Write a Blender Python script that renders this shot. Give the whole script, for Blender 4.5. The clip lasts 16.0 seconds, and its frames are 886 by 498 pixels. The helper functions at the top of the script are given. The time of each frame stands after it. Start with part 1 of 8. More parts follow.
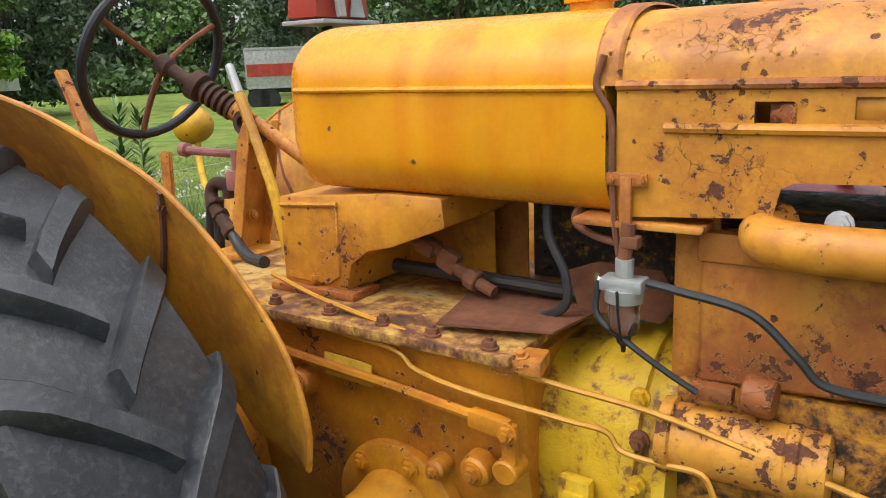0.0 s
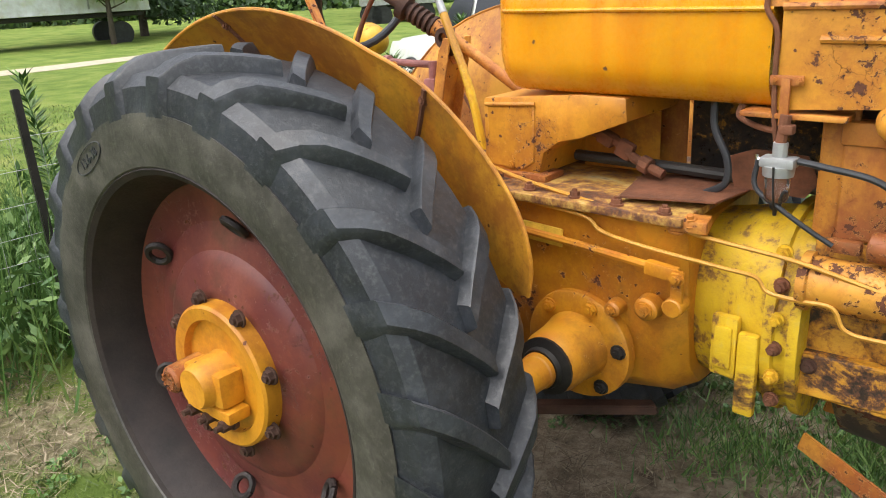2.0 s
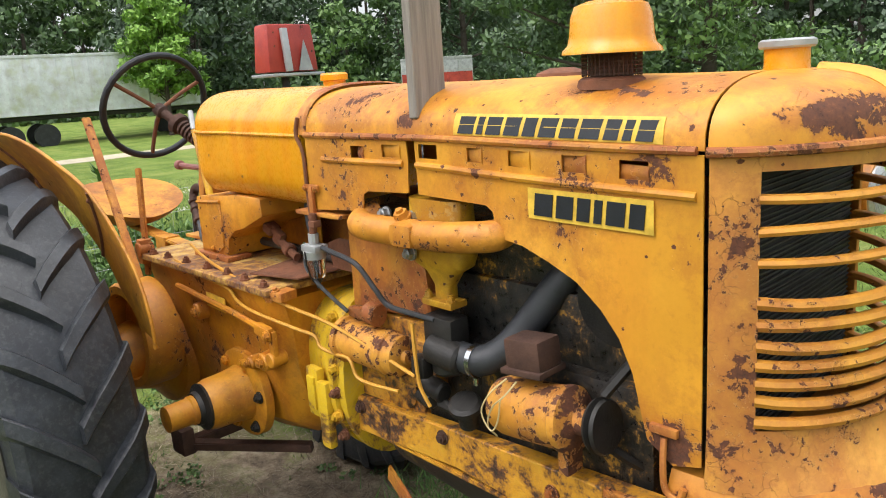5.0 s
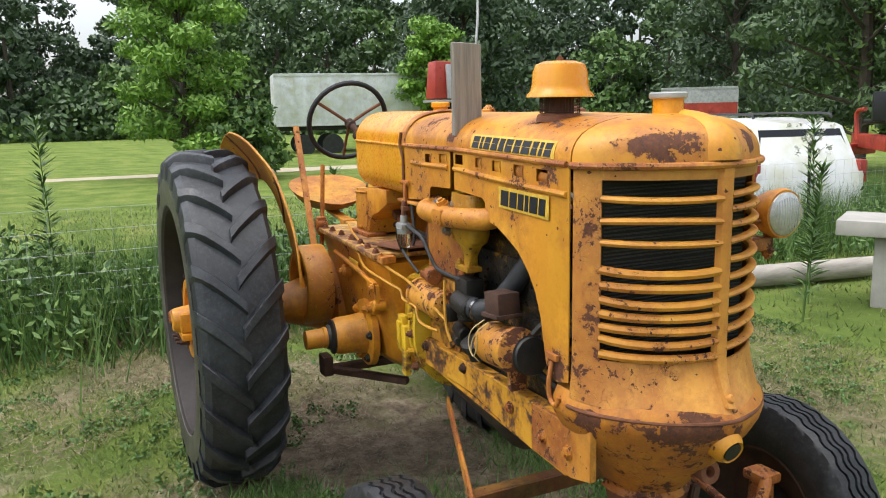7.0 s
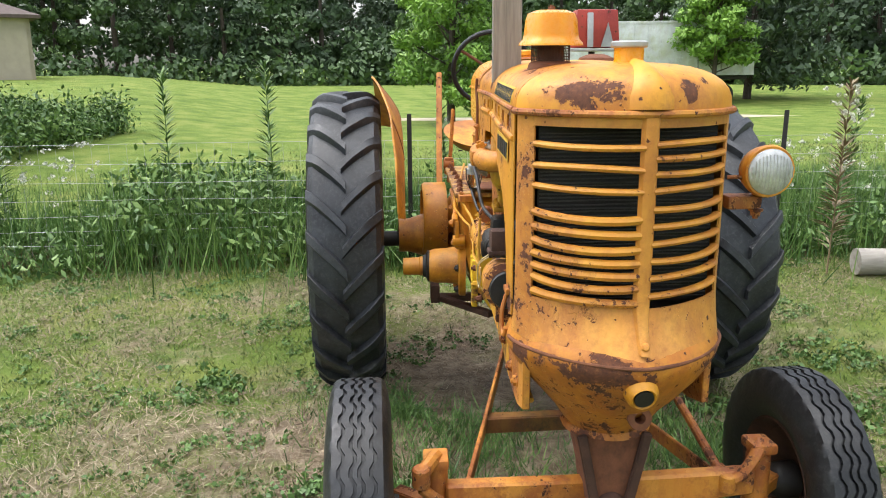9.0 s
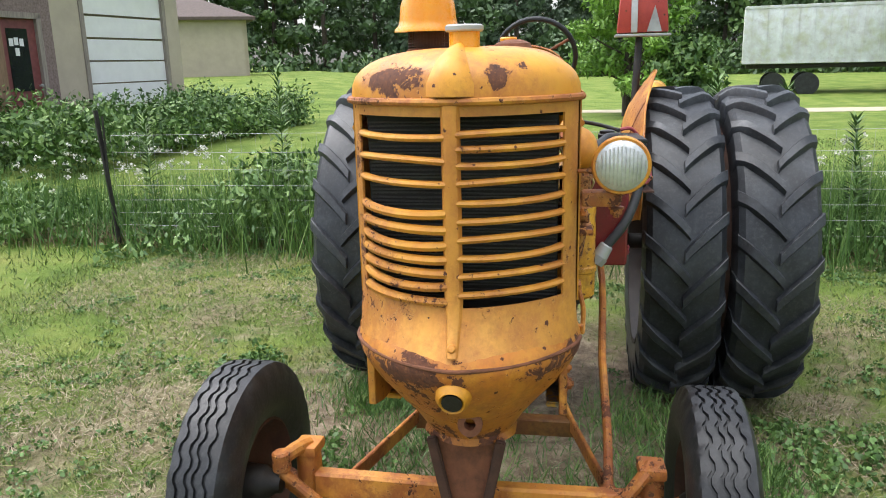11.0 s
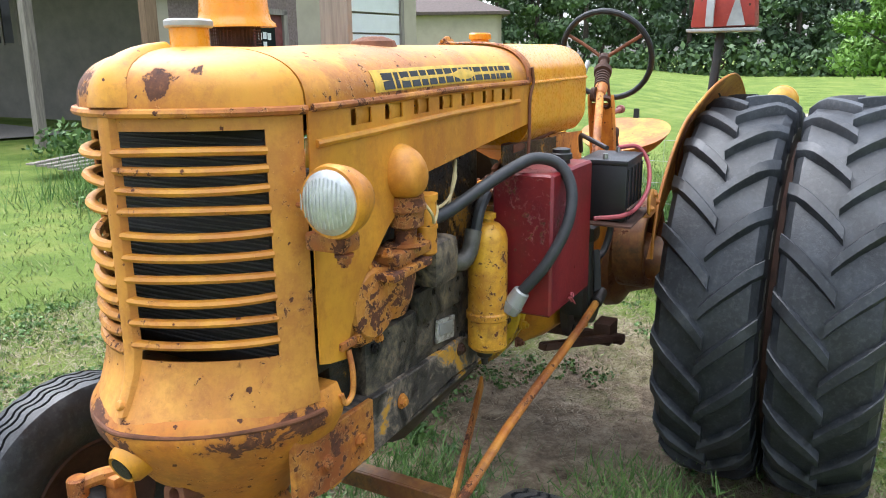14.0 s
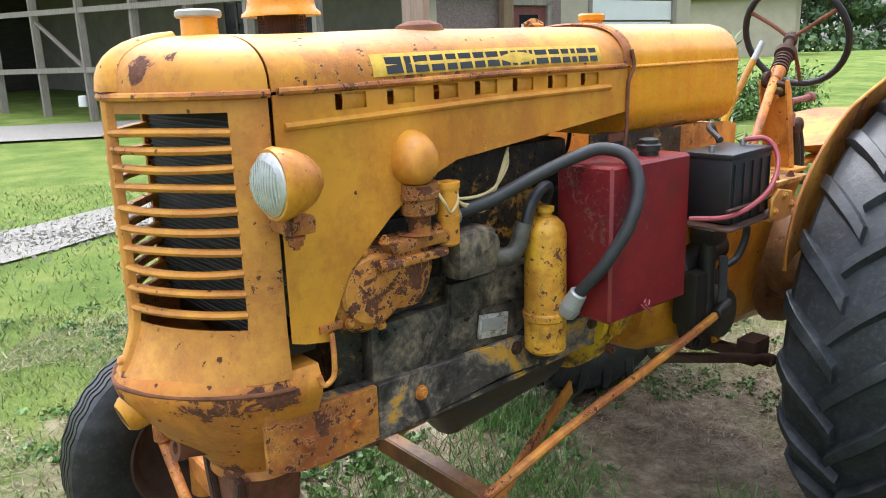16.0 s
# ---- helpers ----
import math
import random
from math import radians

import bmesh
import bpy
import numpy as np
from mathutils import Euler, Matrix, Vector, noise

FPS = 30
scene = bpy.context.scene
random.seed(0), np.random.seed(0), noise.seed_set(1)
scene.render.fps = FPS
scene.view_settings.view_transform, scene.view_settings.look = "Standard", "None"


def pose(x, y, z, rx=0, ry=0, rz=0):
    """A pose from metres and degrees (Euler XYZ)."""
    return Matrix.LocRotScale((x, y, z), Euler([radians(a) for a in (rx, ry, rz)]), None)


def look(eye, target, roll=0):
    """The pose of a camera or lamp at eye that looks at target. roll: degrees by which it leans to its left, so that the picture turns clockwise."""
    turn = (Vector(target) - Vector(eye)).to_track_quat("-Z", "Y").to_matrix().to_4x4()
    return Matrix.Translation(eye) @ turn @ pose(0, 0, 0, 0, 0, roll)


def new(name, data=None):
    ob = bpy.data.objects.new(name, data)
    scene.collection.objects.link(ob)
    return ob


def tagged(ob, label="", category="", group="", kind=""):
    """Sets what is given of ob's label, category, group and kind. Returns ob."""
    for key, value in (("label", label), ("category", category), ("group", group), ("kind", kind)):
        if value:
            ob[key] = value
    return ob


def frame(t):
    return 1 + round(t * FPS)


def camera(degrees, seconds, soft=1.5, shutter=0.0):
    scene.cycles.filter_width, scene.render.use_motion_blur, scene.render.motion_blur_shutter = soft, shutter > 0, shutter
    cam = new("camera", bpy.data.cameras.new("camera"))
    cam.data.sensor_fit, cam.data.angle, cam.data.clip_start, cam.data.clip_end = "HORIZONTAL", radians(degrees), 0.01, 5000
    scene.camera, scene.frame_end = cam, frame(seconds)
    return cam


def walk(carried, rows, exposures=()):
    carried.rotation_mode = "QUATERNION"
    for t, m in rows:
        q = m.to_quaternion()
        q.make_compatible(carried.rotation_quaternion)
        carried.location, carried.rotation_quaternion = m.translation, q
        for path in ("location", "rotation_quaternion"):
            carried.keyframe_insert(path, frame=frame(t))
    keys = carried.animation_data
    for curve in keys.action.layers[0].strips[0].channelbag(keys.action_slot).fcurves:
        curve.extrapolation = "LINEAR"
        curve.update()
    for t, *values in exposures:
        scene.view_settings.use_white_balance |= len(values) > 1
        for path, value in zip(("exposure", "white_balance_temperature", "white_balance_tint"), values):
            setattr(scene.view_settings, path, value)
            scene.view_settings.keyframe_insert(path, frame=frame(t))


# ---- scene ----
cam = camera(59.8, 16.0, soft=1.0)
PATH = [
    (0, (0.442, -1.482, 1.712), (-0.609, 0.154, 1.246), -2.3),
    (0.5, (0.374, -1.612, 1.732), (-0.715, -0.015, 1.22), -2.7),
    (1, (0.42, -1.764, 1.734), (-0.769, -0.246, 1.205), -3.0),
    (1.5, (0.477, -1.891, 1.748), (-0.769, -0.454, 1.129), -3.1),
    (2, (0.535, -2.008, 1.749), (-0.701, -0.576, 1.098), -3.1),
    (2.5, (0.687, -2.046, 1.762), (-0.512, -0.582, 1.114), -3.8),
    (3, (0.967, -1.987, 1.772), (-0.183, -0.483, 1.127), -3.4),
    (3.5, (1.209, -1.933, 1.8), (0.09, -0.402, 1.163), -3.3),
    (4, (1.41, -1.749, 1.786), (0.321, -0.187, 1.173), -2.8),
    (4.5, (1.597, -1.601, 1.813), (0.411, -0.088, 1.264), -3.3),
    (4.7, (1.702, -1.574, 1.806), (0.426, -0.115, 1.311), -3.5),
    (6.8, (2.814, -1.498, 1.799), (1.075, -0.561, 1.485), -1.3),
    (7, (2.914, -1.467, 1.789), (1.136, -0.62, 1.443), -1.2),
    (7.5, (3.056, -1.356, 1.779), (1.215, -0.682, 1.384), -1.5),
    (8, (3.126, -1.149, 1.767), (1.246, -0.61, 1.347), -1.3),
    (8.5, (3.241, -0.955, 1.772), (1.32, -0.602, 1.342), -0.9),
    (9, (3.379, -0.682, 1.768), (1.44, -0.521, 1.308), -0.3),
    (9.2, (3.409, -0.605, 1.781), (1.468, -0.488, 1.312), -0.5),
    (11.3, (3.232, 0.439, 1.736), (1.331, 0.031, 1.264), -1.4),
    (11.5, (3.175, 0.515, 1.734), (1.283, 0.073, 1.261), -1.5),
    (12, (3.045, 0.708, 1.759), (1.184, 0.148, 1.286), -1.8),
    (12.5, (2.955, 0.955, 1.74), (1.144, 0.252, 1.267), -0.2),
    (13, (2.843, 1.145, 1.733), (1.096, 0.297, 1.255), -0.5),
    (13.5, (2.657, 1.25, 1.719), (0.941, 0.339, 1.243), -0.6),
    (14, (2.482, 1.323, 1.741), (0.796, 0.357, 1.267), -0.7),
    (14.5, (2.353, 1.433, 1.724), (0.724, 0.374, 1.249), -1.2),
    (15, (2.247, 1.602, 1.711), (0.742, 0.375, 1.23), -0.8),
    (15.5, (2.138, 1.704, 1.703), (0.737, 0.36, 1.223), -1.3),
    (16, (2.009, 1.778, 1.709), (0.782, 0.274, 1.228), -1.9),
]
walk(cam, [(t, look(eye, target, roll)) for t, eye, target, roll in PATH], exposures=[(0.0, 0.5, 6500, 10), (1.5, 0.74, 6500, 10), (2.5, 0.92, 6480, 10), (3.2, 0.95, 6450, 10), (4.0, 0.84, 6450, 10), (4.7, 0.76, 6450, 10), (7.0, 0.54, 6350, 10), (7.6, 0.72, 6350, 10), (9.0, 0.88, 6350, 10), (11.5, 0.93, 6150, 10), (13.0, 1.14, 5950, 10), (14.5, 1.2, 5850, 10), (16.0, 1.2, 5950, 10)])

# ---------------------------------------------------------------- light
world = bpy.data.worlds.new("sky")
scene.world = world
world.use_nodes = True
wn, wl = world.node_tree.nodes, world.node_tree.links
wn.clear()
sky = wn.new("ShaderNodeTexSky")
sky.sky_type = "NISHITA"
sky.sun_disc = False
sky.sun_elevation, sky.sun_rotation = radians(58), radians(200)
sky.air_density, sky.dust_density, sky.ozone_density = 1.0, 4.0, 1.0
hazy = wn.new("ShaderNodeHueSaturation")
hazy.inputs["Saturation"].default_value = 0.35
back = wn.new("ShaderNodeBackground")
back.inputs["Strength"].default_value = 0.2
wout = wn.new("ShaderNodeOutputWorld")
wl.new(sky.outputs[0], hazy.inputs["Color"])
wl.new(hazy.outputs[0], back.inputs["Color"])
wl.new(back.outputs[0], wout.inputs["Surface"])
sun = new("sun", bpy.data.lights.new("sun", "SUN"))
sun.data.energy, sun.data.angle, sun.data.color = 1.3, radians(60), (1.0, 0.96, 0.9)
sun.matrix_world = look((1.6, 0.9, 8.0), (0.0, 0.0, 0.0))


# ---------------------------------------------------------------- materials
class Nodes:
    """A small wrapper for building one material's nodes."""

    def __init__(self, name, rough=0.6, metal=0.0, spec=0.5):
        self.m = bpy.data.materials.new(name)
        self.m.use_nodes = True
        self.t = self.m.node_tree
        self.bsdf = self.t.nodes["Principled BSDF"]
        self.bsdf.inputs["Roughness"].default_value = rough
        self.bsdf.inputs["Metallic"].default_value = metal
        self.bsdf.inputs["Specular IOR Level"].default_value = spec
        self.pos = self.t.nodes.new("ShaderNodeTexCoord").outputs["Object"]

    def link(self, a, b):
        self.t.links.new(a, b)

    def noise(self, scale, detail=6.0, rough=0.6, stretch=None, offset=0.0, distort=0.0):
        n = self.t.nodes.new("ShaderNodeTexNoise")
        n.inputs["Scale"].default_value = scale
        n.inputs["Detail"].default_value = detail
        n.inputs["Roughness"].default_value = rough
        n.inputs["Distortion"].default_value = distort
        mp = self.t.nodes.new("ShaderNodeMapping")
        mp.inputs["Location"].default_value = (offset, offset * 0.7, offset * 1.3)
        if stretch:
            mp.inputs["Scale"].default_value = stretch
        self.link(self.pos, mp.inputs["Vector"])
        self.link(mp.outputs[0], n.inputs["Vector"])
        return n.outputs["Fac"]

    def voronoi(self, scale, feature="F1", offset=0.0, warp=0.0):
        n = self.t.nodes.new("ShaderNodeTexVoronoi")
        n.feature = feature
        n.inputs["Scale"].default_value = scale
        mp = self.t.nodes.new("ShaderNodeMapping")
        mp.inputs["Location"].default_value = (offset, offset * 0.7, offset * 1.3)
        self.link(self.pos, mp.inputs["Vector"])
        place = mp.outputs[0]
        if warp:
            shift = self.t.nodes.new("ShaderNodeTexNoise")
            shift.inputs["Scale"].default_value = scale * 0.8
            shift.inputs["Detail"].default_value = 4.0
            self.link(place, shift.inputs["Vector"])
            grown = self.t.nodes.new("ShaderNodeVectorMath")
            grown.operation = "MULTIPLY_ADD"
            grown.inputs[1].default_value = (warp, warp, warp)
            self.link(shift.outputs["Color"], grown.inputs[0])
            self.link(place, grown.inputs[2])
            place = grown.outputs[0]
        self.link(place, n.inputs["Vector"])
        return n

    def ramp(self, fac, *stops):
        r = self.t.nodes.new("ShaderNodeValToRGB")
        e = r.color_ramp.elements
        while len(e) < len(stops):
            e.new(0.5)
        for k, (p, c) in zip(e, stops):
            k.position = p
            k.color = (c, c, c, 1) if isinstance(c, (int, float)) else (*c, 1)
        self.link(fac, r.inputs[0])
        return r.outputs[0]

    def mix(self, fac, a, b, kind="MIX"):
        n = self.t.nodes.new("ShaderNodeMix")
        n.data_type, n.blend_type = "RGBA", kind
        for s, v in ((n.inputs[0], fac), (n.inputs[6], a), (n.inputs[7], b)):
            if isinstance(v, (int, float)):
                s.default_value = v
            elif isinstance(v, tuple):
                s.default_value = (*v, 1)
            else:
                self.link(v, s)
        return n.outputs[2]

    def math(self, op, a, b=0.0):
        n = self.t.nodes.new("ShaderNodeMath")
        n.operation = op
        for s, v in zip(n.inputs, (a, b)):
            if isinstance(v, (int, float)):
                s.default_value = v
            else:
                self.link(v, s)
        return n.outputs[0]

    def color(self, c):
        self.link(c, self.bsdf.inputs["Base Color"])

    def rough(self, r):
        self.link(r, self.bsdf.inputs["Roughness"])

    def bump(self, h, strength=0.3, dist=0.01):
        n = self.t.nodes.new("ShaderNodeBump")
        n.inputs["Strength"].default_value = strength
        n.inputs["Distance"].default_value = dist
        self.link(h, n.inputs["Height"])
        self.link(n.outputs[0], self.bsdf.inputs["Normal"])
        return n

    def random(self):
        return self.t.nodes.new("ShaderNodeObjectInfo").outputs["Random"]

    def island(self):
        return self.t.nodes.new("ShaderNodeNewGeometry").outputs["Random Per Island"]


RUST = (0.13, 0.045, 0.02)
RUST_LIGHT = (0.3, 0.12, 0.045)


def painted(name, base, rust=0.35, size=9.0, grime=0.25, rough=0.42, offset=0.0, under=None, streak=0.25, spots=(), stain=0.4, dots=0.3, clump=0.5):
    """Old enamel: faded in blotches, washed with brown stains, cracked, and flaked to rust in clusters."""
    n = Nodes(name, rough)
    pale = tuple(min(1.0, c * 1.2 + 0.025) for c in base)
    deep = tuple(c * 0.8 for c in base[:2]) + (base[2] * 0.6,)
    brown = (base[0] * 0.5, base[1] * 0.33, base[2] * 0.45 + 0.005)
    tone = n.ramp(n.noise(2.2, 4, 0.55, offset=offset), (0.3, deep), (0.52, base), (0.75, pale))
    runs = n.ramp(n.noise(9.0, 5, 0.6, (1.0, 1.0, 0.08), offset + 3), (0.46, 0.0), (0.62, 1.0))
    tone = n.mix(n.math("MULTIPLY", runs, streak), tone, (base[0] * 0.86, base[1] * 0.58, base[2] * 0.5))
    fine = n.noise(90.0, 3, 0.7, offset=offset)
    tone = n.mix(n.math("MULTIPLY", n.ramp(fine, (0.42, 0.0), (0.7, 1.0)), 0.34), tone, deep)
    region = n.noise(3.4, 3, 0.5, offset=offset + 17)
    # brown wash, soft at one scale and blotchy at another
    wash = n.math("ADD", n.math("MULTIPLY", n.noise(5.5, 8, 0.72, (1, 1, 0.6), offset + 29), 0.65), n.math("MULTIPLY", region, 0.4))
    tone = n.mix(n.math("MULTIPLY", n.ramp(wash, (0.47, 0.0), (0.6, 1.0)), stain), tone, brown)
    scuff = n.math("ADD", n.math("MULTIPLY", n.noise(24.0, 8, 0.75, offset=offset + 37), 0.6), n.math("MULTIPLY", region, 0.4))
    tone = n.mix(n.math("MULTIPLY", n.ramp(scuff, (0.475, 0.0), (0.57, 1.0)), stain * 0.9), tone, brown)
    dirt = n.ramp(n.noise(4.5, 8, 0.72, offset=offset + 11), (0.53, 0.0), (0.68, 1.0))
    tone = n.mix(n.math("MULTIPLY", dirt, grime), tone, (0.05, 0.034, 0.018))
    big = n.noise(size, 9, 0.7, offset=offset + 5, distort=0.3)
    level = n.math("ADD", n.math("MULTIPLY", big, 0.6), n.math("ADD", n.math("MULTIPLY", region, clump), 0.25 - 0.5 * clump))
    for at, size_x, reach, gain in spots:
        near = n.t.nodes.new("ShaderNodeVectorMath")
        near.operation = "DISTANCE"
        mp = n.t.nodes.new("ShaderNodeMapping")
        mp.inputs["Scale"].default_value = size_x
        n.link(n.pos, mp.inputs["Vector"])
        n.link(mp.outputs[0], near.inputs[0])
        near.inputs[1].default_value = tuple(a * b for a, b in zip(at, size_x))
        level = n.math("ADD", level, n.math("MULTIPLY", n.ramp(near.outputs["Value"], (reach * 0.35, 1.0), (reach, 0.0)), gain))
    edge = 0.712 - 0.14 * rust
    chip = n.ramp(level, (edge, 0.0), (edge + 0.006, 1.0))
    halo = n.ramp(level, (edge - 0.07, 0.0), (edge + 0.006, 1.0))
    mid = n.math("ADD", n.math("MULTIPLY", n.noise(size * 2.4, 8, 0.68, offset=offset + 23, distort=0.25), 0.62), n.math("ADD", n.math("MULTIPLY", region, 0.8 * clump), 0.2 - 0.4 * clump))
    cut = 0.655 - 0.13 * rust
    flakes = n.ramp(mid, (cut, 0.0), (cut + 0.006, 1.0))
    lifted = n.ramp(mid, (cut - 0.02, 0.0), (cut - 0.006, 1.0))
    # single rust dots of uneven size
    cell = n.voronoi(36.0, offset=offset)
    ragged = n.math("ADD", cell.outputs["Distance"], n.math("MULTIPLY", n.noise(110.0, 4, 0.7, offset=offset + 2), 0.6))
    lot = n.t.nodes.new("ShaderNodeSeparateColor")
    n.link(cell.outputs["Color"], lot.inputs[0])
    pick = n.ramp(lot.outputs[0], (1.0 - dots, 0.0), (1.0, 0.34))
    specks = n.ramp(n.math("SUBTRACT", n.math("ADD", pick, 0.2), ragged), (0.0, 0.0), (0.02, 1.0))
    # hairline cracks where the film has let go
    crack = n.voronoi(22.0, "DISTANCE_TO_EDGE", offset=offset, warp=0.12)
    loose = n.ramp(n.math("ADD", n.math("MULTIPLY", n.noise(7.0, 5, 0.6, offset=offset + 41), 0.5), n.math("MULTIPLY", region, 0.5)), (0.54, 0.0), (0.62, 1.0))
    lines = n.math("MULTIPLY", n.ramp(crack.outputs["Distance"], (0.008, 1.0), (0.022, 0.0)), n.math("MULTIPLY", loose, min(1.0, 3.0 * max(rust, 0.0))))
    rusty = n.ramp(n.noise(48.0, 7, 0.75, offset=offset), (0.32, (0.035, 0.016, 0.012)), (0.46, (0.1, 0.036, 0.018)), (0.58, RUST), (0.74, RUST_LIGHT))
    tone = n.mix(n.math("MULTIPLY", halo, 0.5), tone, brown)
    tone = n.mix(n.math("MULTIPLY", lifted, 0.5), tone, tuple(min(1.0, c * 1.1 + 0.05) for c in base))
    if under:
        tone = n.mix(n.ramp(level, (edge - 0.045, 0.0), (edge - 0.035, 1.0)), tone, under)
    tone = n.mix(n.math("MULTIPLY", lines, 0.8), tone, (base[0] * 0.2, base[1] * 0.14, base[2] * 0.2))
    both = n.math("MAXIMUM", n.math("MAXIMUM", chip, flakes), specks)
    n.color(n.mix(both, tone, rusty))
    n.rough(n.math("ADD", n.math("MULTIPLY", both, 0.4), n.math("ADD", n.math("MULTIPLY", fine, 0.16), rough - 0.06)))
    high = n.math("ADD", n.math("MULTIPLY", n.math("ADD", both, lines), -1.0), n.math("MULTIPLY", lifted, 0.5))
    n.bump(n.math("ADD", high, n.math("ADD", n.math("MULTIPLY", fine, 0.12), n.math("MULTIPLY", n.noise(14, 4, 0.6, offset=offset), 0.35))), 0.6, 0.004)
    return n.m


YELLOW = (0.69, 0.32, 0.022)
yellow_hood = painted("yellow_hood_enamel", YELLOW, 0.22, 16, 0.2, 0.42, dots=0.55, stain=0.6, spots=[((0.42, -0.27, 1.72), (1, 1, 1), 0.07, 0.12), ((0.55, -0.29, 1.70), (1, 1, 1), 0.06, 0.12), ((0.99, -0.15, 1.775), (1, 1, 1), 0.12, 0.1), ((0.07, -0.28, 1.70), (1, 1, 1), 0.04, 0.1)])
yellow_nose = painted("yellow_nose_enamel", YELLOW, 0.16, 20, 0.15, 0.4, 6.0, dots=0.5, stain=0.55, spots=[((1.43, -0.15, 1.70), (1, 0.6, 1), 0.075, 0.17), ((1.37, -0.23, 1.69), (1, 1, 1), 0.06, 0.13), ((1.44, 0.10, 1.71), (1, 1, 1), 0.055, 0.19), ((1.40, 0.16, 1.715), (1, 1, 1), 0.045, 0.15), ((1.39, 0.24, 1.67), (1, 1, 2), 0.06, 0.08)])
yellow_tank = painted("yellow_tank_enamel", (0.74, 0.325, 0.008), -0.3, 6, 0.02, 0.26, 4.0, streak=0.55, stain=0.1, dots=0.03)
yellow_panel = painted("yellow_panel_enamel", (0.68, 0.315, 0.026), 0.34, 18, 0.14, 0.45, 8.0, spots=[((0.47, -0.305, 1.60), (0.6, 1, 1), 0.07, 0.12), ((0.06, -0.305, 1.60), (1.5, 1, 0.6), 0.06, 0.08), ((0.7, -0.305, 1.62), (0.25, 1, 1), 0.06, 0.08), ((1.15, -0.305, 1.62), (0.5, 1, 1), 0.07, 0.1), ((1.18, -0.305, 1.08), (1, 1, 1), 0.07, 0.1)])
yellow_side = painted("yellow_left_panel_enamel", (0.67, 0.315, 0.028), 0.02, 18, 0.1, 0.45, 101.0, streak=0.45, dots=0.06)
yellow_grille = painted("yellow_grille_enamel", (0.67, 0.315, 0.05), 0.28, 22, 0.15, 0.5, 13.0, streak=0.4, spots=[((1.3, -0.3, 1.2), (0.8, 1, 0.35), 0.07, 0.06), ((1.54, 0.0, 1.0), (1, 0.15, 1), 0.05, 0.07)])
yellow_slat = painted("yellow_slat_enamel", (0.67, 0.31, 0.035), 0.3, 20, 0.15, 0.5, 17.0, streak=0.4)
yellow_cast = painted("yellow_casting_paint", (0.64, 0.285, 0.016), 0.16, 14, 0.4, 0.45, 21.0, streak=0.6, stain=0.45, dots=0.2)
yellow_bright = painted("bright_yellow_paint", (0.68, 0.42, 0.02), 0.22, 13, 0.5, 0.42, 31.0, under=(0.42, 0.24, 0.06), stain=0.6, dots=0.4, clump=0.3)
yellow_grimy = painted("grimy_ochre_paint", (0.55, 0.27, 0.04), 0.8, 16, 0.95, 0.5, 39.0, streak=0.6, stain=0.9, clump=0.2)
yellow_oily = painted("oil_blackened_yellow", (0.26, 0.13, 0.03), 0.36, 8, 1.0, 0.5, 37.0, streak=0.6, stain=0.8)
yellow_nosecast = painted("nose_casting_paint", (0.62, 0.26, 0.03), 0.3, 16, 0.4, 0.45, 25.0, streak=0.6, spots=[((1.3, 0.0, 0.978), (0.02, 0.02, 10.0), 0.5, 0.1), ((1.3, 0.0, 0.71), (0.02, 0.02, 10.0), 0.6, 0.08)])
yellow_rusty = painted("rusted_yellow_paint", (0.58, 0.25, 0.035), 0.6, 15, 0.5, 0.55, 41.0, streak=0.6, stain=0.9, clump=0.3)
yellow_flaked = painted("flaked_motor_paint", (0.66, 0.31, 0.04), 0.95, 13, 0.45, 0.5, 43.0, streak=0.3, stain=0.6, clump=0.15)
yellow_fender = painted("yellow_fender_paint", (0.6, 0.285, 0.022), -0.05, 22, 0.45, 0.5, 51.0, streak=0.6, stain=0.75, dots=0.1)
yellow_speckled = painted("speckled_fender_paint", (0.62, 0.3, 0.04), 0.35, 30, 0.4, 0.55, 55.0, streak=0.5, stain=0.8, dots=0.75, clump=0.25)
yellow_can = painted("scratched_can_paint", (0.66, 0.36, 0.018), 0.65, 22, 0.6, 0.42, 33.0, streak=0.5, stain=0.6, dots=0.35, clump=0.2)
red_paint = painted("red_wheel_paint", (0.19, 0.05, 0.033), 0.3, 16, 0.55, 0.45, 61.0, stain=0.5, dots=0.4, clump=0.35)
red_box_paint = painted("red_tank_paint", (0.21, 0.016, 0.018), 0.1, 22, 0.3, 0.38, 71.0, stain=0.5, dots=0.06)
red_tool = painted("red_bracket_paint", (0.42, 0.05, 0.03), 0.25, 12, 0.2, 0.45, 77.0)
greasy = painted("greasy_engine_paint", (0.042, 0.036, 0.03), 0.2, 9, 0.95, 0.45, 81.0, under=(0.13, 0.085, 0.035))
white_car = painted("white_car_paint", (0.72, 0.73, 0.74), -1.5, 6, 0.05, 0.2, 91.0, streak=0.0, stain=0.0, dots=0.0)
white_trailer = painted("white_trailer_paint", (0.62, 0.66, 0.68), -0.6, 6, 0.2, 0.4, 95.0, streak=0.1, stain=0.1, dots=0.0)


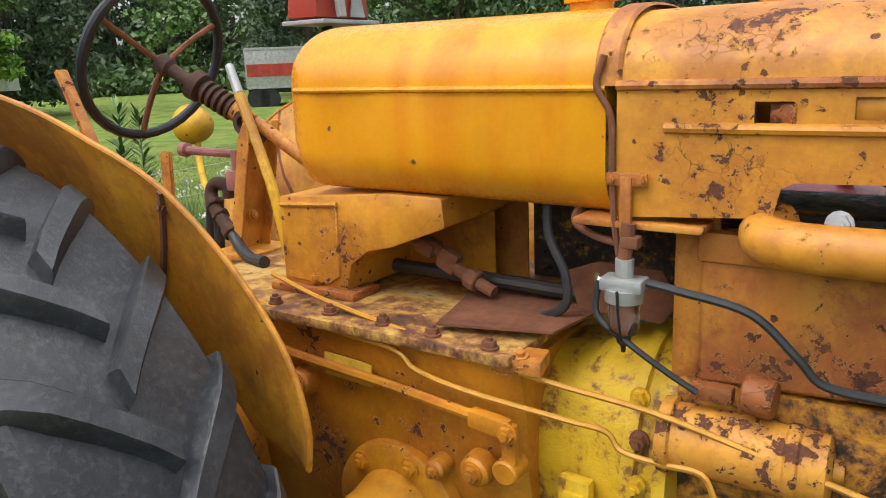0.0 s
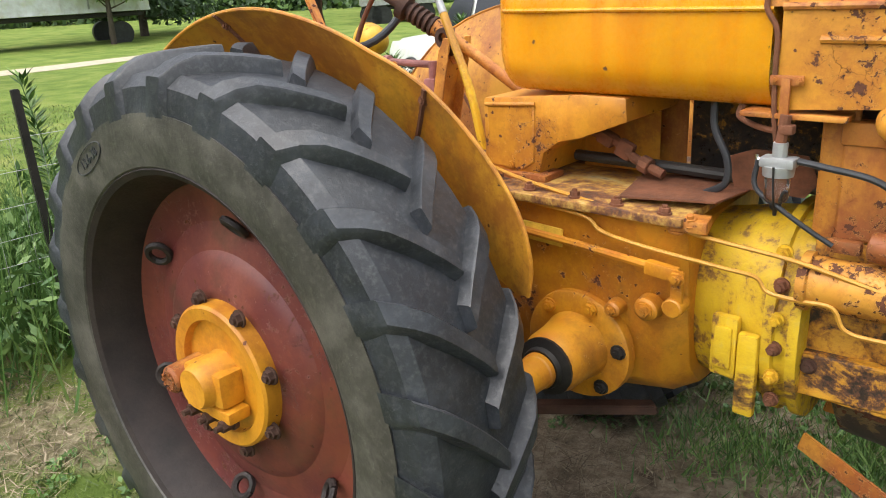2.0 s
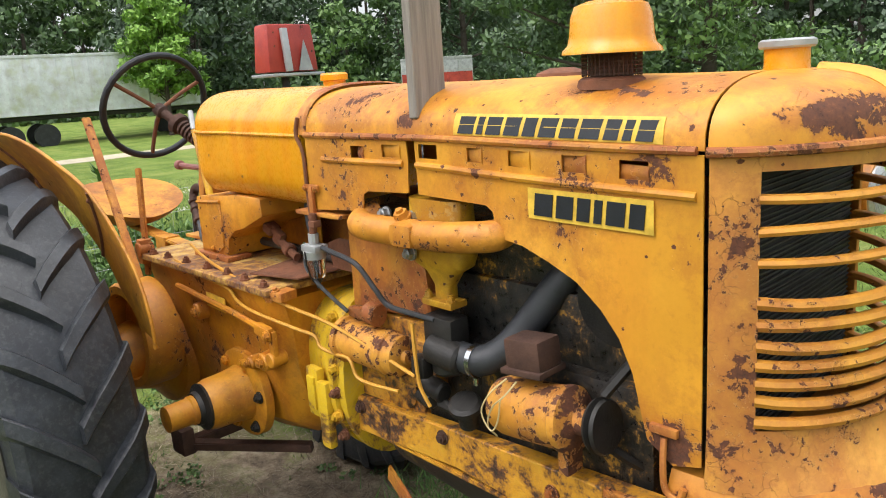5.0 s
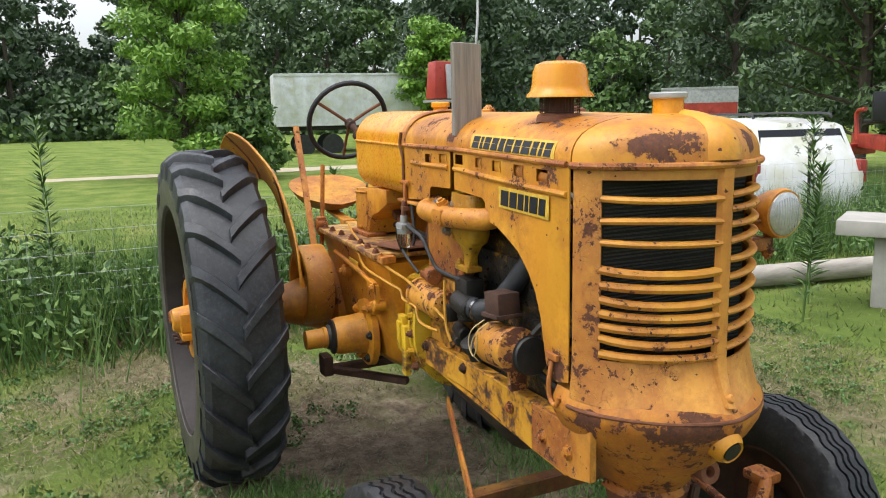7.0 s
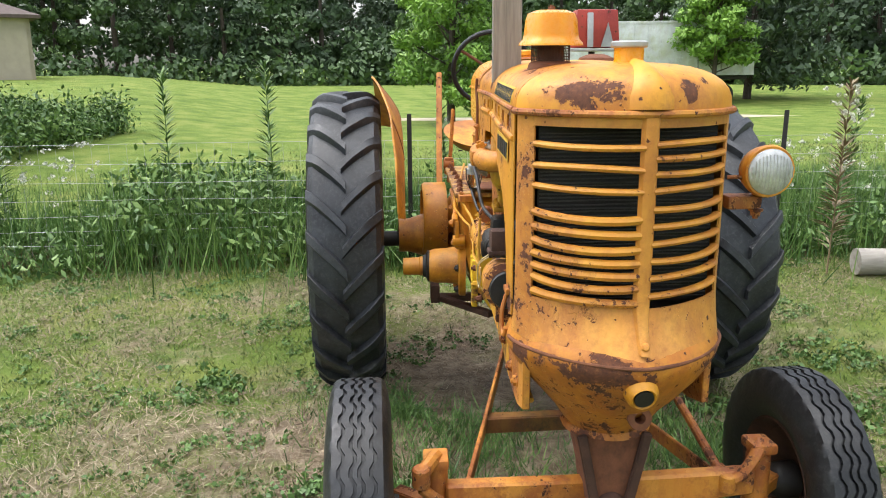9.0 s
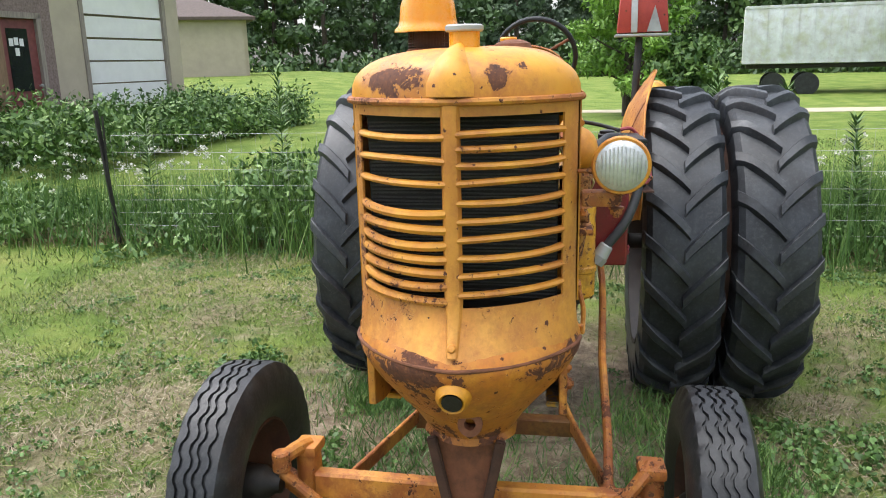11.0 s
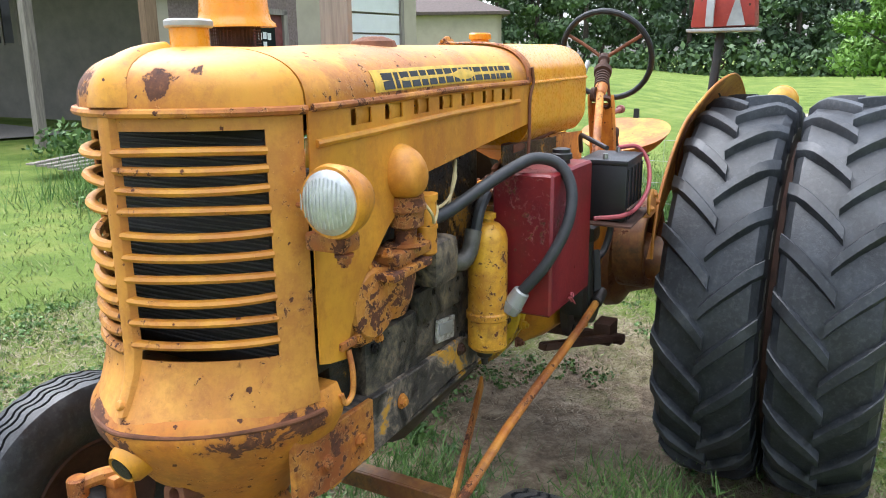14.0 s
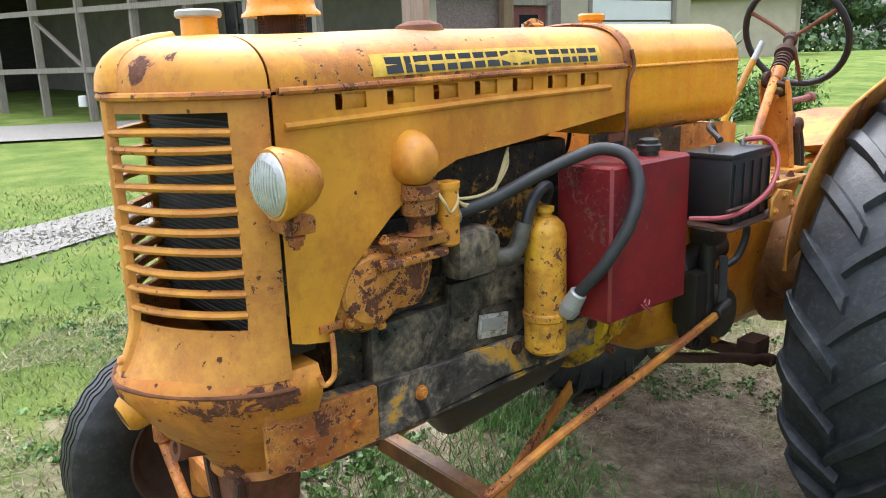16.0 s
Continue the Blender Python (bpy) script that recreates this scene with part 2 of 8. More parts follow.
def plain(name, base, rough=0.6, metal=0.0, vary=0.25, scale=12.0, bump=0.2, offset=0.0, stretch=None):
    n = Nodes(name, rough, metal)
    dark = tuple(c * (1 - vary) for c in base)
    light = tuple(min(1, c * (1 + vary)) for c in base)
    big = n.noise(scale, 6, 0.65, stretch, offset)
    n.color(n.ramp(big, (0.28, dark), (0.5, base), (0.74, light)))
    fine = n.noise(scale * 9, 4, 0.7, stretch, offset)
    n.rough(n.math("ADD", n.math("MULTIPLY", fine, 0.25), rough - 0.12))
    n.bump(n.math("ADD", fine, n.math("MULTIPLY", big, 0.6)), bump, 0.004)
    return n.m


def mottled(name, stops, scale, rough=0.5, offset=0.0, fine=0.35):
    """Thick oily crust: several tones that meet in ragged patches."""
    n = Nodes(name, rough)
    a = n.noise(scale, 10, 0.7, offset=offset, distort=0.8)
    b = n.noise(scale * 7, 6, 0.7, offset=offset + 3)
    mixed = n.math("ADD", n.math("MULTIPLY", a, 1 - fine), n.math("MULTIPLY", b, fine))
    n.color(n.ramp(mixed, *stops))
    n.rough(n.ramp(b, (0.35, rough - 0.15), (0.65, rough + 0.3)))
    n.bump(mixed, 0.8, 0.012)
    return n.m


crust = mottled("oil_crusted_iron", ((0.4, (0.008, 0.008, 0.008)), (0.47, (0.03, 0.026, 0.022)), (0.53, (0.095, 0.078, 0.06)), (0.59, (0.2, 0.155, 0.1)), (0.66, (0.3, 0.24, 0.16))), 6.0, 0.42)
engine_mix = mottled("flaking_engine_paint", ((0.4, (0.012, 0.01, 0.009)), (0.46, (0.07, 0.035, 0.018)), (0.5, (0.3, 0.12, 0.02)), (0.56, (0.55, 0.26, 0.025)), (0.64, (0.62, 0.33, 0.04)), (0.7, (0.2, 0.09, 0.03))), 6.5, 0.5, 5.0, 0.38)
# oily engine iron; also the black of the shadow sheet under the tank
engine_dark = mottled("oily_engine_and_shadow_black", ((0.42, (0.006, 0.006, 0.006)), (0.51, (0.02, 0.016, 0.012)), (0.555, (0.07, 0.042, 0.02)), (0.585, (0.36, 0.18, 0.02)), (0.63, (0.42, 0.22, 0.03)), (0.67, (0.1, 0.06, 0.03))), 6.5, 0.38, 2.0, 0.36)
crust_rail = mottled("oil_blackened_rail", ((0.4, (0.016, 0.014, 0.013)), (0.47, (0.07, 0.06, 0.05)), (0.52, (0.24, 0.19, 0.14)), (0.545, (0.5, 0.26, 0.03)), (0.61, (0.58, 0.32, 0.04)), (0.66, (0.16, 0.07, 0.03))), 4.0, 0.5, 9.3, 0.26)
rail_mix = mottled("worn_rail_coat", ((0.39, (0.03, 0.02, 0.014)), (0.44, (0.13, 0.055, 0.025)), (0.48, (0.46, 0.21, 0.02)), (0.53, (0.6, 0.29, 0.02)), (0.61, (0.62, 0.34, 0.03)), (0.67, (0.4, 0.27, 0.1))), 5.5, 0.5, 14.0, 0.34)
bell_mix = mottled("peeling_bell_paint", ((0.4, (0.06, 0.036, 0.02)), (0.455, (0.3, 0.15, 0.03)), (0.49, (0.6, 0.37, 0.02)), (0.56, (0.68, 0.45, 0.016)), (0.62, (0.62, 0.42, 0.05)), (0.68, (0.36, 0.27, 0.13))), 5.0, 0.45, 19.0, 0.3)
deck_mix = mottled("peeling_deck_paint", ((0.39, (0.05, 0.024, 0.014)), (0.46, (0.15, 0.06, 0.028)), (0.51, (0.34, 0.17, 0.04)), (0.56, (0.52, 0.33, 0.08)), (0.62, (0.48, 0.38, 0.2)), (0.68, (0.22, 0.1, 0.04))), 5.0, 0.6, 4.0, 0.34)
rust = plain("bare_rust", (0.16, 0.06, 0.028), 0.85, 0.0, 0.5, 16, 0.5)
rim_black = plain("blackened_rim", (0.02, 0.013, 0.011), 0.65, 0.0, 0.6, 12, 0.4)
rust_dark = plain("dark_rust", (0.062, 0.028, 0.017), 0.8, 0.0, 0.5, 14, 0.4)
black_iron = plain("oily_black_iron", (0.022, 0.02, 0.018), 0.5, 0.2, 0.5, 14, 0.35)
black_plastic = plain("black_plastic", (0.015, 0.015, 0.017), 0.38, 0.0, 0.3, 20, 0.1)
hose_rubber = plain("black_hose_rubber", (0.028, 0.03, 0.034), 0.5, 0.0, 0.3, 20, 0.2)
bare_steel = plain("worn_steel", (0.42, 0.42, 0.42), 0.35, 0.9, 0.25, 30, 0.15)
chrome = plain("bright_steel", (0.62, 0.62, 0.62), 0.22, 1.0, 0.12, 30, 0.05)
galvanised = plain("weathered_zinc", (0.38, 0.39, 0.39), 0.5, 0.5, 0.3, 8, 0.15)
wood_grey = plain("weathered_board", (0.25, 0.22, 0.19), 0.85, 0.0, 0.4, 6, 0.4, stretch=(8, 8, 0.5))
cable_yellow = plain("yellow_cable", (0.55, 0.27, 0.03), 0.5, 0.0, 0.2, 30, 0.1)
cable_red = plain("red_cable", (0.30, 0.05, 0.06), 0.5, 0.0, 0.2, 30, 0.1)
cable_cream = plain("cream_wire", (0.5, 0.4, 0.2), 0.6, 0.0, 0.2, 30, 0.1)
decal_yellow = plain("decal_yellow", (0.66, 0.42, 0.05), 0.5, 0.0, 0.3, 30, 0.1)
plate_metal = mottled("worn_plate_metal", ((0.42, (0.12, 0.1, 0.07)), (0.5, (0.4, 0.38, 0.34)), (0.6, (0.5, 0.48, 0.44)), (0.68, (0.5, 0.3, 0.05))), 14.0, 0.5)
decal_black = plain("decal_black", (0.012, 0.014, 0.018), 0.5, 0.0, 0.3, 40, 0.1)
fin_dark = plain("radiator_core_black", (0.012, 0.011, 0.01), 0.7, 0.0, 0.4, 20, 0.2)
fin_wire = plain("dusty_fin_metal", (0.05, 0.048, 0.045), 0.6, 0.3, 0.4, 30, 0.2)
concrete = plain("pale_concrete", (0.4, 0.38, 0.35), 0.85, 0.0, 0.2, 3, 0.3)
stucco = plain("beige_stucco", (0.42, 0.37, 0.29), 0.9, 0.0, 0.1, 2, 0.2)
# beige inner wall, its colour darkened for the barn's shade
shade_wall = plain("shade_darkened_inner_wall", (0.22, 0.2, 0.17), 0.9, 0.0, 0.2, 2, 0.2)
# boards coloured near black to give the barn's shaded interior
barn_dark = plain("shade_darkened_boards", (0.06, 0.055, 0.05), 0.9, 0.0, 0.4, 3, 0.3, stretch=(1, 1, 6))
timber = plain("brown_timber", (0.2, 0.13, 0.08), 0.85, 0.0, 0.35, 6, 0.4, stretch=(8, 8, 0.5))
osb = plain("weathered_strand_board", (0.2, 0.15, 0.14), 0.9, 0.0, 0.45, 22, 0.4)
shingle = plain("brown_shingles", (0.1, 0.075, 0.065), 0.9, 0.0, 0.3, 8, 0.4)
white_paint = plain("white_door_paint", (0.74, 0.75, 0.75), 0.5, 0.0, 0.06, 3, 0.1)
maroon = plain("maroon_door_paint", (0.17, 0.05, 0.05), 0.6, 0.0, 0.3, 9, 0.2)
faded_pink = plain("faded_pink_paint", (0.3, 0.12, 0.11), 0.6, 0.0, 0.4, 18, 0.3)


def glass_mat(name, tint=(1, 1, 1), rough=0.02):
    n = Nodes(name, rough)
    n.bsdf.inputs["Base Color"].default_value = (*tint, 1)
    n.bsdf.inputs["Transmission Weight"].default_value = 1.0
    n.bsdf.inputs["IOR"].default_value = 1.45
    return n.m


clear_glass = glass_mat("clear_glass", (0.95, 0.93, 0.85))
car_glass = plain("dark_car_glass", (0.015, 0.017, 0.02), 0.12, 0.0, 0.1, 3, 0.0)
lamp_lens = plain("moulded_lamp_glass", (0.55, 0.56, 0.55), 0.18, 0.55, 0.2, 60, 0.3)


def tyre_mat(name, base, dust):
    n = Nodes(name, 0.42)
    a = n.noise(6, 7, 0.7)
    b = n.noise(60, 4, 0.7)
    c = n.ramp(a, (0.38, tuple(x * 0.65 for x in base)), (0.5, base), (0.62, tuple(x * 1.7 for x in base)), (0.76, dust))
    c = n.mix(n.math("MULTIPLY", n.ramp(b, (0.5, 0.0), (0.72, 1.0)), 0.5), c, dust)
    n.color(c)
    crack = n.noise(34, 8, 0.75, offset=7, distort=2.0)
    n.bump(n.math("ADD", n.ramp(crack, (0.3, 0.0), (0.4, 1.0)), n.math("MULTIPLY", n.math("ADD", a, b), 1.2)), 0.3, 0.004)
    return n.m


rubber = tyre_mat("weathered_tyre_rubber", (0.022, 0.025, 0.03), (0.088, 0.09, 0.09))
rubber_side = tyre_mat("dusty_sidewall_rubber", (0.055, 0.051, 0.044), (0.13, 0.12, 0.1))
rubber_front = tyre_mat("front_tyre_rubber", (0.014, 0.015, 0.017), (0.06, 0.06, 0.058))


def leafy(name, a, b, c, rough=0.55):
    n = Nodes(name, rough)
    k = n.ramp(n.island(), (0.1, a), (0.5, b), (0.9, c))
    n.color(n.mix(n.ramp(n.noise(0.7, 3, 0.5), (0.35, 0.0), (0.65, 0.45)), k, a))
    return n.m


leaf_far = leafy("woodland_leaves", (0.045, 0.078, 0.04), (0.062, 0.108, 0.05), (0.085, 0.14, 0.06))
leaf_wood = leafy("woodland_edge_leaves", (0.05, 0.092, 0.035), (0.072, 0.13, 0.045), (0.105, 0.175, 0.06))
leaf_edge = leafy("light_woodland_leaves", (0.06, 0.12, 0.03), (0.11, 0.2, 0.05), (0.17, 0.27, 0.075))
leaf_near = leafy("bright_tree_leaves", (0.1, 0.21, 0.025), (0.18, 0.34, 0.045), (0.28, 0.46, 0.075))
leaf_weed = leafy("weed_leaves", (0.04, 0.095, 0.02), (0.1, 0.19, 0.04), (0.2, 0.31, 0.08))
leaf_clover = leafy("clover_leaves", (0.06, 0.12, 0.03), (0.1, 0.2, 0.045), (0.16, 0.28, 0.07))
grass_green = leafy("grass_blades", (0.06, 0.105, 0.022), (0.15, 0.21, 0.042), (0.3, 0.32, 0.1))
grass_lush = leafy("lush_grass_blades", (0.045, 0.11, 0.02), (0.1, 0.2, 0.038), (0.2, 0.31, 0.075))
grass_dry = leafy("dry_grass_blades", (0.12, 0.085, 0.05), (0.27, 0.21, 0.125), (0.46, 0.38, 0.25))
straw = leafy("dead_stalks", (0.16, 0.11, 0.06), (0.24, 0.18, 0.1), (0.32, 0.25, 0.15))
flower = leafy("pale_flowers", (0.5, 0.5, 0.42), (0.6, 0.6, 0.5), (0.65, 0.65, 0.6))
bark = plain("tree_bark", (0.07, 0.055, 0.042), 0.9, 0.0, 0.4, 9, 0.6)
gravel_stone = plain("gravel", (0.3, 0.28, 0.26), 0.9, 0.0, 0.4, 30, 0.4)


def ground_mat():
    """Mown lawn that thins to dry thatch and bare earth under and beside the tractor."""
    n = Nodes("lawn_and_earth", 0.95, 0.0, 0.2)
    green = n.ramp(n.noise(1.1, 6, 0.65), (0.3, (0.085, 0.14, 0.024)), (0.5, (0.15, 0.215, 0.042)), (0.7, (0.25, 0.275, 0.075)))
    earth = n.ramp(n.noise(7, 7, 0.75), (0.34, (0.1, 0.072, 0.048)), (0.5, (0.27, 0.21, 0.145)), (0.66, (0.47, 0.39, 0.28)))
    patch = n.ramp(n.noise(0.9, 8, 0.72, offset=4), (0.47, 0.0), (0.56, 1.0))
    dist = n.t.nodes.new("ShaderNodeVectorMath")
    dist.operation = "LENGTH"
    mp = n.t.nodes.new("ShaderNodeMapping")
    mp.inputs["Scale"].default_value = (0.25, 0.34, 1.0)
    n.link(n.pos, mp.inputs["Vector"])
    n.link(mp.outputs[0], dist.inputs[0])
    worn = n.ramp(n.math("ADD", dist.outputs["Value"], n.math("MULTIPLY", n.noise(1.7, 6, 0.7), 0.9)), (0.86, 1.0), (1.3, 0.0))
    near = n.ramp(dist.outputs["Value"], (0.9, 1.0), (2.2, 0.0))
    n.color(n.mix(n.math("MAXIMUM", n.math("MULTIPLY", n.math("MULTIPLY", patch, near), 0.75), worn), green, earth))
    n.bump(n.math("ADD", n.noise(40, 6, 0.8), n.math("MULTIPLY", n.noise(6, 5, 0.6), 1.5)), 0.9, 0.03)
    return n.m


lawn = ground_mat()
gravel = plain("gravel_strip", (0.24, 0.225, 0.2), 0.95, 0.0, 0.35, 22, 0.8)
sandy = plain("sandy_track", (0.42, 0.37, 0.27), 0.95, 0.0, 0.25, 4, 0.5)


# ---------------------------------------------------------------- mesh helpers
def mesh_of(name, bm, material, smooth=35.0):
    me = bpy.data.meshes.new(name)
    bmesh.ops.recalc_face_normals(bm, faces=bm.faces)
    for face in bm.faces:
        face.smooth = True
    limit = radians(smooth)
    for e in bm.edges:
        if len(e.link_faces) == 2 and e.calc_face_angle(0.0) > limit:
            e.smooth = False
    bm.to_mesh(me)
    bm.free()
    me.materials.append(material)
    return me


def thing(name, at, label, category, group="", kind=""):
    """An empty at the thing's base, to which its parts are parented."""
    ob = new(name)
    ob.location = at
    ob.empty_display_size = 0.1
    return tagged(ob, label, category, group, kind)


def hang(ob, parent):
    """Parents ob without moving it. All things here stand unturned, so places add up."""
    base = Vector((0, 0, 0))
    if parent.parent and parent.parent.parent:
        parent = parent.parent
    p = parent
    while p:
        base += p.location
        p = p.parent
    ob.parent = parent
    ob.location = ob.location - base
    return ob


RIGID = {"rear_wheel", "front_wheel", "steering_wheel"}


def waist(bm):
    """The tractor's body is wedge-shaped in plan: it narrows and lengthens towards the rear, and its top line rises a little."""
    for w in bm.verts:
        x, y, z = w.co
        inward = float(np.interp(x, (-0.75, -0.4, -0.2, 0.0, 0.5, 0.9, 1.22, 1.6), (0.118, 0.108, 0.086, 0.066, 0.05, 0.02, 0.002, -0.006)))
        back = float(np.interp(x, (-0.7, -0.4, -0.2, 0.0, 0.5, 1.22, 1.5), (0.068, 0.065, 0.045, 0.024, 0.022, 0.015, 0.0)))
        rise = float(np.interp(x, (-0.7, 0.0, 0.6, 1.2), (0.02, 0.015, 0.012, 0.0))) * max(0.0, min(1.0, (z - 1.0) / 0.5))
        w.co = (x - back, y - math.copysign(inward * min(1.0, abs(y) / 0.28), y), z + rise)


def body_part(parent):
    """Whether a part sits on the tractor's body, not on one of its wheels."""
    while parent:
        if parent.name.split(".")[0] in RIGID:
            return False
        if parent.name == "tractor":
            return True
        parent = parent.parent
    return False


def part(name, bm, material, parent, label="", smooth=35.0, true=False):
    if body_part(parent) and not true:
        waist(bm)
    ob = new(name, mesh_of(name, bm, material, smooth))
    hang(ob, parent)
    return tagged(ob, label)


def solo(name, bm, material, label, category="", group="", kind="", smooth=35.0):
    return tagged(new(name, mesh_of(name, bm, material, smooth)), label, category, group, kind)


def V(*a):
    return Vector(a)


def frame_along(d):
    d = d.normalized()
    up = V(0, 0, 1) if abs(d.z) < 0.95 else V(1, 0, 0)
    u = up.cross(d).normalized()
    return u, d.cross(u)


def ring(bm, c, u, v, r, seg, r2=None):
    r2 = r2 or r
    return [bm.verts.new(c + u * (r * math.cos(k * math.tau / seg)) + v * (r2 * math.sin(k * math.tau / seg))) for k in range(seg)]


def bridge(bm, a, b):
    n = len(a)
    for k in range(n):
        bm.faces.new((a[k], a[(k + 1) % n], b[(k + 1) % n], b[k]))


def rod(bm, p, q, r, r2=None, seg=12, caps=True, bevel=0.0):
    """A round bar from p to q, tapering from r to r2, with softened ends."""
    p, q = Vector(p), Vector(q)
    r2 = r if r2 is None else r2
    d = (q - p)
    u, v = frame_along(d)
    d = d.normalized()
    stops = [(p, r), (q, r2)]
    if bevel:
        stops = [(p, r - bevel), (p + d * bevel, r), (q - d * bevel, r2), (q, r2 - bevel)]
    rows = [ring(bm, c, u, v, k, seg) for c, k in stops]
    for a, b in zip(rows, rows[1:]):
        bridge(bm, a, b)
    if caps:
        bm.faces.new(rows[0][::-1])
        bm.faces.new(rows[-1])


def lathe(bm, c, axis, profile, seg=24, closed=False):
    """Turns (distance along the axis, radius) about the axis through c."""
    c, axis = Vector(c), Vector(axis).normalized()
    u, v = frame_along(axis)
    rows = [ring(bm, c + axis * a, u, v, max(r, 1e-4), seg) for a, r in profile]
    for a, b in zip(rows, rows[1:]):
        bridge(bm, a, b)
    if closed:
        bridge(bm, rows[-1], rows[0])
    else:
        bm.faces.new(rows[0][::-1])
        bm.faces.new(rows[-1])


def spline(points, steps=6):
    """A smooth line through the points."""
    p = [Vector(q) for q in points]
    p = [p[0] * 2 - p[1]] + p + [p[-1] * 2 - p[-2]]
    out = []
    for i in range(1, len(p) - 2):
        a, b, c, d = p[i - 1:i + 3]
        for k in range(steps):
            t = k / steps
            out.append(0.5 * ((2 * b) + (c - a) * t + (2 * a - 5 * b + 4 * c - d) * t * t + (3 * b - a - 3 * c + d) * t ** 3))
    return out + [p[-2]]


def tube(bm, points, r, seg=8, steps=6, r2=None, smooth=True):
    """A bent pipe or cable through the points."""
    line = spline(points, steps) if smooth else [Vector(q) for q in points]
    r2 = r if r2 is None else r2
    u = None
    rows = []
    for i, c in enumerate(line):
        d = (line[min(i + 1, len(line) - 1)] - line[max(i - 1, 0)]).normalized()
        if u is None:
            u, _ = frame_along(d)
        u = (u - d * u.dot(d)).normalized()
        rows.append(ring(bm, c, u, d.cross(u), r + (r2 - r) * i / max(1, len(line) - 1), seg))
    for a, b in zip(rows, rows[1:]):
        bridge(bm, a, b)
    bm.faces.new(rows[0][::-1])
    bm.faces.new(rows[-1])


def block(bm, c, size, turn=(0, 0, 0), bevel=0.006, taper=None):
    """A bar or casting with worn edges. taper: scale of the top face in x and y."""
    own = bmesh.new()
    bmesh.ops.create_cube(own, size=1)
    for w in own.verts:
        w.co = V(w.co.x * size[0], w.co.y * size[1], w.co.z * size[2])
        if taper and w.co.z > 0:
            w.co.x *= taper[0]
            w.co.y *= taper[1]
    if bevel:
        bmesh.ops.bevel(own, geom=own.edges[:], offset=min(bevel, min(size) * 0.45), segments=2, affect="EDGES", profile=0.6)
    own.transform(Matrix.Translation(c) @ Euler([radians(a) for a in turn]).to_matrix().to_4x4())
    merge(bm, own)


def merge(bm, own):
    me = bpy.data.meshes.new("temp")
    own.to_mesh(me)
    own.free()
    bm.from_mesh(me)
    bpy.data.meshes.remove(me)


def beam(bm, p, q, wide, deep, bevel=0.004, lean=0.0):
    """A rectangular bar from p to q."""
    p, q = Vector(p), Vector(q)
    own = bmesh.new()
    bmesh.ops.create_cube(own, size=1)
    for w in own.verts:
        w.co = V(w.co.x * wide, w.co.y * deep, w.co.z * (q - p).length)
    if bevel:
        bmesh.ops.bevel(own, geom=own.edges[:], offset=bevel, segments=2, affect="EDGES")
    own.transform(Matrix.Translation((p + q) / 2) @ (q - p).to_track_quat("Z", "Y").to_matrix().to_4x4() @ pose(0, 0, 0, 0, 0, lean))
    merge(bm, own)


def hexnut(bm, c, axis, r=0.012, h=0.01):
    c, axis = Vector(c), Vector(axis).normalized()
    rod(bm, c, c + axis * h * 0.3, r * 1.25, seg=12)
    rod(bm, c + axis * h * 0.3, c + axis * h, r, r * 0.93, seg=6)
    rod(bm, c + axis * h, c + axis * h * 1.4, r * 0.5, seg=8)


def loft(bm, rows, close=False, caps=False):
    """Skins rows of points; each row is an open or closed line of equal length."""
    made = [[bm.verts.new(p) for p in row] for row in rows]
    for a, b in zip(made, made[1:]):
        n = len(a)
        for k in range(n if close else n - 1):
            bm.faces.new((a[k], a[(k + 1) % n], b[(k + 1) % n], b[k]))
    if caps:
        bm.faces.new(made[0][::-1])
        bm.faces.new(made[-1])
    return made


def thick(bm, depth):
    """Gives a sheet its thickness."""
    bmesh.ops.recalc_face_normals(bm, faces=bm.faces)
    bmesh.ops.solidify(bm, geom=bm.faces[:], thickness=depth)


def plate(bm, outline, depth, axis="y", at=0.0, bevel=0.0, holes=()):
    """A sheet cut to an outline in the plane across the axis, at that place, depth thick. Holes are (u0, v0, u1, v1)."""
    def put(u, v, d):
        return {"x": V(at + d, u, v), "y": V(u, at + d, v), "z": V(u, v, at + d)}[axis]
    own = bmesh.new()
    loops = [outline] + [[(a, b), (c, b), (c, d), (a, d)] for a, b, c, d in holes]
    for loop in loops:
        vs = [own.verts.new(put(u, v, 0)) for u, v in loop]
        for a, b in zip(vs, vs[1:] + vs[:1]):
            own.edges.new((a, b))
    bmesh.ops.triangle_fill(own, edges=own.edges[:], use_beauty=True)
    out = bmesh.ops.extrude_face_region(own, geom=own.faces[:])
    bmesh.ops.translate(own, vec=put(0, 0, depth) - put(0, 0, 0), verts=[e for e in out["geom"] if isinstance(e, bmesh.types.BMVert)])
    if bevel:
        sharp = [e for e in own.edges if len(e.link_faces) == 2 and e.calc_face_angle(0) > 1.0]
        bmesh.ops.bevel(own, geom=sharp, offset=bevel, segments=1, affect="EDGES")
    merge(bm, own)


def B():
    return bmesh.new()


# ---------------------------------------------------------------- ground and surroundings
def ground_height(x, y):
    d = math.hypot(x, y)
    s = max(0.0, min(1.0, (d - 26) / 22))
    up = max(0.0, min(1.0, (d - 9) / 32))
    yard = max(0.0, min(1.0, (-y / max(d, 0.1) - 0.12) / 0.25))
    return 0.42 * s * s * (3 - 2 * s) * (1 - yard) + 1.3 * up * up * (3 - 2 * up) * yard * yard * (3 - 2 * yard)


def dip(x, y):
    """The hollow in which the heavy rear wheels stand."""
    return 0.092 * math.exp(-((x + 1.15) / 0.75) ** 4 - (y / 2.1) ** 4) + 0.055 * math.exp(-((y - 1.2) / 1.4) ** 2 - ((x + 0.4) / 2.2) ** 4)


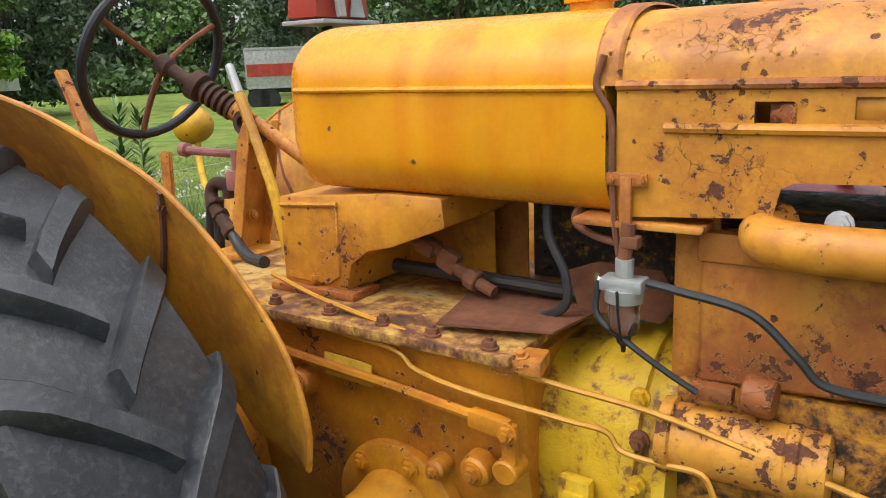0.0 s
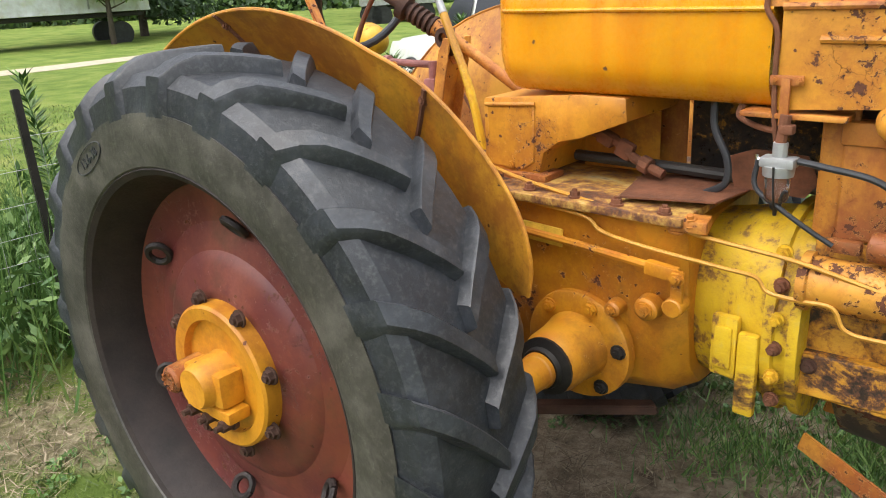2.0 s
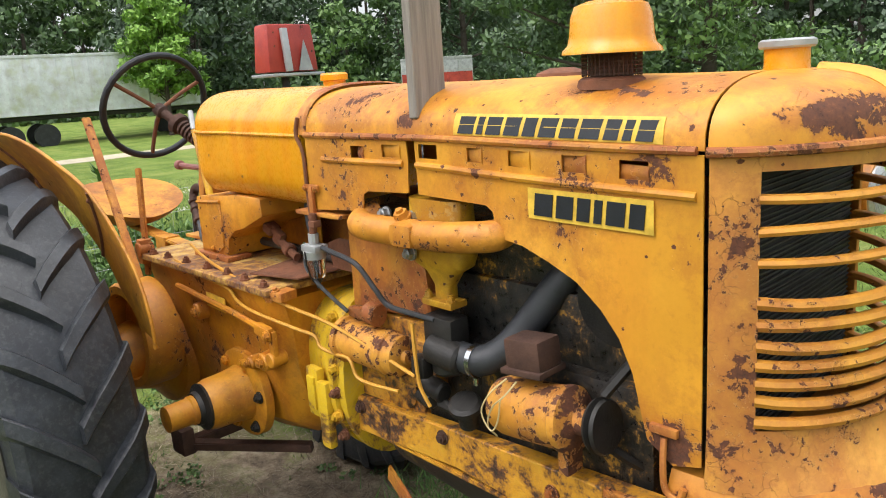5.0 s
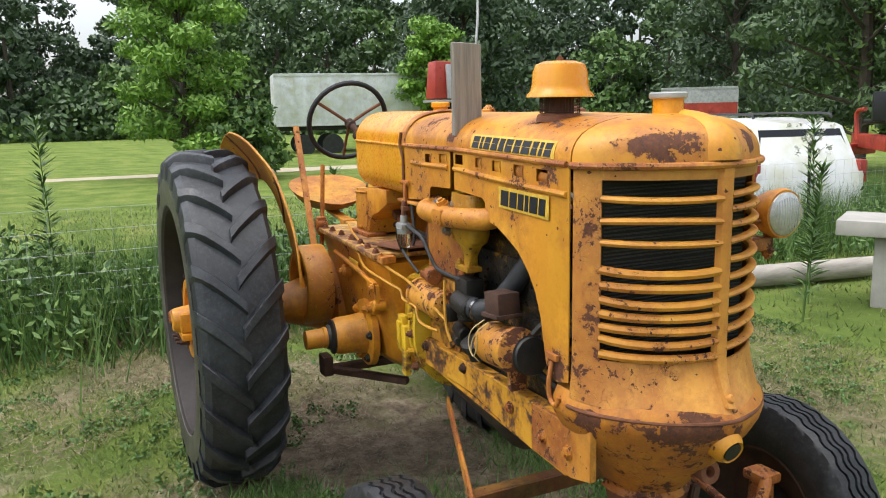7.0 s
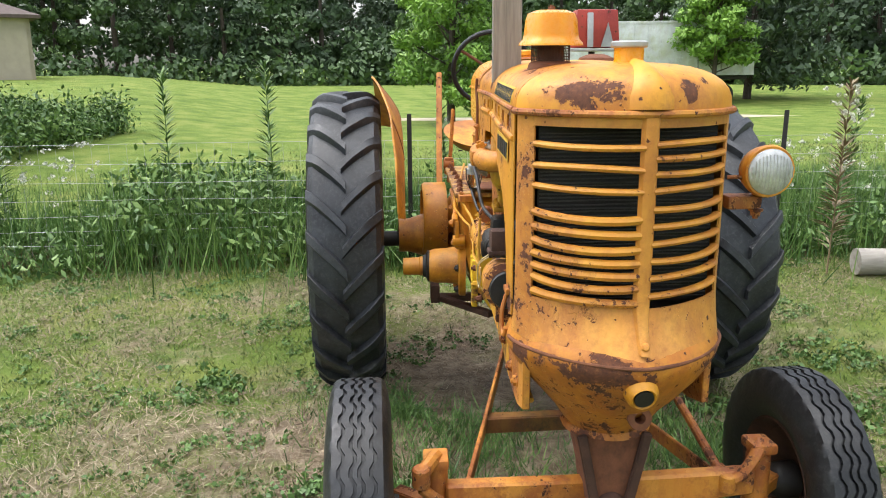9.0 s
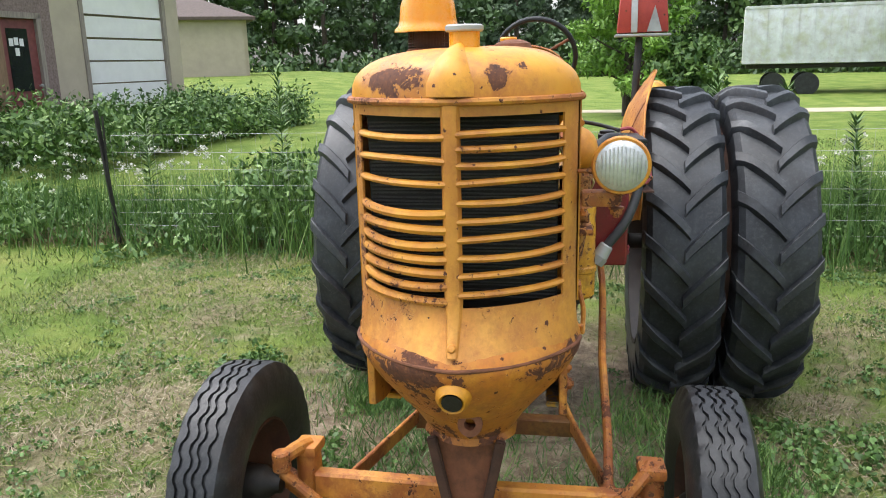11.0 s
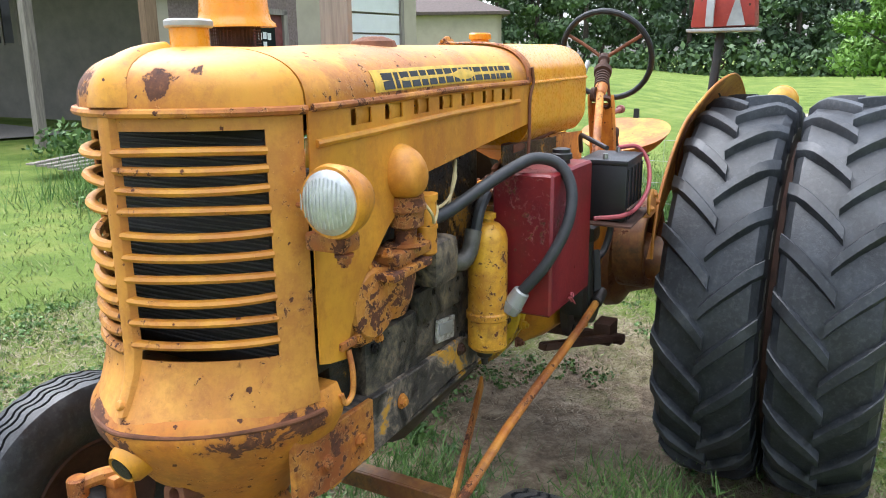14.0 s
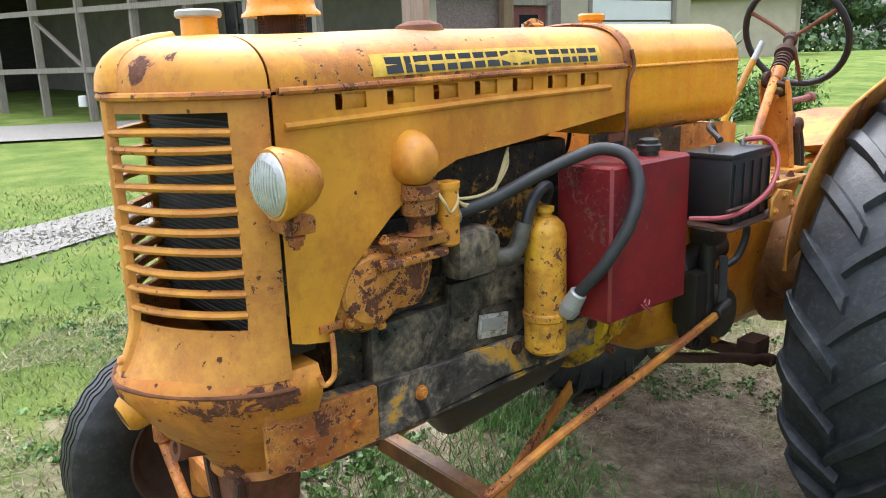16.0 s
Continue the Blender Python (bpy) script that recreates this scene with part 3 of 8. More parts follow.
bm = B()
radii = [0, 0.3, 0.6, 0.9, 1.2, 1.5, 1.8, 2.1, 2.5, 2.8, 3.2, 4, 5, 6.5, 8, 10, 13, 17, 22, 26, 29, 32, 35, 38, 41, 44, 48, 60, 90, 150, 400, 1500]
rows = []
for r in radii[1:]:
    row = []
    for k in range(72):
        a = math.tau * k / 72
        x, y = r * math.cos(a), r * math.sin(a)
        z = ground_height(x, y) - dip(x, y)
        if 1 < r < 12:
            z += 0.012 * noise.noise(V(x * 0.8, y * 0.8, 0)) - 0.006
        row.append(V(x, y, z))
    rows.append(row)
made = loft(bm, rows, True)
mid = bm.verts.new((0, 0, 0))
for k in range(72):
    bm.faces.new((mid, made[0][k], made[0][(k + 1) % 72]))
solo("ground", bm, lawn, "mown lawn with bare earth round the tractor", "ground", kind="structure", smooth=80)


def unit(a):
    return a / (np.linalg.norm(a, axis=1, keepdims=True) + 1e-9)


def leaves(rng, centres, radii, count, size, hollow=0.5, narrow=0.45, up=0.0):
    """Leaf quads spread over ellipsoid clumps: centres (n, 3), radii (n, 3)."""
    n = len(centres) * count
    c, r = np.repeat(centres, count, 0), np.repeat(radii, count, 0)
    d = unit(rng.normal(size=(n, 3)))
    p = c + d * r * (hollow + (1 - hollow) * rng.random((n, 1)) ** 0.6)
    u = unit(rng.normal(size=(n, 3)) + np.array([0, 0, up]))
    w = unit(np.cross(u, d + 0.35 * rng.normal(size=(n, 3))))
    s = size * (0.6 + 0.8 * rng.random((n, 1)))
    return np.stack([p - u * s, p + w * s * narrow, p + u * s, p - w * s * narrow], 1)


def blades(rng, p, height, width, lean):
    """Grass blades, one triangle each, rooted at p (n, 3)."""
    n = len(p)
    a = rng.random(n) * math.tau
    side = np.stack([np.cos(a), np.sin(a), 0 * a], 1) * (width * (0.6 + 0.8 * rng.random((n, 1))))
    tip = p + np.stack([rng.normal(size=n) * lean, rng.normal(size=n) * lean, 0.45 + 0.85 * rng.random(n)], 1) * height
    return np.stack([p - side, p + side, tip], 1)


def raw_mesh(name, quads, material):
    """A mesh of loose triangles or quads (n, k, 3)."""
    n, k, _ = quads.shape
    me = bpy.data.meshes.new(name)
    me.vertices.add(n * k)
    me.vertices.foreach_set("co", quads.astype(np.float32).ravel())
    me.loops.add(n * k)
    me.loops.foreach_set("vertex_index", np.arange(n * k, dtype=np.int32))
    me.polygons.add(n)
    me.polygons.foreach_set("loop_start", np.arange(0, n * k, k, dtype=np.int32))
    me.update(calc_edges=True)
    me.materials.append(material)
    return me


def stuff(name, quads, material, label, category):
    return tagged(new(name, raw_mesh(name, quads, material)), label, category, kind="stuff")


rng = np.random.default_rng(5)

# far woods: single crowns of three greens, the lighter ones in front, with undergrowth at their feet
crowns = {"dark": ([], []), "mid": ([], []), "light": ([], [])}
tv = B()
for k in range(200):
    a = radians(94 + 180 * (k + rng.random()) / 200)
    row = k % 4
    d = 60 + 4 * rng.random() + row * 8
    h = (7 + 6 * rng.random()) if row == 0 else (11 + 6 * rng.random() + row * 1.6)
    if 177.5 < math.degrees(a) < 182:
        h *= 0.5
    x, y = d * math.cos(a), d * math.sin(a)
    z0 = ground_height(x, y)
    rod(tv, (x, y, z0), (x + rng.normal() * 0.4, y, z0 + h * 0.6), 0.26, 0.12, 7)
    tone = rng.choice(["dark", "mid", "light"], p=[0.35, 0.4, 0.25] if row == 0 else [0.6, 0.34, 0.06])
    cs, rs = crowns[tone]
    wide = 2.4 + 1.5 * rng.random()
    for j in range(16):
        f = 0.12 + 0.86 * (j + rng.random()) / 16
        out = wide * math.sin(math.pi * min(1.0, 0.2 + 0.72 * f)) * (0.45 + 0.6 * rng.random())
        b = j * 2.4 + rng.random()
        r = wide * (0.3 + 0.22 * rng.random())
        cs.append((x + out * math.cos(b), y + out * math.sin(b), z0 + h * f))
        rs.append((r, r, r * 0.6))
for k in range(260):
    a = radians(94 + 180 * (k + rng.random()) / 260)
    d = 57 + 5 * rng.random()
    r = 0.9 + 1.1 * rng.random()
    cs, rs = crowns["mid" if k % 3 else "light"]
    cs.append((d * math.cos(a), d * math.sin(a), ground_height(57, 0) + r * 0.5))
    rs.append((r * 1.5, r * 1.5, r))
for tone, mat, label in (("dark", leaf_far, "dark green crowns of the woodland behind the field"), ("mid", leaf_wood, "green crowns at the edge of the woodland"), ("light", leaf_edge, "sunlit light green crowns along the field")):
    cs, rs = crowns[tone]
    stuff("woods", leaves(rng, np.array(cs), np.array(rs), 160, 0.25, 0.55, 0.55, 0.3), mat, label, "woods")
tagged(new("woodland_trunks", mesh_of("woodland_trunks", tv, bark)), "bare dark trunks of the far woodland", "woods", kind="stuff")


def tree(name, x, y, h, spread, seed, material, label, count=90, leaf=0.16, low=0.25, narrow=0.4):
    """A tree of its own: tapered trunk, limbs, and a crown of leafy clumps with gaps."""
    r = np.random.default_rng(seed)
    z0 = ground_height(x, y)
    t = thing(name, (x, y, z0), label, "tree")
    bm = B()
    tube(bm, [(x, y, z0 - 0.1), (x + 0.1, y, z0 + h * 0.3), (x - 0.1, y + 0.1, z0 + h * 0.6), (x, y, z0 + h * 0.85)], h * 0.022, 9, 4, h * 0.006)
    cs, rs = [], []
    for k in range(26):
        f = low + (1 - low) * (k + r.random()) / 26
        a = k * 2.4 + r.random()
        reach = spread * (0.35 + 0.75 * math.sin(math.pi * min(1, 0.25 + 0.7 * (f - low) / (1 - low)))) * (0.55 + 0.5 * r.random())
        p = V(x + reach * math.cos(a), y + reach * math.sin(a), z0 + h * f + 0.2)
        tube(bm, [(x, y, z0 + h * f * 0.75), ((x + p.x) / 2, (y + p.y) / 2, z0 + h * f * 0.9), p], h * 0.006, 5, 2, h * 0.002)
        s = spread * (0.28 + 0.2 * r.random())
        cs.append(tuple(p))
        rs.append((s, s, s * 0.6))
        cs.append(((x + p.x) / 2, (y + p.y) / 2, p.z))
        rs.append((s * 0.9, s * 0.9, s * 0.6))
    part("trunk", bm, bark, t)
    crown = new("crown", raw_mesh("crown", leaves(r, np.array(cs), np.array(rs), count, leaf, 0.3, narrow), material))
    hang(crown, t)
    return t


tree("walnut_tree", -21.3, 1.65, 6.6, 1.75, 3, leaf_near, "young bright green tree at the edge of the lawn", 400, 0.1, 0.12, 0.36)
tree("shrub", -20.6, 3.2, 2.0, 1.1, 4, leaf_weed, "grey-green shrub growing beside the trailer", 90, 0.13, 0.05)
tree("tree", -11.0, 17.5, 9.5, 2.7, 5, leaf_wood, "tall leafy tree beside the parked vehicles", 420, 0.105, 0.1)
tree("tree", -8.2, 18.91, 10.5, 3.6, 6, leaf_edge, "tall leafy tree shading the machinery", 420, 0.105, 0.15)
tree("tree", -30.3, 14.1, 5.6, 1.6, 7, leaf_near, "light green tree over the end of the trailer", 240, 0.13, 0.3)
tree("tree", -32.8, 16.93, 9.0, 3.2, 8, leaf_far, "dark leafy tree behind the trailer", 240, 0.18, 0.1)
tree("tree", -29.0, 31.5, 11.0, 3.6, 9, leaf_far, "dark leafy tree behind the grey truck", 240, 0.18, 0.1)

# ------------------------------------------------ grass near the tractor
def patch_noise(p, scale, seed):
    return np.array([noise.noise(V(x * scale, y * scale, seed)) for x, y in p[:, :2]])


p = np.stack([rng.uniform(-3.6, 4.2, 90000), rng.uniform(-4.2, 3.8, 90000), np.zeros(90000)], 1)
worn = np.exp(-((p[:, 0] + 0.3) / 1.6) ** 2 - (p[:, 1] / 0.9) ** 2)
keep = patch_noise(p, 1.3, 2.0) * 0.5 + patch_noise(p, 4.0, 5.0) * 0.35 + 0.32 - worn * 1.1 > rng.random(len(p)) * 0.75 - 0.2
green = p[keep]
green[:, 2] -= [dip(a, b) for a, b in green[:, :2]]
stuff("grass", np.concatenate([blades(rng, green, 0.035, 0.0035, 0.6), blades(rng, green, 0.03, 0.003, 0.9)]), grass_green, "short patchy lawn grass round the tractor", "grass")
p = np.stack([rng.uniform(-3.4, 3.4, 110000), rng.uniform(-3.8, 3.6, 110000), np.full(110000, 0.003)], 1)
p = p[patch_noise(p, 1.2, 9.0) < 0.16]
p[:, 2] -= [dip(a, b) for a, b in p[:, :2]]
flat = blades(rng, p, 0.022, 0.0026, 2.6)
stuff("dry_grass", flat, grass_dry, "dead straw-coloured thatch on bare earth", "grass")
spots = [(0.2, -0.55, 0.45), (0.7, -0.35, 0.4), (-0.05, -0.2, 0.3), (0.55, 0.3, 0.45), (0.9, 0.45, 0.35), (0.3, 0.75, 0.3), (1.0, 0.1, 0.3), (-0.4, -0.75, 0.25), (-0.3, 0.6, 0.3), (0.2, 1.0, 0.3), (1.3, -0.4, 0.3)]
p = np.concatenate([np.stack([rng.normal(x, r * 0.55, 900), rng.normal(y, r * 0.5, 900), np.zeros(900)], 1) for x, y, r in spots])
stuff("lush_grass", blades(rng, p, 0.085, 0.0035, 0.5), grass_lush, "longer bright green grass under the tractor", "grass")
c = np.stack([rng.uniform(-3.6, 3.6, 9000), rng.uniform(-4.2, 3.8, 9000), np.full(9000, 0.012)], 1)
c = c[(patch_noise(c, 1.1, 14.0) * 0.6 + patch_noise(c, 3.3, 3.0) * 0.5 > 0.1) & (np.exp(-((c[:, 0] + 0.3) / 1.5) ** 2 - (c[:, 1] / 0.8) ** 2) < 0.5)]
spots = [(-0.35, 1.3), (-0.1, 1.75), (0.15, 1.25), (-1.0, 2.2), (0.4, -0.75), (-0.45, -0.55), (-0.9, -1.7), (0.5, -1.0), (0.1, 0.95)]
extra = np.concatenate([np.stack([rng.normal(x, 0.16, 40), rng.normal(y, 0.16, 40), np.full(40, 0.02)], 1) for x, y in spots])
q = np.concatenate([leaves(rng, c, np.tile((0.05, 0.05, 0.012), (len(c), 1)), 12, 0.012, 0.1, 0.75), leaves(rng, extra, np.tile((0.06, 0.06, 0.03), (len(extra), 1)), 14, 0.016, 0.1, 0.7)])
q[:, :, 2] = np.abs(q[:, :, 2])
q[:, :, 2] -= np.array([dip(a, b) for a, b in q[:, 0, :2]])[:, None]
stuff("clover", q, leaf_clover, "patches of clover and broad-leaved weeds in the lawn", "weeds")
# farther lawn, coarser
p = np.stack([rng.uniform(-14, 3, 80000), rng.uniform(-13, 12, 80000), np.zeros(80000)], 1)
p = p[(np.abs(p[:, 0] + 0.3) > 3.2) | (np.abs(p[:, 1]) > 3.6)]
stuff("lawn_grass", blades(rng, p, 0.05, 0.007, 0.6), grass_green, "mown lawn grass farther out", "grass")

# ------------------------------------------------ weeds along the fence
n = 860
c = np.stack([rng.normal(-4.35, 0.45, n), rng.uniform(-7.6, 13, n), np.zeros(n)], 1)
tall = 0.42 + 0.24 * rng.random(n) + 0.16 * np.sin(c[:, 1] * 1.7) + np.where((c[:, 1] > -3.2) & (c[:, 1] < -0.5), 0.12, 0.0)
tall = np.where(c[:, 1] > 1.5, tall * 0.8, np.where(c[:, 1] < -3.3, tall * (0.3 + 0.5 * rng.random(n) ** 2), tall))
c[:, 2] = tall * 0.55
q = leaves(rng, c, np.stack([0.3 + 0 * tall, 0.34 + 0 * tall, tall * 0.62], 1), 95, 0.045, 0.15, 0.36, 0.7)
q[:, :, 2] = np.maximum(q[:, :, 2], 0.0)
stuff("fence_weeds", q, leaf_weed, "tangled green weeds growing along the wire fence", "weeds")
p = np.stack([rng.normal(-4.3, 0.5, 48000), rng.uniform(-8.5, 13, 48000), np.zeros(48000)], 1)
p = p[(p[:, 1] > -3.3) | (rng.random(len(p)) < 0.2)]
stuff("tall_grass", blades(rng, p, 0.68, 0.006, 0.24), grass_lush, "tall grass standing in the weeds", "grass")
p = np.stack([rng.normal(-3.75, 0.14, 5500), rng.uniform(-7.6, 13, 5500), np.zeros(5500)], 1)
stuff("dead_stems", blades(rng, p, 0.22, 0.004, 0.5), straw, "brown dead stems at the foot of the weeds", "weeds")
c = np.stack([rng.normal(-4.4, 0.5, 160), np.concatenate([rng.uniform(1.5, 6, 90), rng.uniform(-5.6, -3.5, 70)]), rng.uniform(0.6, 1.05, 160)], 1)
stuff("wild_flowers", leaves(rng, c, np.tile((0.05, 0.05, 0.03), (160, 1)), 14, 0.012, 0.2, 0.8), flower, "small white wild flowers", "flowers")


def tall_weed(x, y, h, seed, material, label, top=None):
    """A single upright weed: stem with narrow leaves all the way up."""
    r = np.random.default_rng(seed)
    w = thing("tall_weed", (x, y, 0), label, "weed", "tall weeds along the fence")
    bm = B()
    lean = r.normal() * 0.05
    tube(bm, [(x, y, 0), (x + lean * 0.4, y + 0.01, h * 0.5), (x + lean, y + lean, h)], 0.009, 6, 4, 0.003)
    part("stem", bm, material, w)
    n = 230
    f = r.random(n) ** 0.75 * 0.88 + 0.12
    a = r.random(n) * math.tau
    base = np.stack([x + lean * f, y + lean * f * 0.8, h * f], 1)
    out = np.stack([np.cos(a), np.sin(a), 0.35 + 0.5 * f], 1)
    ln = (0.16 * (1.05 - 0.75 * f) + 0.03)[:, None] * (0.7 + 0.6 * r.random((n, 1)))
    side = np.stack([-np.sin(a), np.cos(a), 0 * a], 1) * 0.011
    mid, tip = base + out * ln * 0.5, base + out * ln
    tip[:, 2] -= 0.03 * (1 - f)
    lv = new("foliage", raw_mesh("foliage", np.stack([base, mid + side, tip, mid - side], 1), material))
    hang(lv, w)
    if top:
        c = np.array([[x + lean + r.normal() * 0.09, y + lean + r.normal() * 0.09, h * (0.82 + 0.2 * r.random())] for _ in range(26)])
        bl = new("flower_heads", raw_mesh("flower_heads", leaves(r, c, np.tile((0.03, 0.03, 0.025), (26, 1)), 12, 0.012, 0.2, 0.7), top))
        hang(tagged(bl, kind="stuff"), w)


for k, (x, y, h) in enumerate(((-3.9, -1.68, 1.8), (-4.1, -2.67, 1.72), (-4.3, 0.0, 1.35), (-4.5, -4.4, 1.3), (-3.8, 1.4, 1.55), (-4.6, 2.2, 1.45), (-3.8, 2.7, 1.2), (-1.45, 3.95, 1.3), (-4.1, 6.1, 1.3), (-4.5, 0.9, 1.25), (-4.8, 4.5, 1.4))):
    tall_weed(x, y, h, 20 + k, leaf_weed, "tall green weed with narrow leaves")
tall_weed(-2.75, 3.15, 1.62, 50, straw, "withered brown weed with pale seed heads", flower)
tall_weed(-1.85, 4.5, 1.65, 51, leaf_weed, "pale green weed with a white flower spike", flower)

# ------------------------------------------------ wire fence
fence = thing("fence", (-3.6, 0, 0), "welded-wire field fence with steel posts", "fence")
for k, (y, lean) in enumerate(((-4.25, 0.12), (-0.4, 0.0), (3.1, -0.03), (6.6, 0.02), (10.1, 0.0))):
    bm = B()
    beam(bm, (-3.58, y, -0.05), (-3.62, y - lean, 1.36), 0.04, 0.03, 0.004)
    plate(bm, [(-3.60, 0.1), (-3.57, 0.1), (-3.61, 1.3), (-3.64, 1.3)], 0.006, "y", y - lean * 0.5)
    part("post", bm, black_iron, fence)
for z in (0.1, 0.22, 0.35, 0.48, 0.62, 0.78, 0.95, 1.12):
    wires = B()
    tube(wires, [(-3.63 + 0.004 * math.sin(y * 3), y, z + 0.008 * math.sin(y * 1.3 + z * 9)) for y in np.arange(-4.25, 10.2, 1.75)], 0.0016, 4, 2)
    part("line_wire", wires, galvanised, fence)
wires = B()
for k in range(95):
    y = -4.25 + 14.35 * k / 95
    rod(wires, (-3.63, y, 0.1), (-3.63, y, 1.12), 0.0012, seg=3, caps=False)
part("stay_wire", wires, galvanised, fence)

# ------------------------------------------------ tracks and gravel
YARD = pose(0.006, -0.109, 0, 0, 0, 4.47)     # the farmyard lies askew to the fence
bm = B()
rows = [[V(-23.5 + 0.5 * math.sin(y * 0.3) + w * (0.8 + 0.3 * math.sin(y * 1.7 + w)), y, 0.01) for w in (-1, -0.4, 0.4, 1)] for y in range(-40, 45, 3)]
loft(bm, rows)
solo("sandy_track", bm, sandy, "pale sandy track across the lawn", "track", kind="structure")
bm = B()
rows = [[YARD @ V(x, -7.0 + 0.4 * math.sin(x * 0.6) + w * (0.75 + 0.15 * math.sin(x * 2.1 + w)), 0.015) for w in (-1, -0.5, 0, 0.5, 1)] for x in np.arange(-2.2, 12, 0.5)]
loft(bm, rows)
solo("gravel_path", bm, gravel, "grey gravel path in the grass", "path", kind="structure")
bm = B()
rows = [[YARD @ V(x, -17.0 + w - (x + 6) * 0.44, ground_height(x, -17.0 + w - (x + 6) * 0.44) + 0.06) for w in (-1.6, 0, 1.6)] for x in np.arange(-10, 14, 1.5)]
loft(bm, rows)
solo("gravel_yard", bm, gravel, "grey gravel strip before the barn", "yard", kind="structure")
p = np.stack([rng.uniform(-1.6, 6.4, 2600), rng.normal(-7.0, 0.42, 2600), np.full(2600, 0.012)], 1)
p[:, 1] += 0.078 * p[:, 0] - 0.1
stuff("gravel_stones", leaves(rng, p, np.tile((0.01, 0.01, 0.006), (2600, 1)), 2, 0.022, 0.2, 0.8), gravel_stone, "loose pale gravel stones", "gravel")

# ------------------------------------------------ buildings
WALL_D = V(0.991, -0.131, 0).normalized()
WALL_N = V(0.131, 0.991, 0).normalized()
WALL_A = V(-10.6, -11.06, 0.4) - WALL_D * 6.75


def on_wall(s, out=0.0, z=0.0):
    return WALL_A + WALL_D * s + WALL_N * out + V(0, 0, z)


def slab(bm, s0, s1, z0, z1, out=0.0, deep=0.15):
    """A piece of wall between two marks along the facade; its face stands out by that much."""
    vs = [on_wall(s, o, z) for o in (out, out - deep) for s, z in ((s0, z0), (s1, z0), (s1, z1), (s0, z1))]
    b = [bm.verts.new(v) for v in vs]
    for f in ((0, 1, 2, 3), (7, 6, 5, 4), (0, 4, 5, 1), (1, 5, 6, 2), (2, 6, 7, 3), (3, 7, 4, 0)):
        bm.faces.new([b[k] for k in f])


def wall_between(bm, p, q, z0, z1, deep=0.2):
    """A piece of wall from p to q."""
    d = (Vector(q) - Vector(p)).normalized()
    nrm = V(-d.y, d.x, 0) * deep
    b = [bm.verts.new(Vector(v) + V(0, 0, z) + o) for o in (V(0, 0, 0), nrm) for v, z in ((p, z0), (q, z0), (q, z1), (p, z1))]
    for f in ((0, 1, 2, 3), (7, 6, 5, 4), (0, 4, 5, 1), (1, 5, 6, 2), (2, 6, 7, 3), (3, 7, 4, 0)):
        bm.faces.new([b[k] for k in f])


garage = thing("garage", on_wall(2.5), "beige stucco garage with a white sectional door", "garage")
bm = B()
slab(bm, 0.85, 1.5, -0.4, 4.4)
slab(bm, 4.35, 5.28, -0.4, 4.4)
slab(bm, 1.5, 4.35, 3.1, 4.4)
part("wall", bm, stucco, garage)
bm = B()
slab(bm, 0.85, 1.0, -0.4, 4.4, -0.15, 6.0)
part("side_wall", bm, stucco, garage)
gd = thing("garage_door", on_wall(2.9), "white sectional garage door", "")
hang(gd, garage)
for k in range(6):
    bm = B()
    slab(bm, 1.5, 4.35, 0.02 + 0.515 * k, 0.508 * (k + 1), -0.05 - 0.004 * (k % 2), 0.05)
    part("door_panel", bm, white_paint, gd)
for s in (1.4, 4.3):
    bm = B()
    slab(bm, s, s + 0.12, -0.3, 3.15, 0.03, 0.1)
    part("door_post", bm, wood_grey, garage)
bm = B()
slab(bm, 0.5, 9.6, 4.4, 4.6, 0.5, 7.0)
part("roof", bm, shingle, garage)

shed = thing("workshop", on_wall(7.0), "weathered strand-board workshop with a maroon door", "shed")
for s0, s1, z0, z1 in ((5.28, 5.6, -0.4, 4.4), (6.78, 7.2, -0.4, 4.4), (7.2, 8.68, -0.4, 1.9), (7.2, 8.68, 1.92, 4.4), (5.6, 6.78, 2.5, 4.4)):
    bm = B()
    slab(bm, s0, s1, z0, z1, 0.02 + 0.01 * (s0 % 0.7))
    part("board", bm, osb, shed)
bm = B()
slab(bm, 8.68, 9.12, -0.4, 4.4, 0.03)
part("pier", bm, stucco, shed, "beige stucco pier")
bm = B()
slab(bm, 5.7, 6.68, 0.1, 2.4, -0.03, 0.06)
door = part("door", bm, maroon, shed, "faded maroon door with a tall window")
bm = B()
slab(bm, 5.92, 6.45, 0.95, 2.2, -0.02, 0.04)
part("pane", bm, car_glass, door)
for k, z in ((0, 1.85), (1, 1.66), (1, 1.87), (2, 1.85)):
    bm = B()
    slab(bm, 6.05 + 0.13 * k, 6.15 + 0.13 * k, z, z + 0.15, -0.012, 0.006)
    part("notice", bm, white_paint, door)
bm = B()
lathe(bm, on_wall(5.8, 0.0, 1.05), WALL_N, [(0, 0.02), (0.05, 0.02), (0.06, 0.035), (0.09, 0.03), (0.1, 0.0)], 12)
part("door_knob", bm, galvanised, door)
bm = B()
for s in (5.58, 6.68):
    slab(bm, s, s + 0.12, 0, 2.5, 0.05, 0.12)
slab(bm, 5.58, 6.8, 2.4, 2.52, 0.05, 0.12)
part("door_frame", bm, wood_grey, shed)
for s, wide, out in ((6.86, 0.26, 0.3), (9.14, 0.26, 0.35)):
    bm = B()
    slab(bm, s, s + wide, -0.4, 4.4, out, 0.2)
    part("post", bm, timber, shed)
bm = B()
slab(bm, 6.86, 9.4, 2.62, 2.76, 0.18, 0.06)
part("rail", bm, wood_grey, shed)

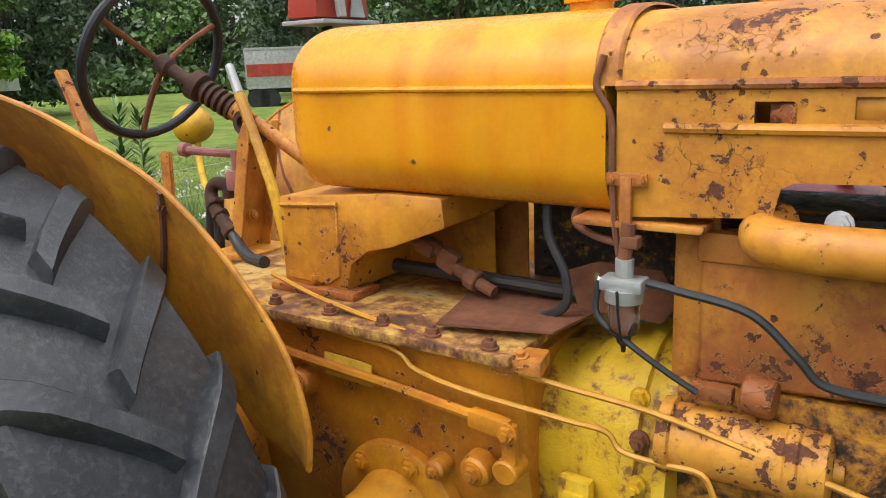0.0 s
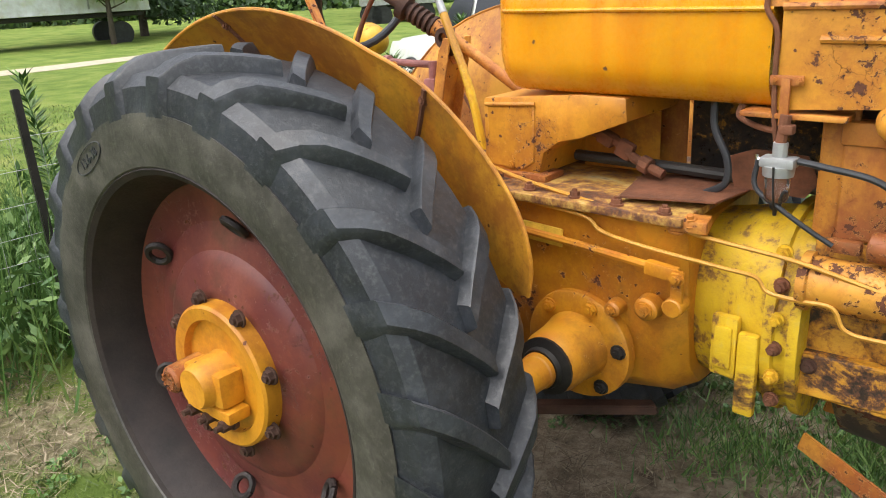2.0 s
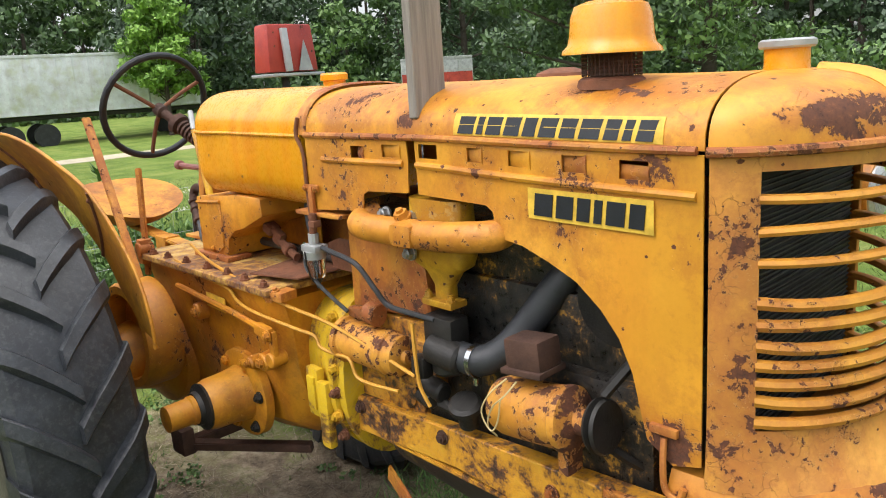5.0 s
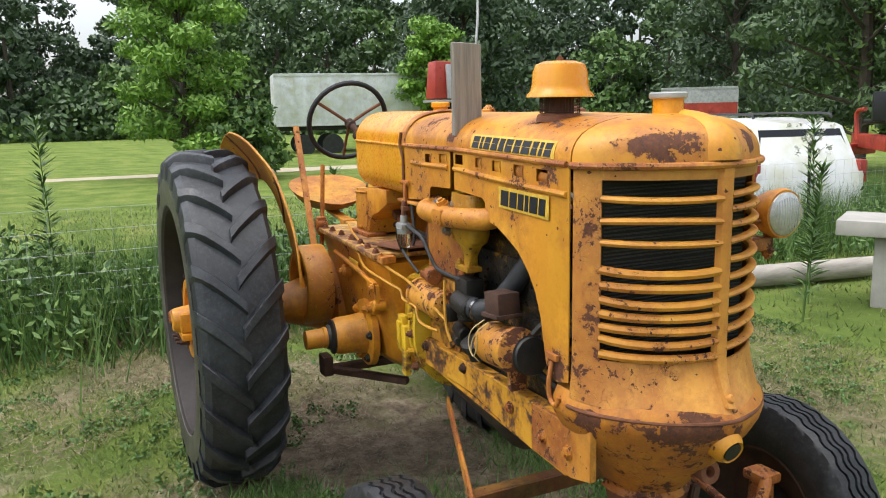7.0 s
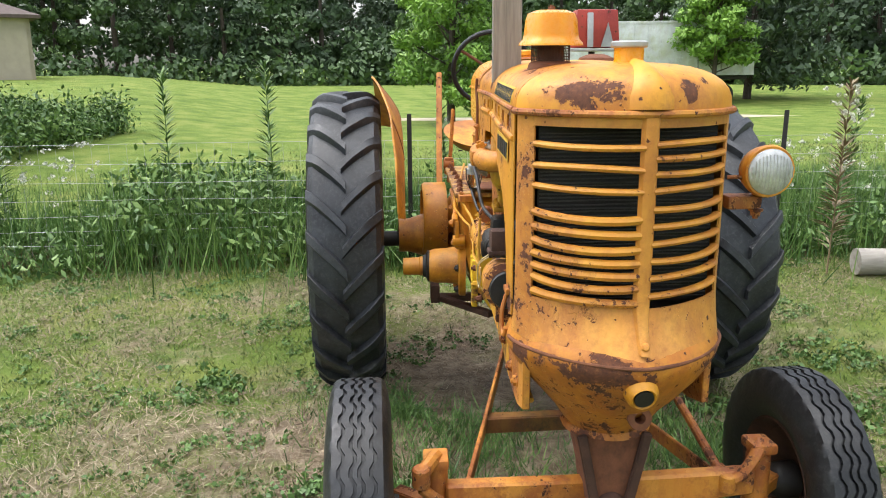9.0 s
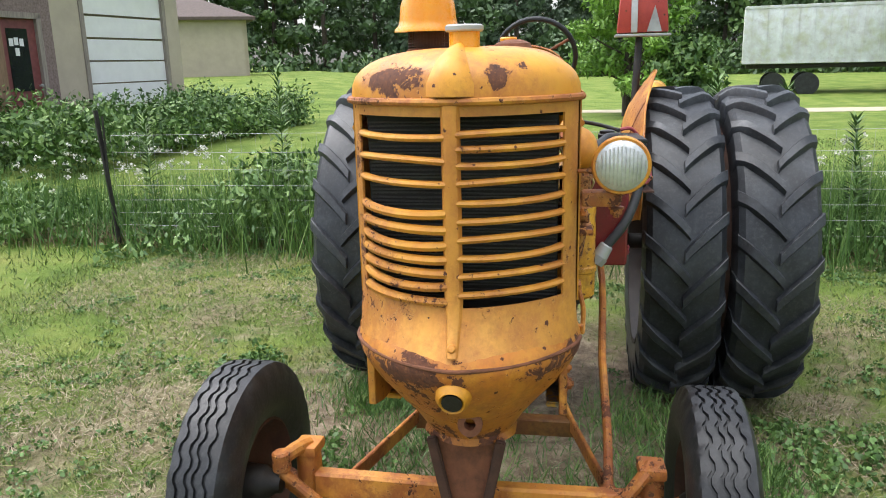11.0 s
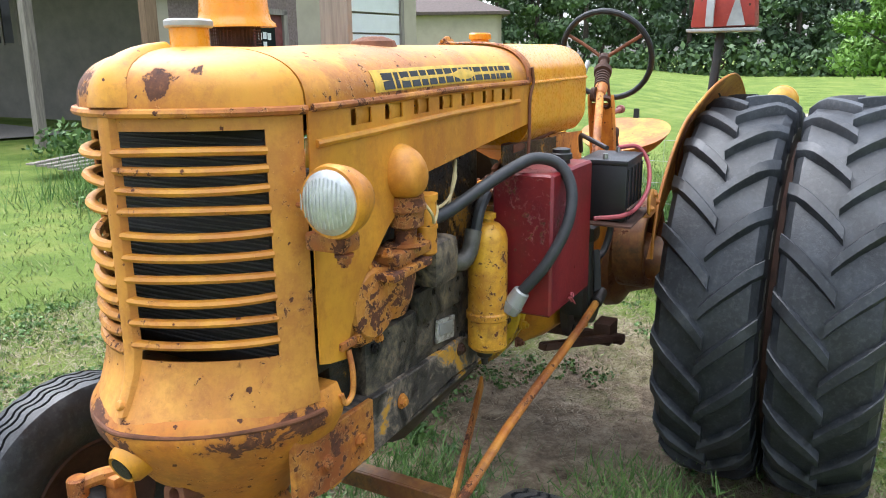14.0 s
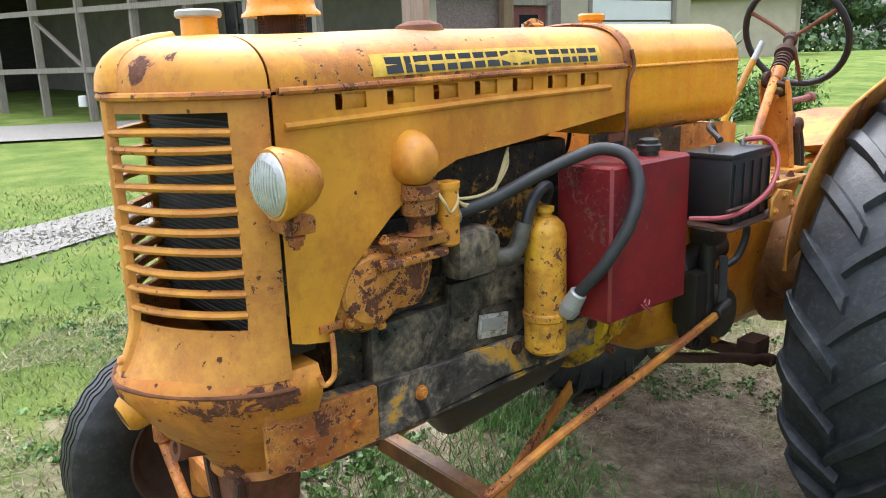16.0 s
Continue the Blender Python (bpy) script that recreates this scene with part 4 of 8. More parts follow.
# open pole barn, its front running away from the workshop's corner
BARN_A, BARN_C = V(-2.6, -23.6, 0.45), on_wall(9.3, 0.2)
barn_d = (BARN_C - BARN_A).normalized()
barn_n = V(-barn_d.y, barn_d.x, 0)
if barn_n.x > 0:
    barn_n = -barn_n
barn = thing("pole_barn", BARN_A, "open pole barn with grey posts and rails", "barn")
for k in range(9):
    bm = B()
    p = BARN_A + barn_d * (1.85 * k - 3.7)
    beam(bm, p + V(0, 0, -0.5), p + V(0.05 * math.sin(k * 2.1), 0, 4.1), 0.19, 0.19, 0.01)
    part("post", bm, wood_grey, barn)
for z in (1.2, 2.7):
    bm = B()
    wall_between(bm, BARN_A - barn_d * 3.8 - barn_n * 0.12, BARN_A + barn_d * 9.4 - barn_n * 0.12, z, z + 0.14, 0.04)
    part("rail", bm, wood_grey, barn)
bm = B()
beam(bm, BARN_A + barn_d * 1.85 + V(0, 0, 2.6), BARN_A + barn_d * 3.6 + V(0, 0, 1.3), 0.12, 0.05)
part("brace", bm, wood_grey, barn)
# back wall; the shade in the bay is part of its colour
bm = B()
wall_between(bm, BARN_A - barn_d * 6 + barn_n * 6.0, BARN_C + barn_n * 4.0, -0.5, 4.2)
part("back_wall", bm, shade_wall, barn, "beige wall at the back of the barn, its shade put into the colour")
for f in (0.52, 0.66):
    p = (BARN_A - barn_d * 6 + barn_n * 6.0).lerp(BARN_C + barn_n * 4.0, f) - barn_n * 0.08
    bm = B()
    wall_between(bm, p, p + barn_d * 0.95, 1.9, 3.1, 0.06)
    w = part("window", bm, car_glass, barn)
    for e in (-0.05, 0.45, 0.92):
        bm = B()
        wall_between(bm, p + barn_d * e - barn_n * 0.03, p + barn_d * (e + 0.07) - barn_n * 0.03, 1.85, 3.15, 0.06)
        part("window_bar", bm, wood_grey, w)
# end wall; the gloom inside the barn is put into its colour
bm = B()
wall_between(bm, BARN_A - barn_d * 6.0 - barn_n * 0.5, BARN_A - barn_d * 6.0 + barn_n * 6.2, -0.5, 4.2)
part("end_wall", bm, barn_dark, barn, "boarded end of the barn, coloured near black for the dark interior")
bm = B()
a0, c0 = BARN_A - barn_d * 6.4 - barn_n * 0.7, BARN_C - barn_n * 0.1
vs = [bm.verts.new(v + V(0, 0, z)) for z in (4.1, 4.25) for v in (a0, c0, c0 + barn_n * 5.0, a0 + barn_n * 7.4)]
bm.faces.new(vs[:4][::-1])
bm.faces.new(vs[4:])
bridge(bm, vs[:4], vs[4:])
part("roof", bm, shingle, barn)
bm = B()
lathe(bm, (-3.9, -20.4, 0.75), (0, 0, 1), [(0, 0.1), (0.02, 0.12), (0.28, 0.11), (0.3, 0.09), (0.3, 0.0)], 18)
solo("bucket", bm, white_paint, "white plastic bucket beside a barn post", "bucket")

house = thing("house", (-37, -14.5, 0.2), "single-storey beige house with a brown shingle roof", "house")
HX, HY = -35.1, -14.0
ha, hb, hc = (YARD @ v for v in (V(HX - 1.5, HY, 1.15), V(HX + 3.0, HY - 9.0, 1.15), V(HX - 11, HY - 4.0, 1.15)))
bm = B()
wall_between(bm, ha, hb, -0.4, 2.95)
wall_between(bm, hc, ha, -0.4, 2.95)
part("wall", bm, stucco, house)
along = (hb - ha).normalized()
face = V(-along.y, along.x, 0)
if face.x < 0:
    face = -face
for d0, d1, z0, z1, mat, name in ((0.9, 2.0, 1.35, 2.5, car_glass, "window"), (2.15, 2.95, 0.35, 2.5, white_paint, "door"), (5.4, 6.6, 1.1, 2.4, car_glass, "window")):
    bm = B()
    wall_between(bm, ha + along * d0 + face * 0.03, ha + along * d1 + face * 0.03, z0, z1, 0.05)
    w = part(name, bm, mat, house)
    bm = B()
    for e in (d0 - 0.08, (d0 + d1) / 2 - 0.03, d1):
        wall_between(bm, ha + along * e + face * 0.06, ha + along * (e + 0.08) + face * 0.06, z0 - 0.05, z1 + 0.06, 0.05)
    for z in (z0 - 0.08, z1):
        wall_between(bm, ha + along * d0 + face * 0.06, ha + along * d1 + face * 0.06, z, z + 0.08, 0.05)
    part("frame", bm, white_paint, w)
bm = B()
ov = 0.6
eave = [ha - along * ov + face * ov, hb + along * ov + face * ov, hb - face * 9 + along * ov, ha - face * 9 - along * ov]
ridge = [(eave[0] + eave[3]) / 2 + along * 3.4, (eave[1] + eave[2]) / 2 - along * 3.4]
e = [bm.verts.new(v + V(0, 0, 2.9)) for v in eave]
e2 = [bm.verts.new(v + V(0, 0, 3.05)) for v in eave]
r = [bm.verts.new(v + V(0, 0, 4.6)) for v in ridge]
bm.faces.new(e)
bridge(bm, e, e2)
bm.faces.new((e2[0], e2[1], r[1], r[0]))
bm.faces.new((e2[2], e2[3], r[0], r[1]))
bm.faces.new((e2[1], e2[2], r[1]))
bm.faces.new((e2[3], e2[0], r[0]))
part("roof", bm, shingle, house)

# box trailer and the far truck
def box_body(name, p, q, deep, z0, z1, mat, label, category, stripe=None, wheels=True):
    p, q = Vector(p), Vector(q)
    t = thing(name, ((p + q) / 2), label, category)
    d = (q - p).normalized()
    nrm = V(d.y, -d.x, 0)
    if nrm.x < 0:
        nrm = -nrm
    L = (q - p).length
    bm = B()
    block(bm, (0, 0, (z0 + z1) / 2), (L, deep, z1 - z0), bevel=0.05)
    m = Matrix.Translation((p + q) / 2 - nrm * deep / 2) @ Matrix(((d.x, -nrm.x, 0, 0), (d.y, -nrm.y, 0, 0), (0, 0, 1, 0), (0, 0, 0, 1)))
    bm.transform(m)
    body = part("body", bm, mat, t)
    bm = B()
    for k in range(int(L / 0.6)):
        block(bm, (-L / 2 + 0.3 + 0.6 * k, -deep / 2 - 0.008, (z0 + z1) / 2), (0.03, 0.02, z1 - z0 - 0.1), bevel=0.0)
    for z in (z0 + 0.06, z1 - 0.06):
        block(bm, (0, -deep / 2 - 0.012, z), (L, 0.03, 0.1), bevel=0.0)
    bm.transform(m)
    part("rib", bm, mat, body)
    if stripe:
        bm = B()
        block(bm, (0, -deep / 2 - 0.02, z0 + (z1 - z0) * 0.45), (L * 0.98, 0.012, (z1 - z0) * 0.3), bevel=0.0)
        bm.transform(m)
        part("stripe", bm, stripe, body)
    if wheels:
        for x in (-L * 0.36, -L * 0.22, L * 0.36):
            for y in (-deep / 2 + 0.15, deep / 2 - 0.15):
                bm = B()
                lathe(bm, (x, y, 0.5), (0, 1, 0), [(-0.12, 0.3), (-0.12, 0.48), (0.12, 0.48), (0.12, 0.3)], 20)
                bm.transform(m)
                part("wheel", bm, rubber_front, t)
        bm = B()
        block(bm, (0, 0, z0 - 0.12), (L * 0.96, deep * 0.7, 0.16), bevel=0.02)
        bm.transform(m)
        part("chassis", bm, black_iron, t)
    return t


tr = box_body("box_trailer", (-32.0, 6.95, 0), (-30.4, 16.0, 0), 2.5, 1.35, 3.7, white_trailer, "white weathered box trailer parked by the trees", "trailer")
bm = B()
for z0, z1, y0, y1 in ((1.5, 3.3, 13.6, 14.6),):
    for y in (y0, y1):
        block(bm, (-30.72 + (y - 14.1) * 0.176, y, (z0 + z1) / 2), (0.04, 0.06, z1 - z0), bevel=0.0)
part("side_door_trim", bm, galvanised, tr)
box_body("box_truck", (-25.7, 23.6, 0), (-23.4, 26.1, 0), 2.0, 0.95, 2.75, galvanised, "grey box truck body with a red stripe", "truck", red_tool)

# white sport-utility car
car = thing("car", (-6.5, 7.95, 0), "white estate car with dark windows parked on the grass", "car")
cd = V(-0.97, 0.243, 0)
cn = V(0.243, 0.97, 0)
cm = Matrix.Translation(V(-6.5, 7.95, -0.02)) @ Matrix(((cd.x, cn.x, 0, 0), (cd.y, cn.y, 0, 0), (0, 0, 0.95, 0), (0, 0, 0, 1)))
def car_part(name, bm, mat, parent=None, label=""):
    bm.transform(cm)
    return part(name, bm, mat, parent or car, label)


def car_ring(x, w, low, belt, top, tw):
    return [V(x, y, z) for y, z in ((-w * 0.92, low), (-w, low + 0.12), (-w, belt - 0.05), (-w * 0.97, belt), (-tw, top - 0.05), (-tw * 0.85, top), (tw * 0.85, top), (tw, top - 0.05), (w * 0.97, belt), (w, belt - 0.05), (w, low + 0.12), (w * 0.92, low))]


bm = B()
loft(bm, [car_ring(-2.35, 0.8, 0.4, 0.98, 1.02, 0.7), car_ring(-2.25, 0.88, 0.36, 1.02, 1.2, 0.74), car_ring(-2.0, 0.9, 0.34, 1.05, 1.66, 0.7), car_ring(-1.0, 0.91, 0.32, 1.05, 1.74, 0.72), car_ring(0.2, 0.91, 0.32, 1.04, 1.72, 0.71), car_ring(0.9, 0.9, 0.32, 1.03, 1.12, 0.74), car_ring(2.0, 0.86, 0.34, 0.95, 0.99, 0.72), car_ring(2.3, 0.72, 0.4, 0.8, 0.84, 0.6)], True, True)
body = car_part("body", bm, white_car)
for x0, x1, side in ((-1.95, -1.1, 1), (-1.02, -0.2, 1), (-0.12, 0.6, 1), (-1.95, -1.1, -1), (-1.02, -0.2, -1), (-0.12, 0.6, -1)):
    bm = B()
    rows = []
    for f in (0.0, 1.0):
        y = 0.9 + (0.735 - 0.9) * f
        z = 1.09 + (1.62 - 1.09) * f
        sh = 0.28 * f if x1 > 0.3 else 0.0
        rows.append([V(x0 + (0.1 * f if x0 < -1.9 else 0), side * (y + 0.012), z), V(x1 - sh, side * (y + 0.012), z)])
    loft(bm, rows)
    thick(bm, 0.01)
    car_part("window", bm, car_glass, body)
bm = B()
loft(bm, [[V(-2.28, -0.68, 1.1), V(-2.28, 0.68, 1.1)], [V(-2.05, -0.62, 1.58), V(-2.05, 0.62, 1.58)]])
thick(bm, 0.02)
car_part("rear_window", bm, car_glass, body)
for side in (-1, 1):
    bm = B()
    block(bm, (-2.27, side * 0.8, 0.98), (0.14, 0.12, 0.32), bevel=0.02)
    car_part("tail_light", bm, red_tool, body)
    bm = B()
    tube(bm, [(-1.9, side * 0.6, 1.74), (-1.7, side * 0.6, 1.8), (0.0, side * 0.6, 1.79), (0.2, side * 0.6, 1.74)], 0.02, 6, 3)
    car_part("roof_rail", bm, black_plastic, body)
    bm = B()
    block(bm, (-0.6, side * 0.915, 0.62), (2.6, 0.03, 0.1), bevel=0.01)
    car_part("side_moulding", bm, galvanised, body)
    for x in (-1.45, 1.4):
        bm = B()
        lathe(bm, (x, side * 0.8, 0.36), (0, side, 0), [(-0.1, 0.2), (-0.1, 0.34), (-0.06, 0.36), (0.08, 0.36), (0.12, 0.34), (0.12, 0.23)], 26)
        wh = car_part("wheel", bm, rubber_front)
        bm = B()
        lathe(bm, (x, side * 0.8, 0.36), (0, side, 0), [(0.0, 0.23), (0.1, 0.22), (0.09, 0.08), (0.12, 0.05)], 18)
        car_part("wheel_rim", bm, bare_steel, wh)

# orange implement behind the car
imp = thing("farm_implement", (-9.5, 16.5, 0), "rusty orange farm implement with a black seat", "machine")
bm = B()
block(bm, (-8.2, 14.2, 1.0), (2.6, 0.3, 0.3), (0, 0, -40), 0.03)
block(bm, (-9.0, 14.6, 0.8), (0.3, 1.6, 0.25), (0, 0, 10), 0.03)
tube(bm, [(-8.9, 14.6, 1.0), (-8.95, 14.6, 1.6), (-8.6, 14.4, 1.7)], 0.05, 8, 3)
part("frame", bm, red_tool, imp)
bm = B()
block(bm, (-7.7, 13.7, 1.45), (0.5, 0.5, 0.1), bevel=0.03)
block(bm, (-7.5, 13.5, 1.75), (0.12, 0.5, 0.6), (0, 0, -40), 0.03)
part("seat", bm, black_plastic, imp)
bm = B()
for x, y in ((-8.9, 13.9), (-7.4, 14.6)):
    lathe(bm, (x, y, 0.5), (0.6, 0.8, 0), [(-0.12, 0.3), (-0.12, 0.48), (0.12, 0.48), (0.12, 0.3)], 20)
part("wheel", bm, rubber_front, imp)

# log, slab and trough
bm = B()
tube(bm, [(-2.75, 3.4, 0.115), (-2.45, 5.2, 0.12), (-1.9, 8.4, 0.11)], 0.115, 18, 4, 0.10)
solo("pole_log", bm, plain("bleached_wood", (0.36, 0.33, 0.29), 0.85, 0.0, 0.35, 3, 0.4, stretch=(6, 0.6, 6)), "bleached grey pole lying on the grass", "log")
bm = B()
block(bm, (-1.35, 5.2, 0.72), (1.2, 0.7, 0.14), (0, 0, 30), 0.02)
block(bm, (-1.35, 5.2, 0.32), (0.6, 0.4, 0.66), (0, 0, 30), 0.02)
solo("concrete_slab", bm, concrete, "pale concrete slab on a block", "slab")
bm = B()
block(bm, (-15.23, -8.22, 0.16), (0.6, 1.5, 0.34), (0, 0, 12), 0.04, (1.05, 1.02))
solo("water_trough", bm, black_plastic, "long black water trough", "trough")

YARD_LOW = pose(3.6, 1.0, 0.1, 0, 0, 0)
# red garden mower by the shed
mow = thing("garden_mower", (-7.6, -11.0, 0.1), "broken red garden mower with small black wheels", "mower")
bm = B()
block(bm, (-11.2, -12.0, 0.42), (1.3, 0.7, 0.3), (0, 8, -25), 0.06, (0.8, 0.8))
block(bm, (-10.7, -12.2, 0.62), (0.6, 0.5, 0.25), (0, 0, -25), 0.06)
bm.transform(YARD_LOW)
part("body", bm, red_tool, mow)
for x, y in ((-10.8, -11.6), (-11.6, -11.3)):
    bm = B()
    lathe(bm, (x, y, 0.55), (0.42, 0.9, 0), [(-0.08, 0.1), (-0.08, 0.2), (0.08, 0.2), (0.08, 0.1)], 18)
    bm.transform(YARD_LOW)
    w = part("wheel", bm, rubber_front, mow)
    bm = B()
    lathe(bm, (x, y, 0.55), (0.42, 0.9, 0), [(0, 0.1), (0.085, 0.1), (0.09, 0.03)], 14)
    bm.transform(YARD_LOW)
    part("wheel_hub", bm, red_tool, w)
heap = thing("lumber_heap", (-9.4, -10.9, 0.1), "small heap of weathered planks", "lumber")
for k in range(5):
    bm = B()
    beam(bm, (-10.2 + 0.1 * k, -11.0 - 0.2 * k, 0.03 + 0.03 * k), (-8.6 + 0.1 * k, -10.6 - 0.1 * k, 0.06 + 0.03 * k), 0.14, 0.03)
    bm.transform(YARD_LOW)
    part("plank", bm, wood_grey, heap)
# weeds against the buildings
n = 260
s = rng.uniform(0.5, 9.5, n)
c = np.array([tuple(on_wall(a, o)) for a, o in zip(s, rng.uniform(0.4, 3.4, n))])
hgt = 0.5 + 0.75 * rng.random(n)
c[:, 2] = hgt * 0.5 + 0.15
q = leaves(rng, c, np.stack([0.5 + 0 * hgt, 0.5 + 0 * hgt, hgt * 0.6], 1), 120, 0.06, 0.15, 0.45, 0.5)
q[:, :, 2] = np.maximum(q[:, :, 2], 0.0)
stuff("wall_weeds", q, leaf_weed, "overgrown weeds against the buildings", "weeds")
n = 90
c = np.stack([rng.uniform(-10.7, -6.2, n), rng.uniform(-12.3, -9.6, n), np.zeros(n)], 1)
hgt = 0.35 + 0.4 * rng.random(n)
c[:, 2] = hgt * 0.5
q = leaves(rng, c, np.stack([0.45 + 0 * hgt, 0.45 + 0 * hgt, hgt * 0.6], 1), 70, 0.07, 0.15, 0.45, 0.5)
q[:, :, 2] = np.maximum(q[:, :, 2], 0.0)
stuff("yard_weeds", q, leaf_weed, "leafy weeds round the corner post", "weeds")


# ---------------------------------------------------------------- the tractor: faces +x, stands on z = 0
tractor = thing("tractor", (0.0, 0.0, 0.0), "old yellow farm tractor with flaking paint standing on grass", "tractor")

HW = 0.305          # half width of hood and tank
LIP = 1.652         # height of the seam between hood and side panels
CROWN = 0.126       # rise of the hood over the seam


def hood_section(x, w=HW, rise=CROWN, n=2.7, count=22, base=LIP):
    row = []
    for k in range(count + 1):
        a = math.pi * k / count
        c, s = math.cos(a), math.sin(a)
        row.append(V(x, w * math.copysign(abs(c) ** (2 / n), c), base + rise * abs(s) ** (2 / n)))
    return row


# hood top, in two sheets split at the nose
bm = B()
loft(bm, [hood_section(0.012 + (1.262 - 0.012) * k / 14, rise=CROWN + 0.004 * math.sin(k * 0.9) * 0.4) for k in range(15)])
thick(bm, 0.004)
part("hood", bm, yellow_hood, tractor, "long rounded hood with pocked, flaking yellow enamel")


def nose_plan(phi, grow=0.0, front=1.492, n=1.6):
    """The bow of the nose in plan; phi runs from -90 to 90 degrees."""
    c, s = math.cos(phi), math.sin(phi)
    return V(1.268 + (front - 1.268 + grow) * abs(c) ** (2 / n), (HW + grow) * math.copysign(abs(s) ** (2 / n), s), 0)


bm = B()
rows = []
for k in range(25):
    phi = math.pi * (k / 24 - 0.5)
    row = []
    for j in range(10):
        a = math.pi / 2 * j / 9
        g, h = abs(math.cos(a)) ** (2 / 2.7), abs(math.sin(a)) ** (2 / 2.7)
        p = nose_plan(phi)
        row.append(V(1.268 + (p.x - 1.268) * g, p.y * g, LIP + CROWN * h))
    rows.append(row)
loft(bm, rows)
bmesh.ops.remove_doubles(bm, verts=bm.verts, dist=1e-5)
thick(bm, 0.004)
nose = part("hood_nose", bm, yellow_nose, tractor, "rounded hood nose with rust-brown flaked patches")

# crest down the middle of the nose
bm = B()
rows = []
for j in range(9):
    a = math.pi / 2 * (0.02 + 0.86 * j / 8)
    g, h = math.cos(a) ** (2 / 2.7), math.sin(a) ** (2 / 2.7)
    wide = 0.05 if j < 3 else 0.05 - 0.006 * (j - 2)
    if j == 0 or j == 1:
        wide = 0.058
    row = []
    for i in range(7):
        y = wide * (i / 3 - 1)
        phi = math.copysign(math.asin(min(1.0, (abs(y) / HW) ** 0.8)), y)
        p = nose_plan(phi)
        lift = 0.016 * (1 - abs(i / 3 - 1) ** 3)
        row.append(V(1.268 + (p.x - 1.268) * g + lift * g, y, LIP + CROWN * h + lift * h * 0.7))
    rows.append(row)
loft(bm, rows)
thick(bm, 0.004)
part("nose_crest", bm, yellow_hood, nose, "raised yellow crest in the middle of the nose")

# bead along the seam
for name, side in (("seam_bead", -1), ("seam_bead", 1)):
    bm = B()
    tube(bm, [(0.02, side * (HW + 0.003), LIP), (0.4, side * (HW + 0.003), LIP), (0.9, side * (HW + 0.003), LIP - 0.001), (1.25, side * (HW + 0.003), LIP)], 0.0085, 8, 3)
    part(name, bm, yellow_rusty, tractor)
bm = B()
tube(bm, [nose_plan(math.pi * (k / 16 - 0.5), 0.004) + V(0, 0, LIP - 0.002) for k in range(17)], 0.0095, 8, 2)
part("seam_bead", bm, yellow_rusty, tractor)

# fuel tank
bm = B()


def tank_section(x, inset):
    w = HW - inset
    top, mid, low = 1.652 + (CROWN + 0.008) - inset, LIP, 1.432 + inset * 0.8
    row = [p for p in hood_section(x, w, top - mid, 2.7, 20, mid)]
    r = 0.085
    for a in range(0, 91, 15):
        row.append(V(x, -w + r - r * math.cos(radians(a)), low + r - r * math.sin(radians(a))))
    for a in range(90, -1, -15):
        row.append(V(x, w - r + r * math.cos(radians(a)), low + r - r * math.sin(radians(a))))
    return row


rows = [tank_section(0.0, 0.0), tank_section(-0.35, 0.0), tank_section(-0.66, 0.0)]
for k in range(1, 8):
    a = radians(k * 12.5)
    rows.append(tank_section(-0.66 - 0.085 * math.sin(a), 0.085 * (1 - math.cos(a)) * 0.9))
loft(bm, rows, True, True)
tank = part("fuel_tank", bm, yellow_tank, tractor, "smooth glossy orange-yellow fuel tank with rust streaks")
bm = B()
pts = [V(-0.0, -HW - 0.002, LIP - 0.004), V(-0.4, -HW - 0.002, LIP - 0.004), V(-0.66, -HW - 0.002, LIP - 0.004), V(-0.725, -HW + 0.045, LIP - 0.004), V(-0.74, -0.12, LIP - 0.004), V(-0.74, 0.12, LIP - 0.004), V(-0.725, HW - 0.045, LIP - 0.004), V(-0.66, HW + 0.002, LIP - 0.004), V(-0.4, HW + 0.002, LIP - 0.004), V(0, HW + 0.002, LIP - 0.004)]
tube(bm, pts, 0.006, 8, 4)
part("tank_seam", bm, yellow_tank, tank)
bm = B()
lathe(bm, (-0.105, -0.015, 1.775), (0, 0, 1), [(0, 0.04), (0.025, 0.04), (0.027, 0.05), (0.043, 0.05), (0.049, 0.044), (0.05, 0.0)], 24)
part("filler_cap", bm, yellow_tank, tank, "round yellow fuel filler cap")

# band that ties hood and tank
bm = B()
rows = []
for x in (-0.018, -0.012, 0.022, 0.028):
    grow = 0.006 if x in (-0.012, 0.022) else 0.001
    rows.append([V(x, p.y * (1 + grow / HW), p.z + (grow if p.z > LIP + 0.01 else 0)) for p in hood_section(x, HW, CROWN + 0.008)])
loft(bm, rows)
part("hood_band", bm, yellow_rusty, tractor, "rusty metal band round the joint of hood and tank")
for side in (-1, 1):
    bm = B()
    tube(bm, [(0.0, side * (HW + 0.008), LIP + 0.05), (-0.012, side * (HW + 0.01), LIP), (0.012, side * (HW + 0.008), LIP - 0.05), (0.015, side * (HW + 0.008), 1.52), (0.02, side * (HW + 0.008), 1.43), (0.03, side * (HW + 0.005), 1.36)], 0.006, 8, 4)
    part("band_rod", bm, rust, tractor)

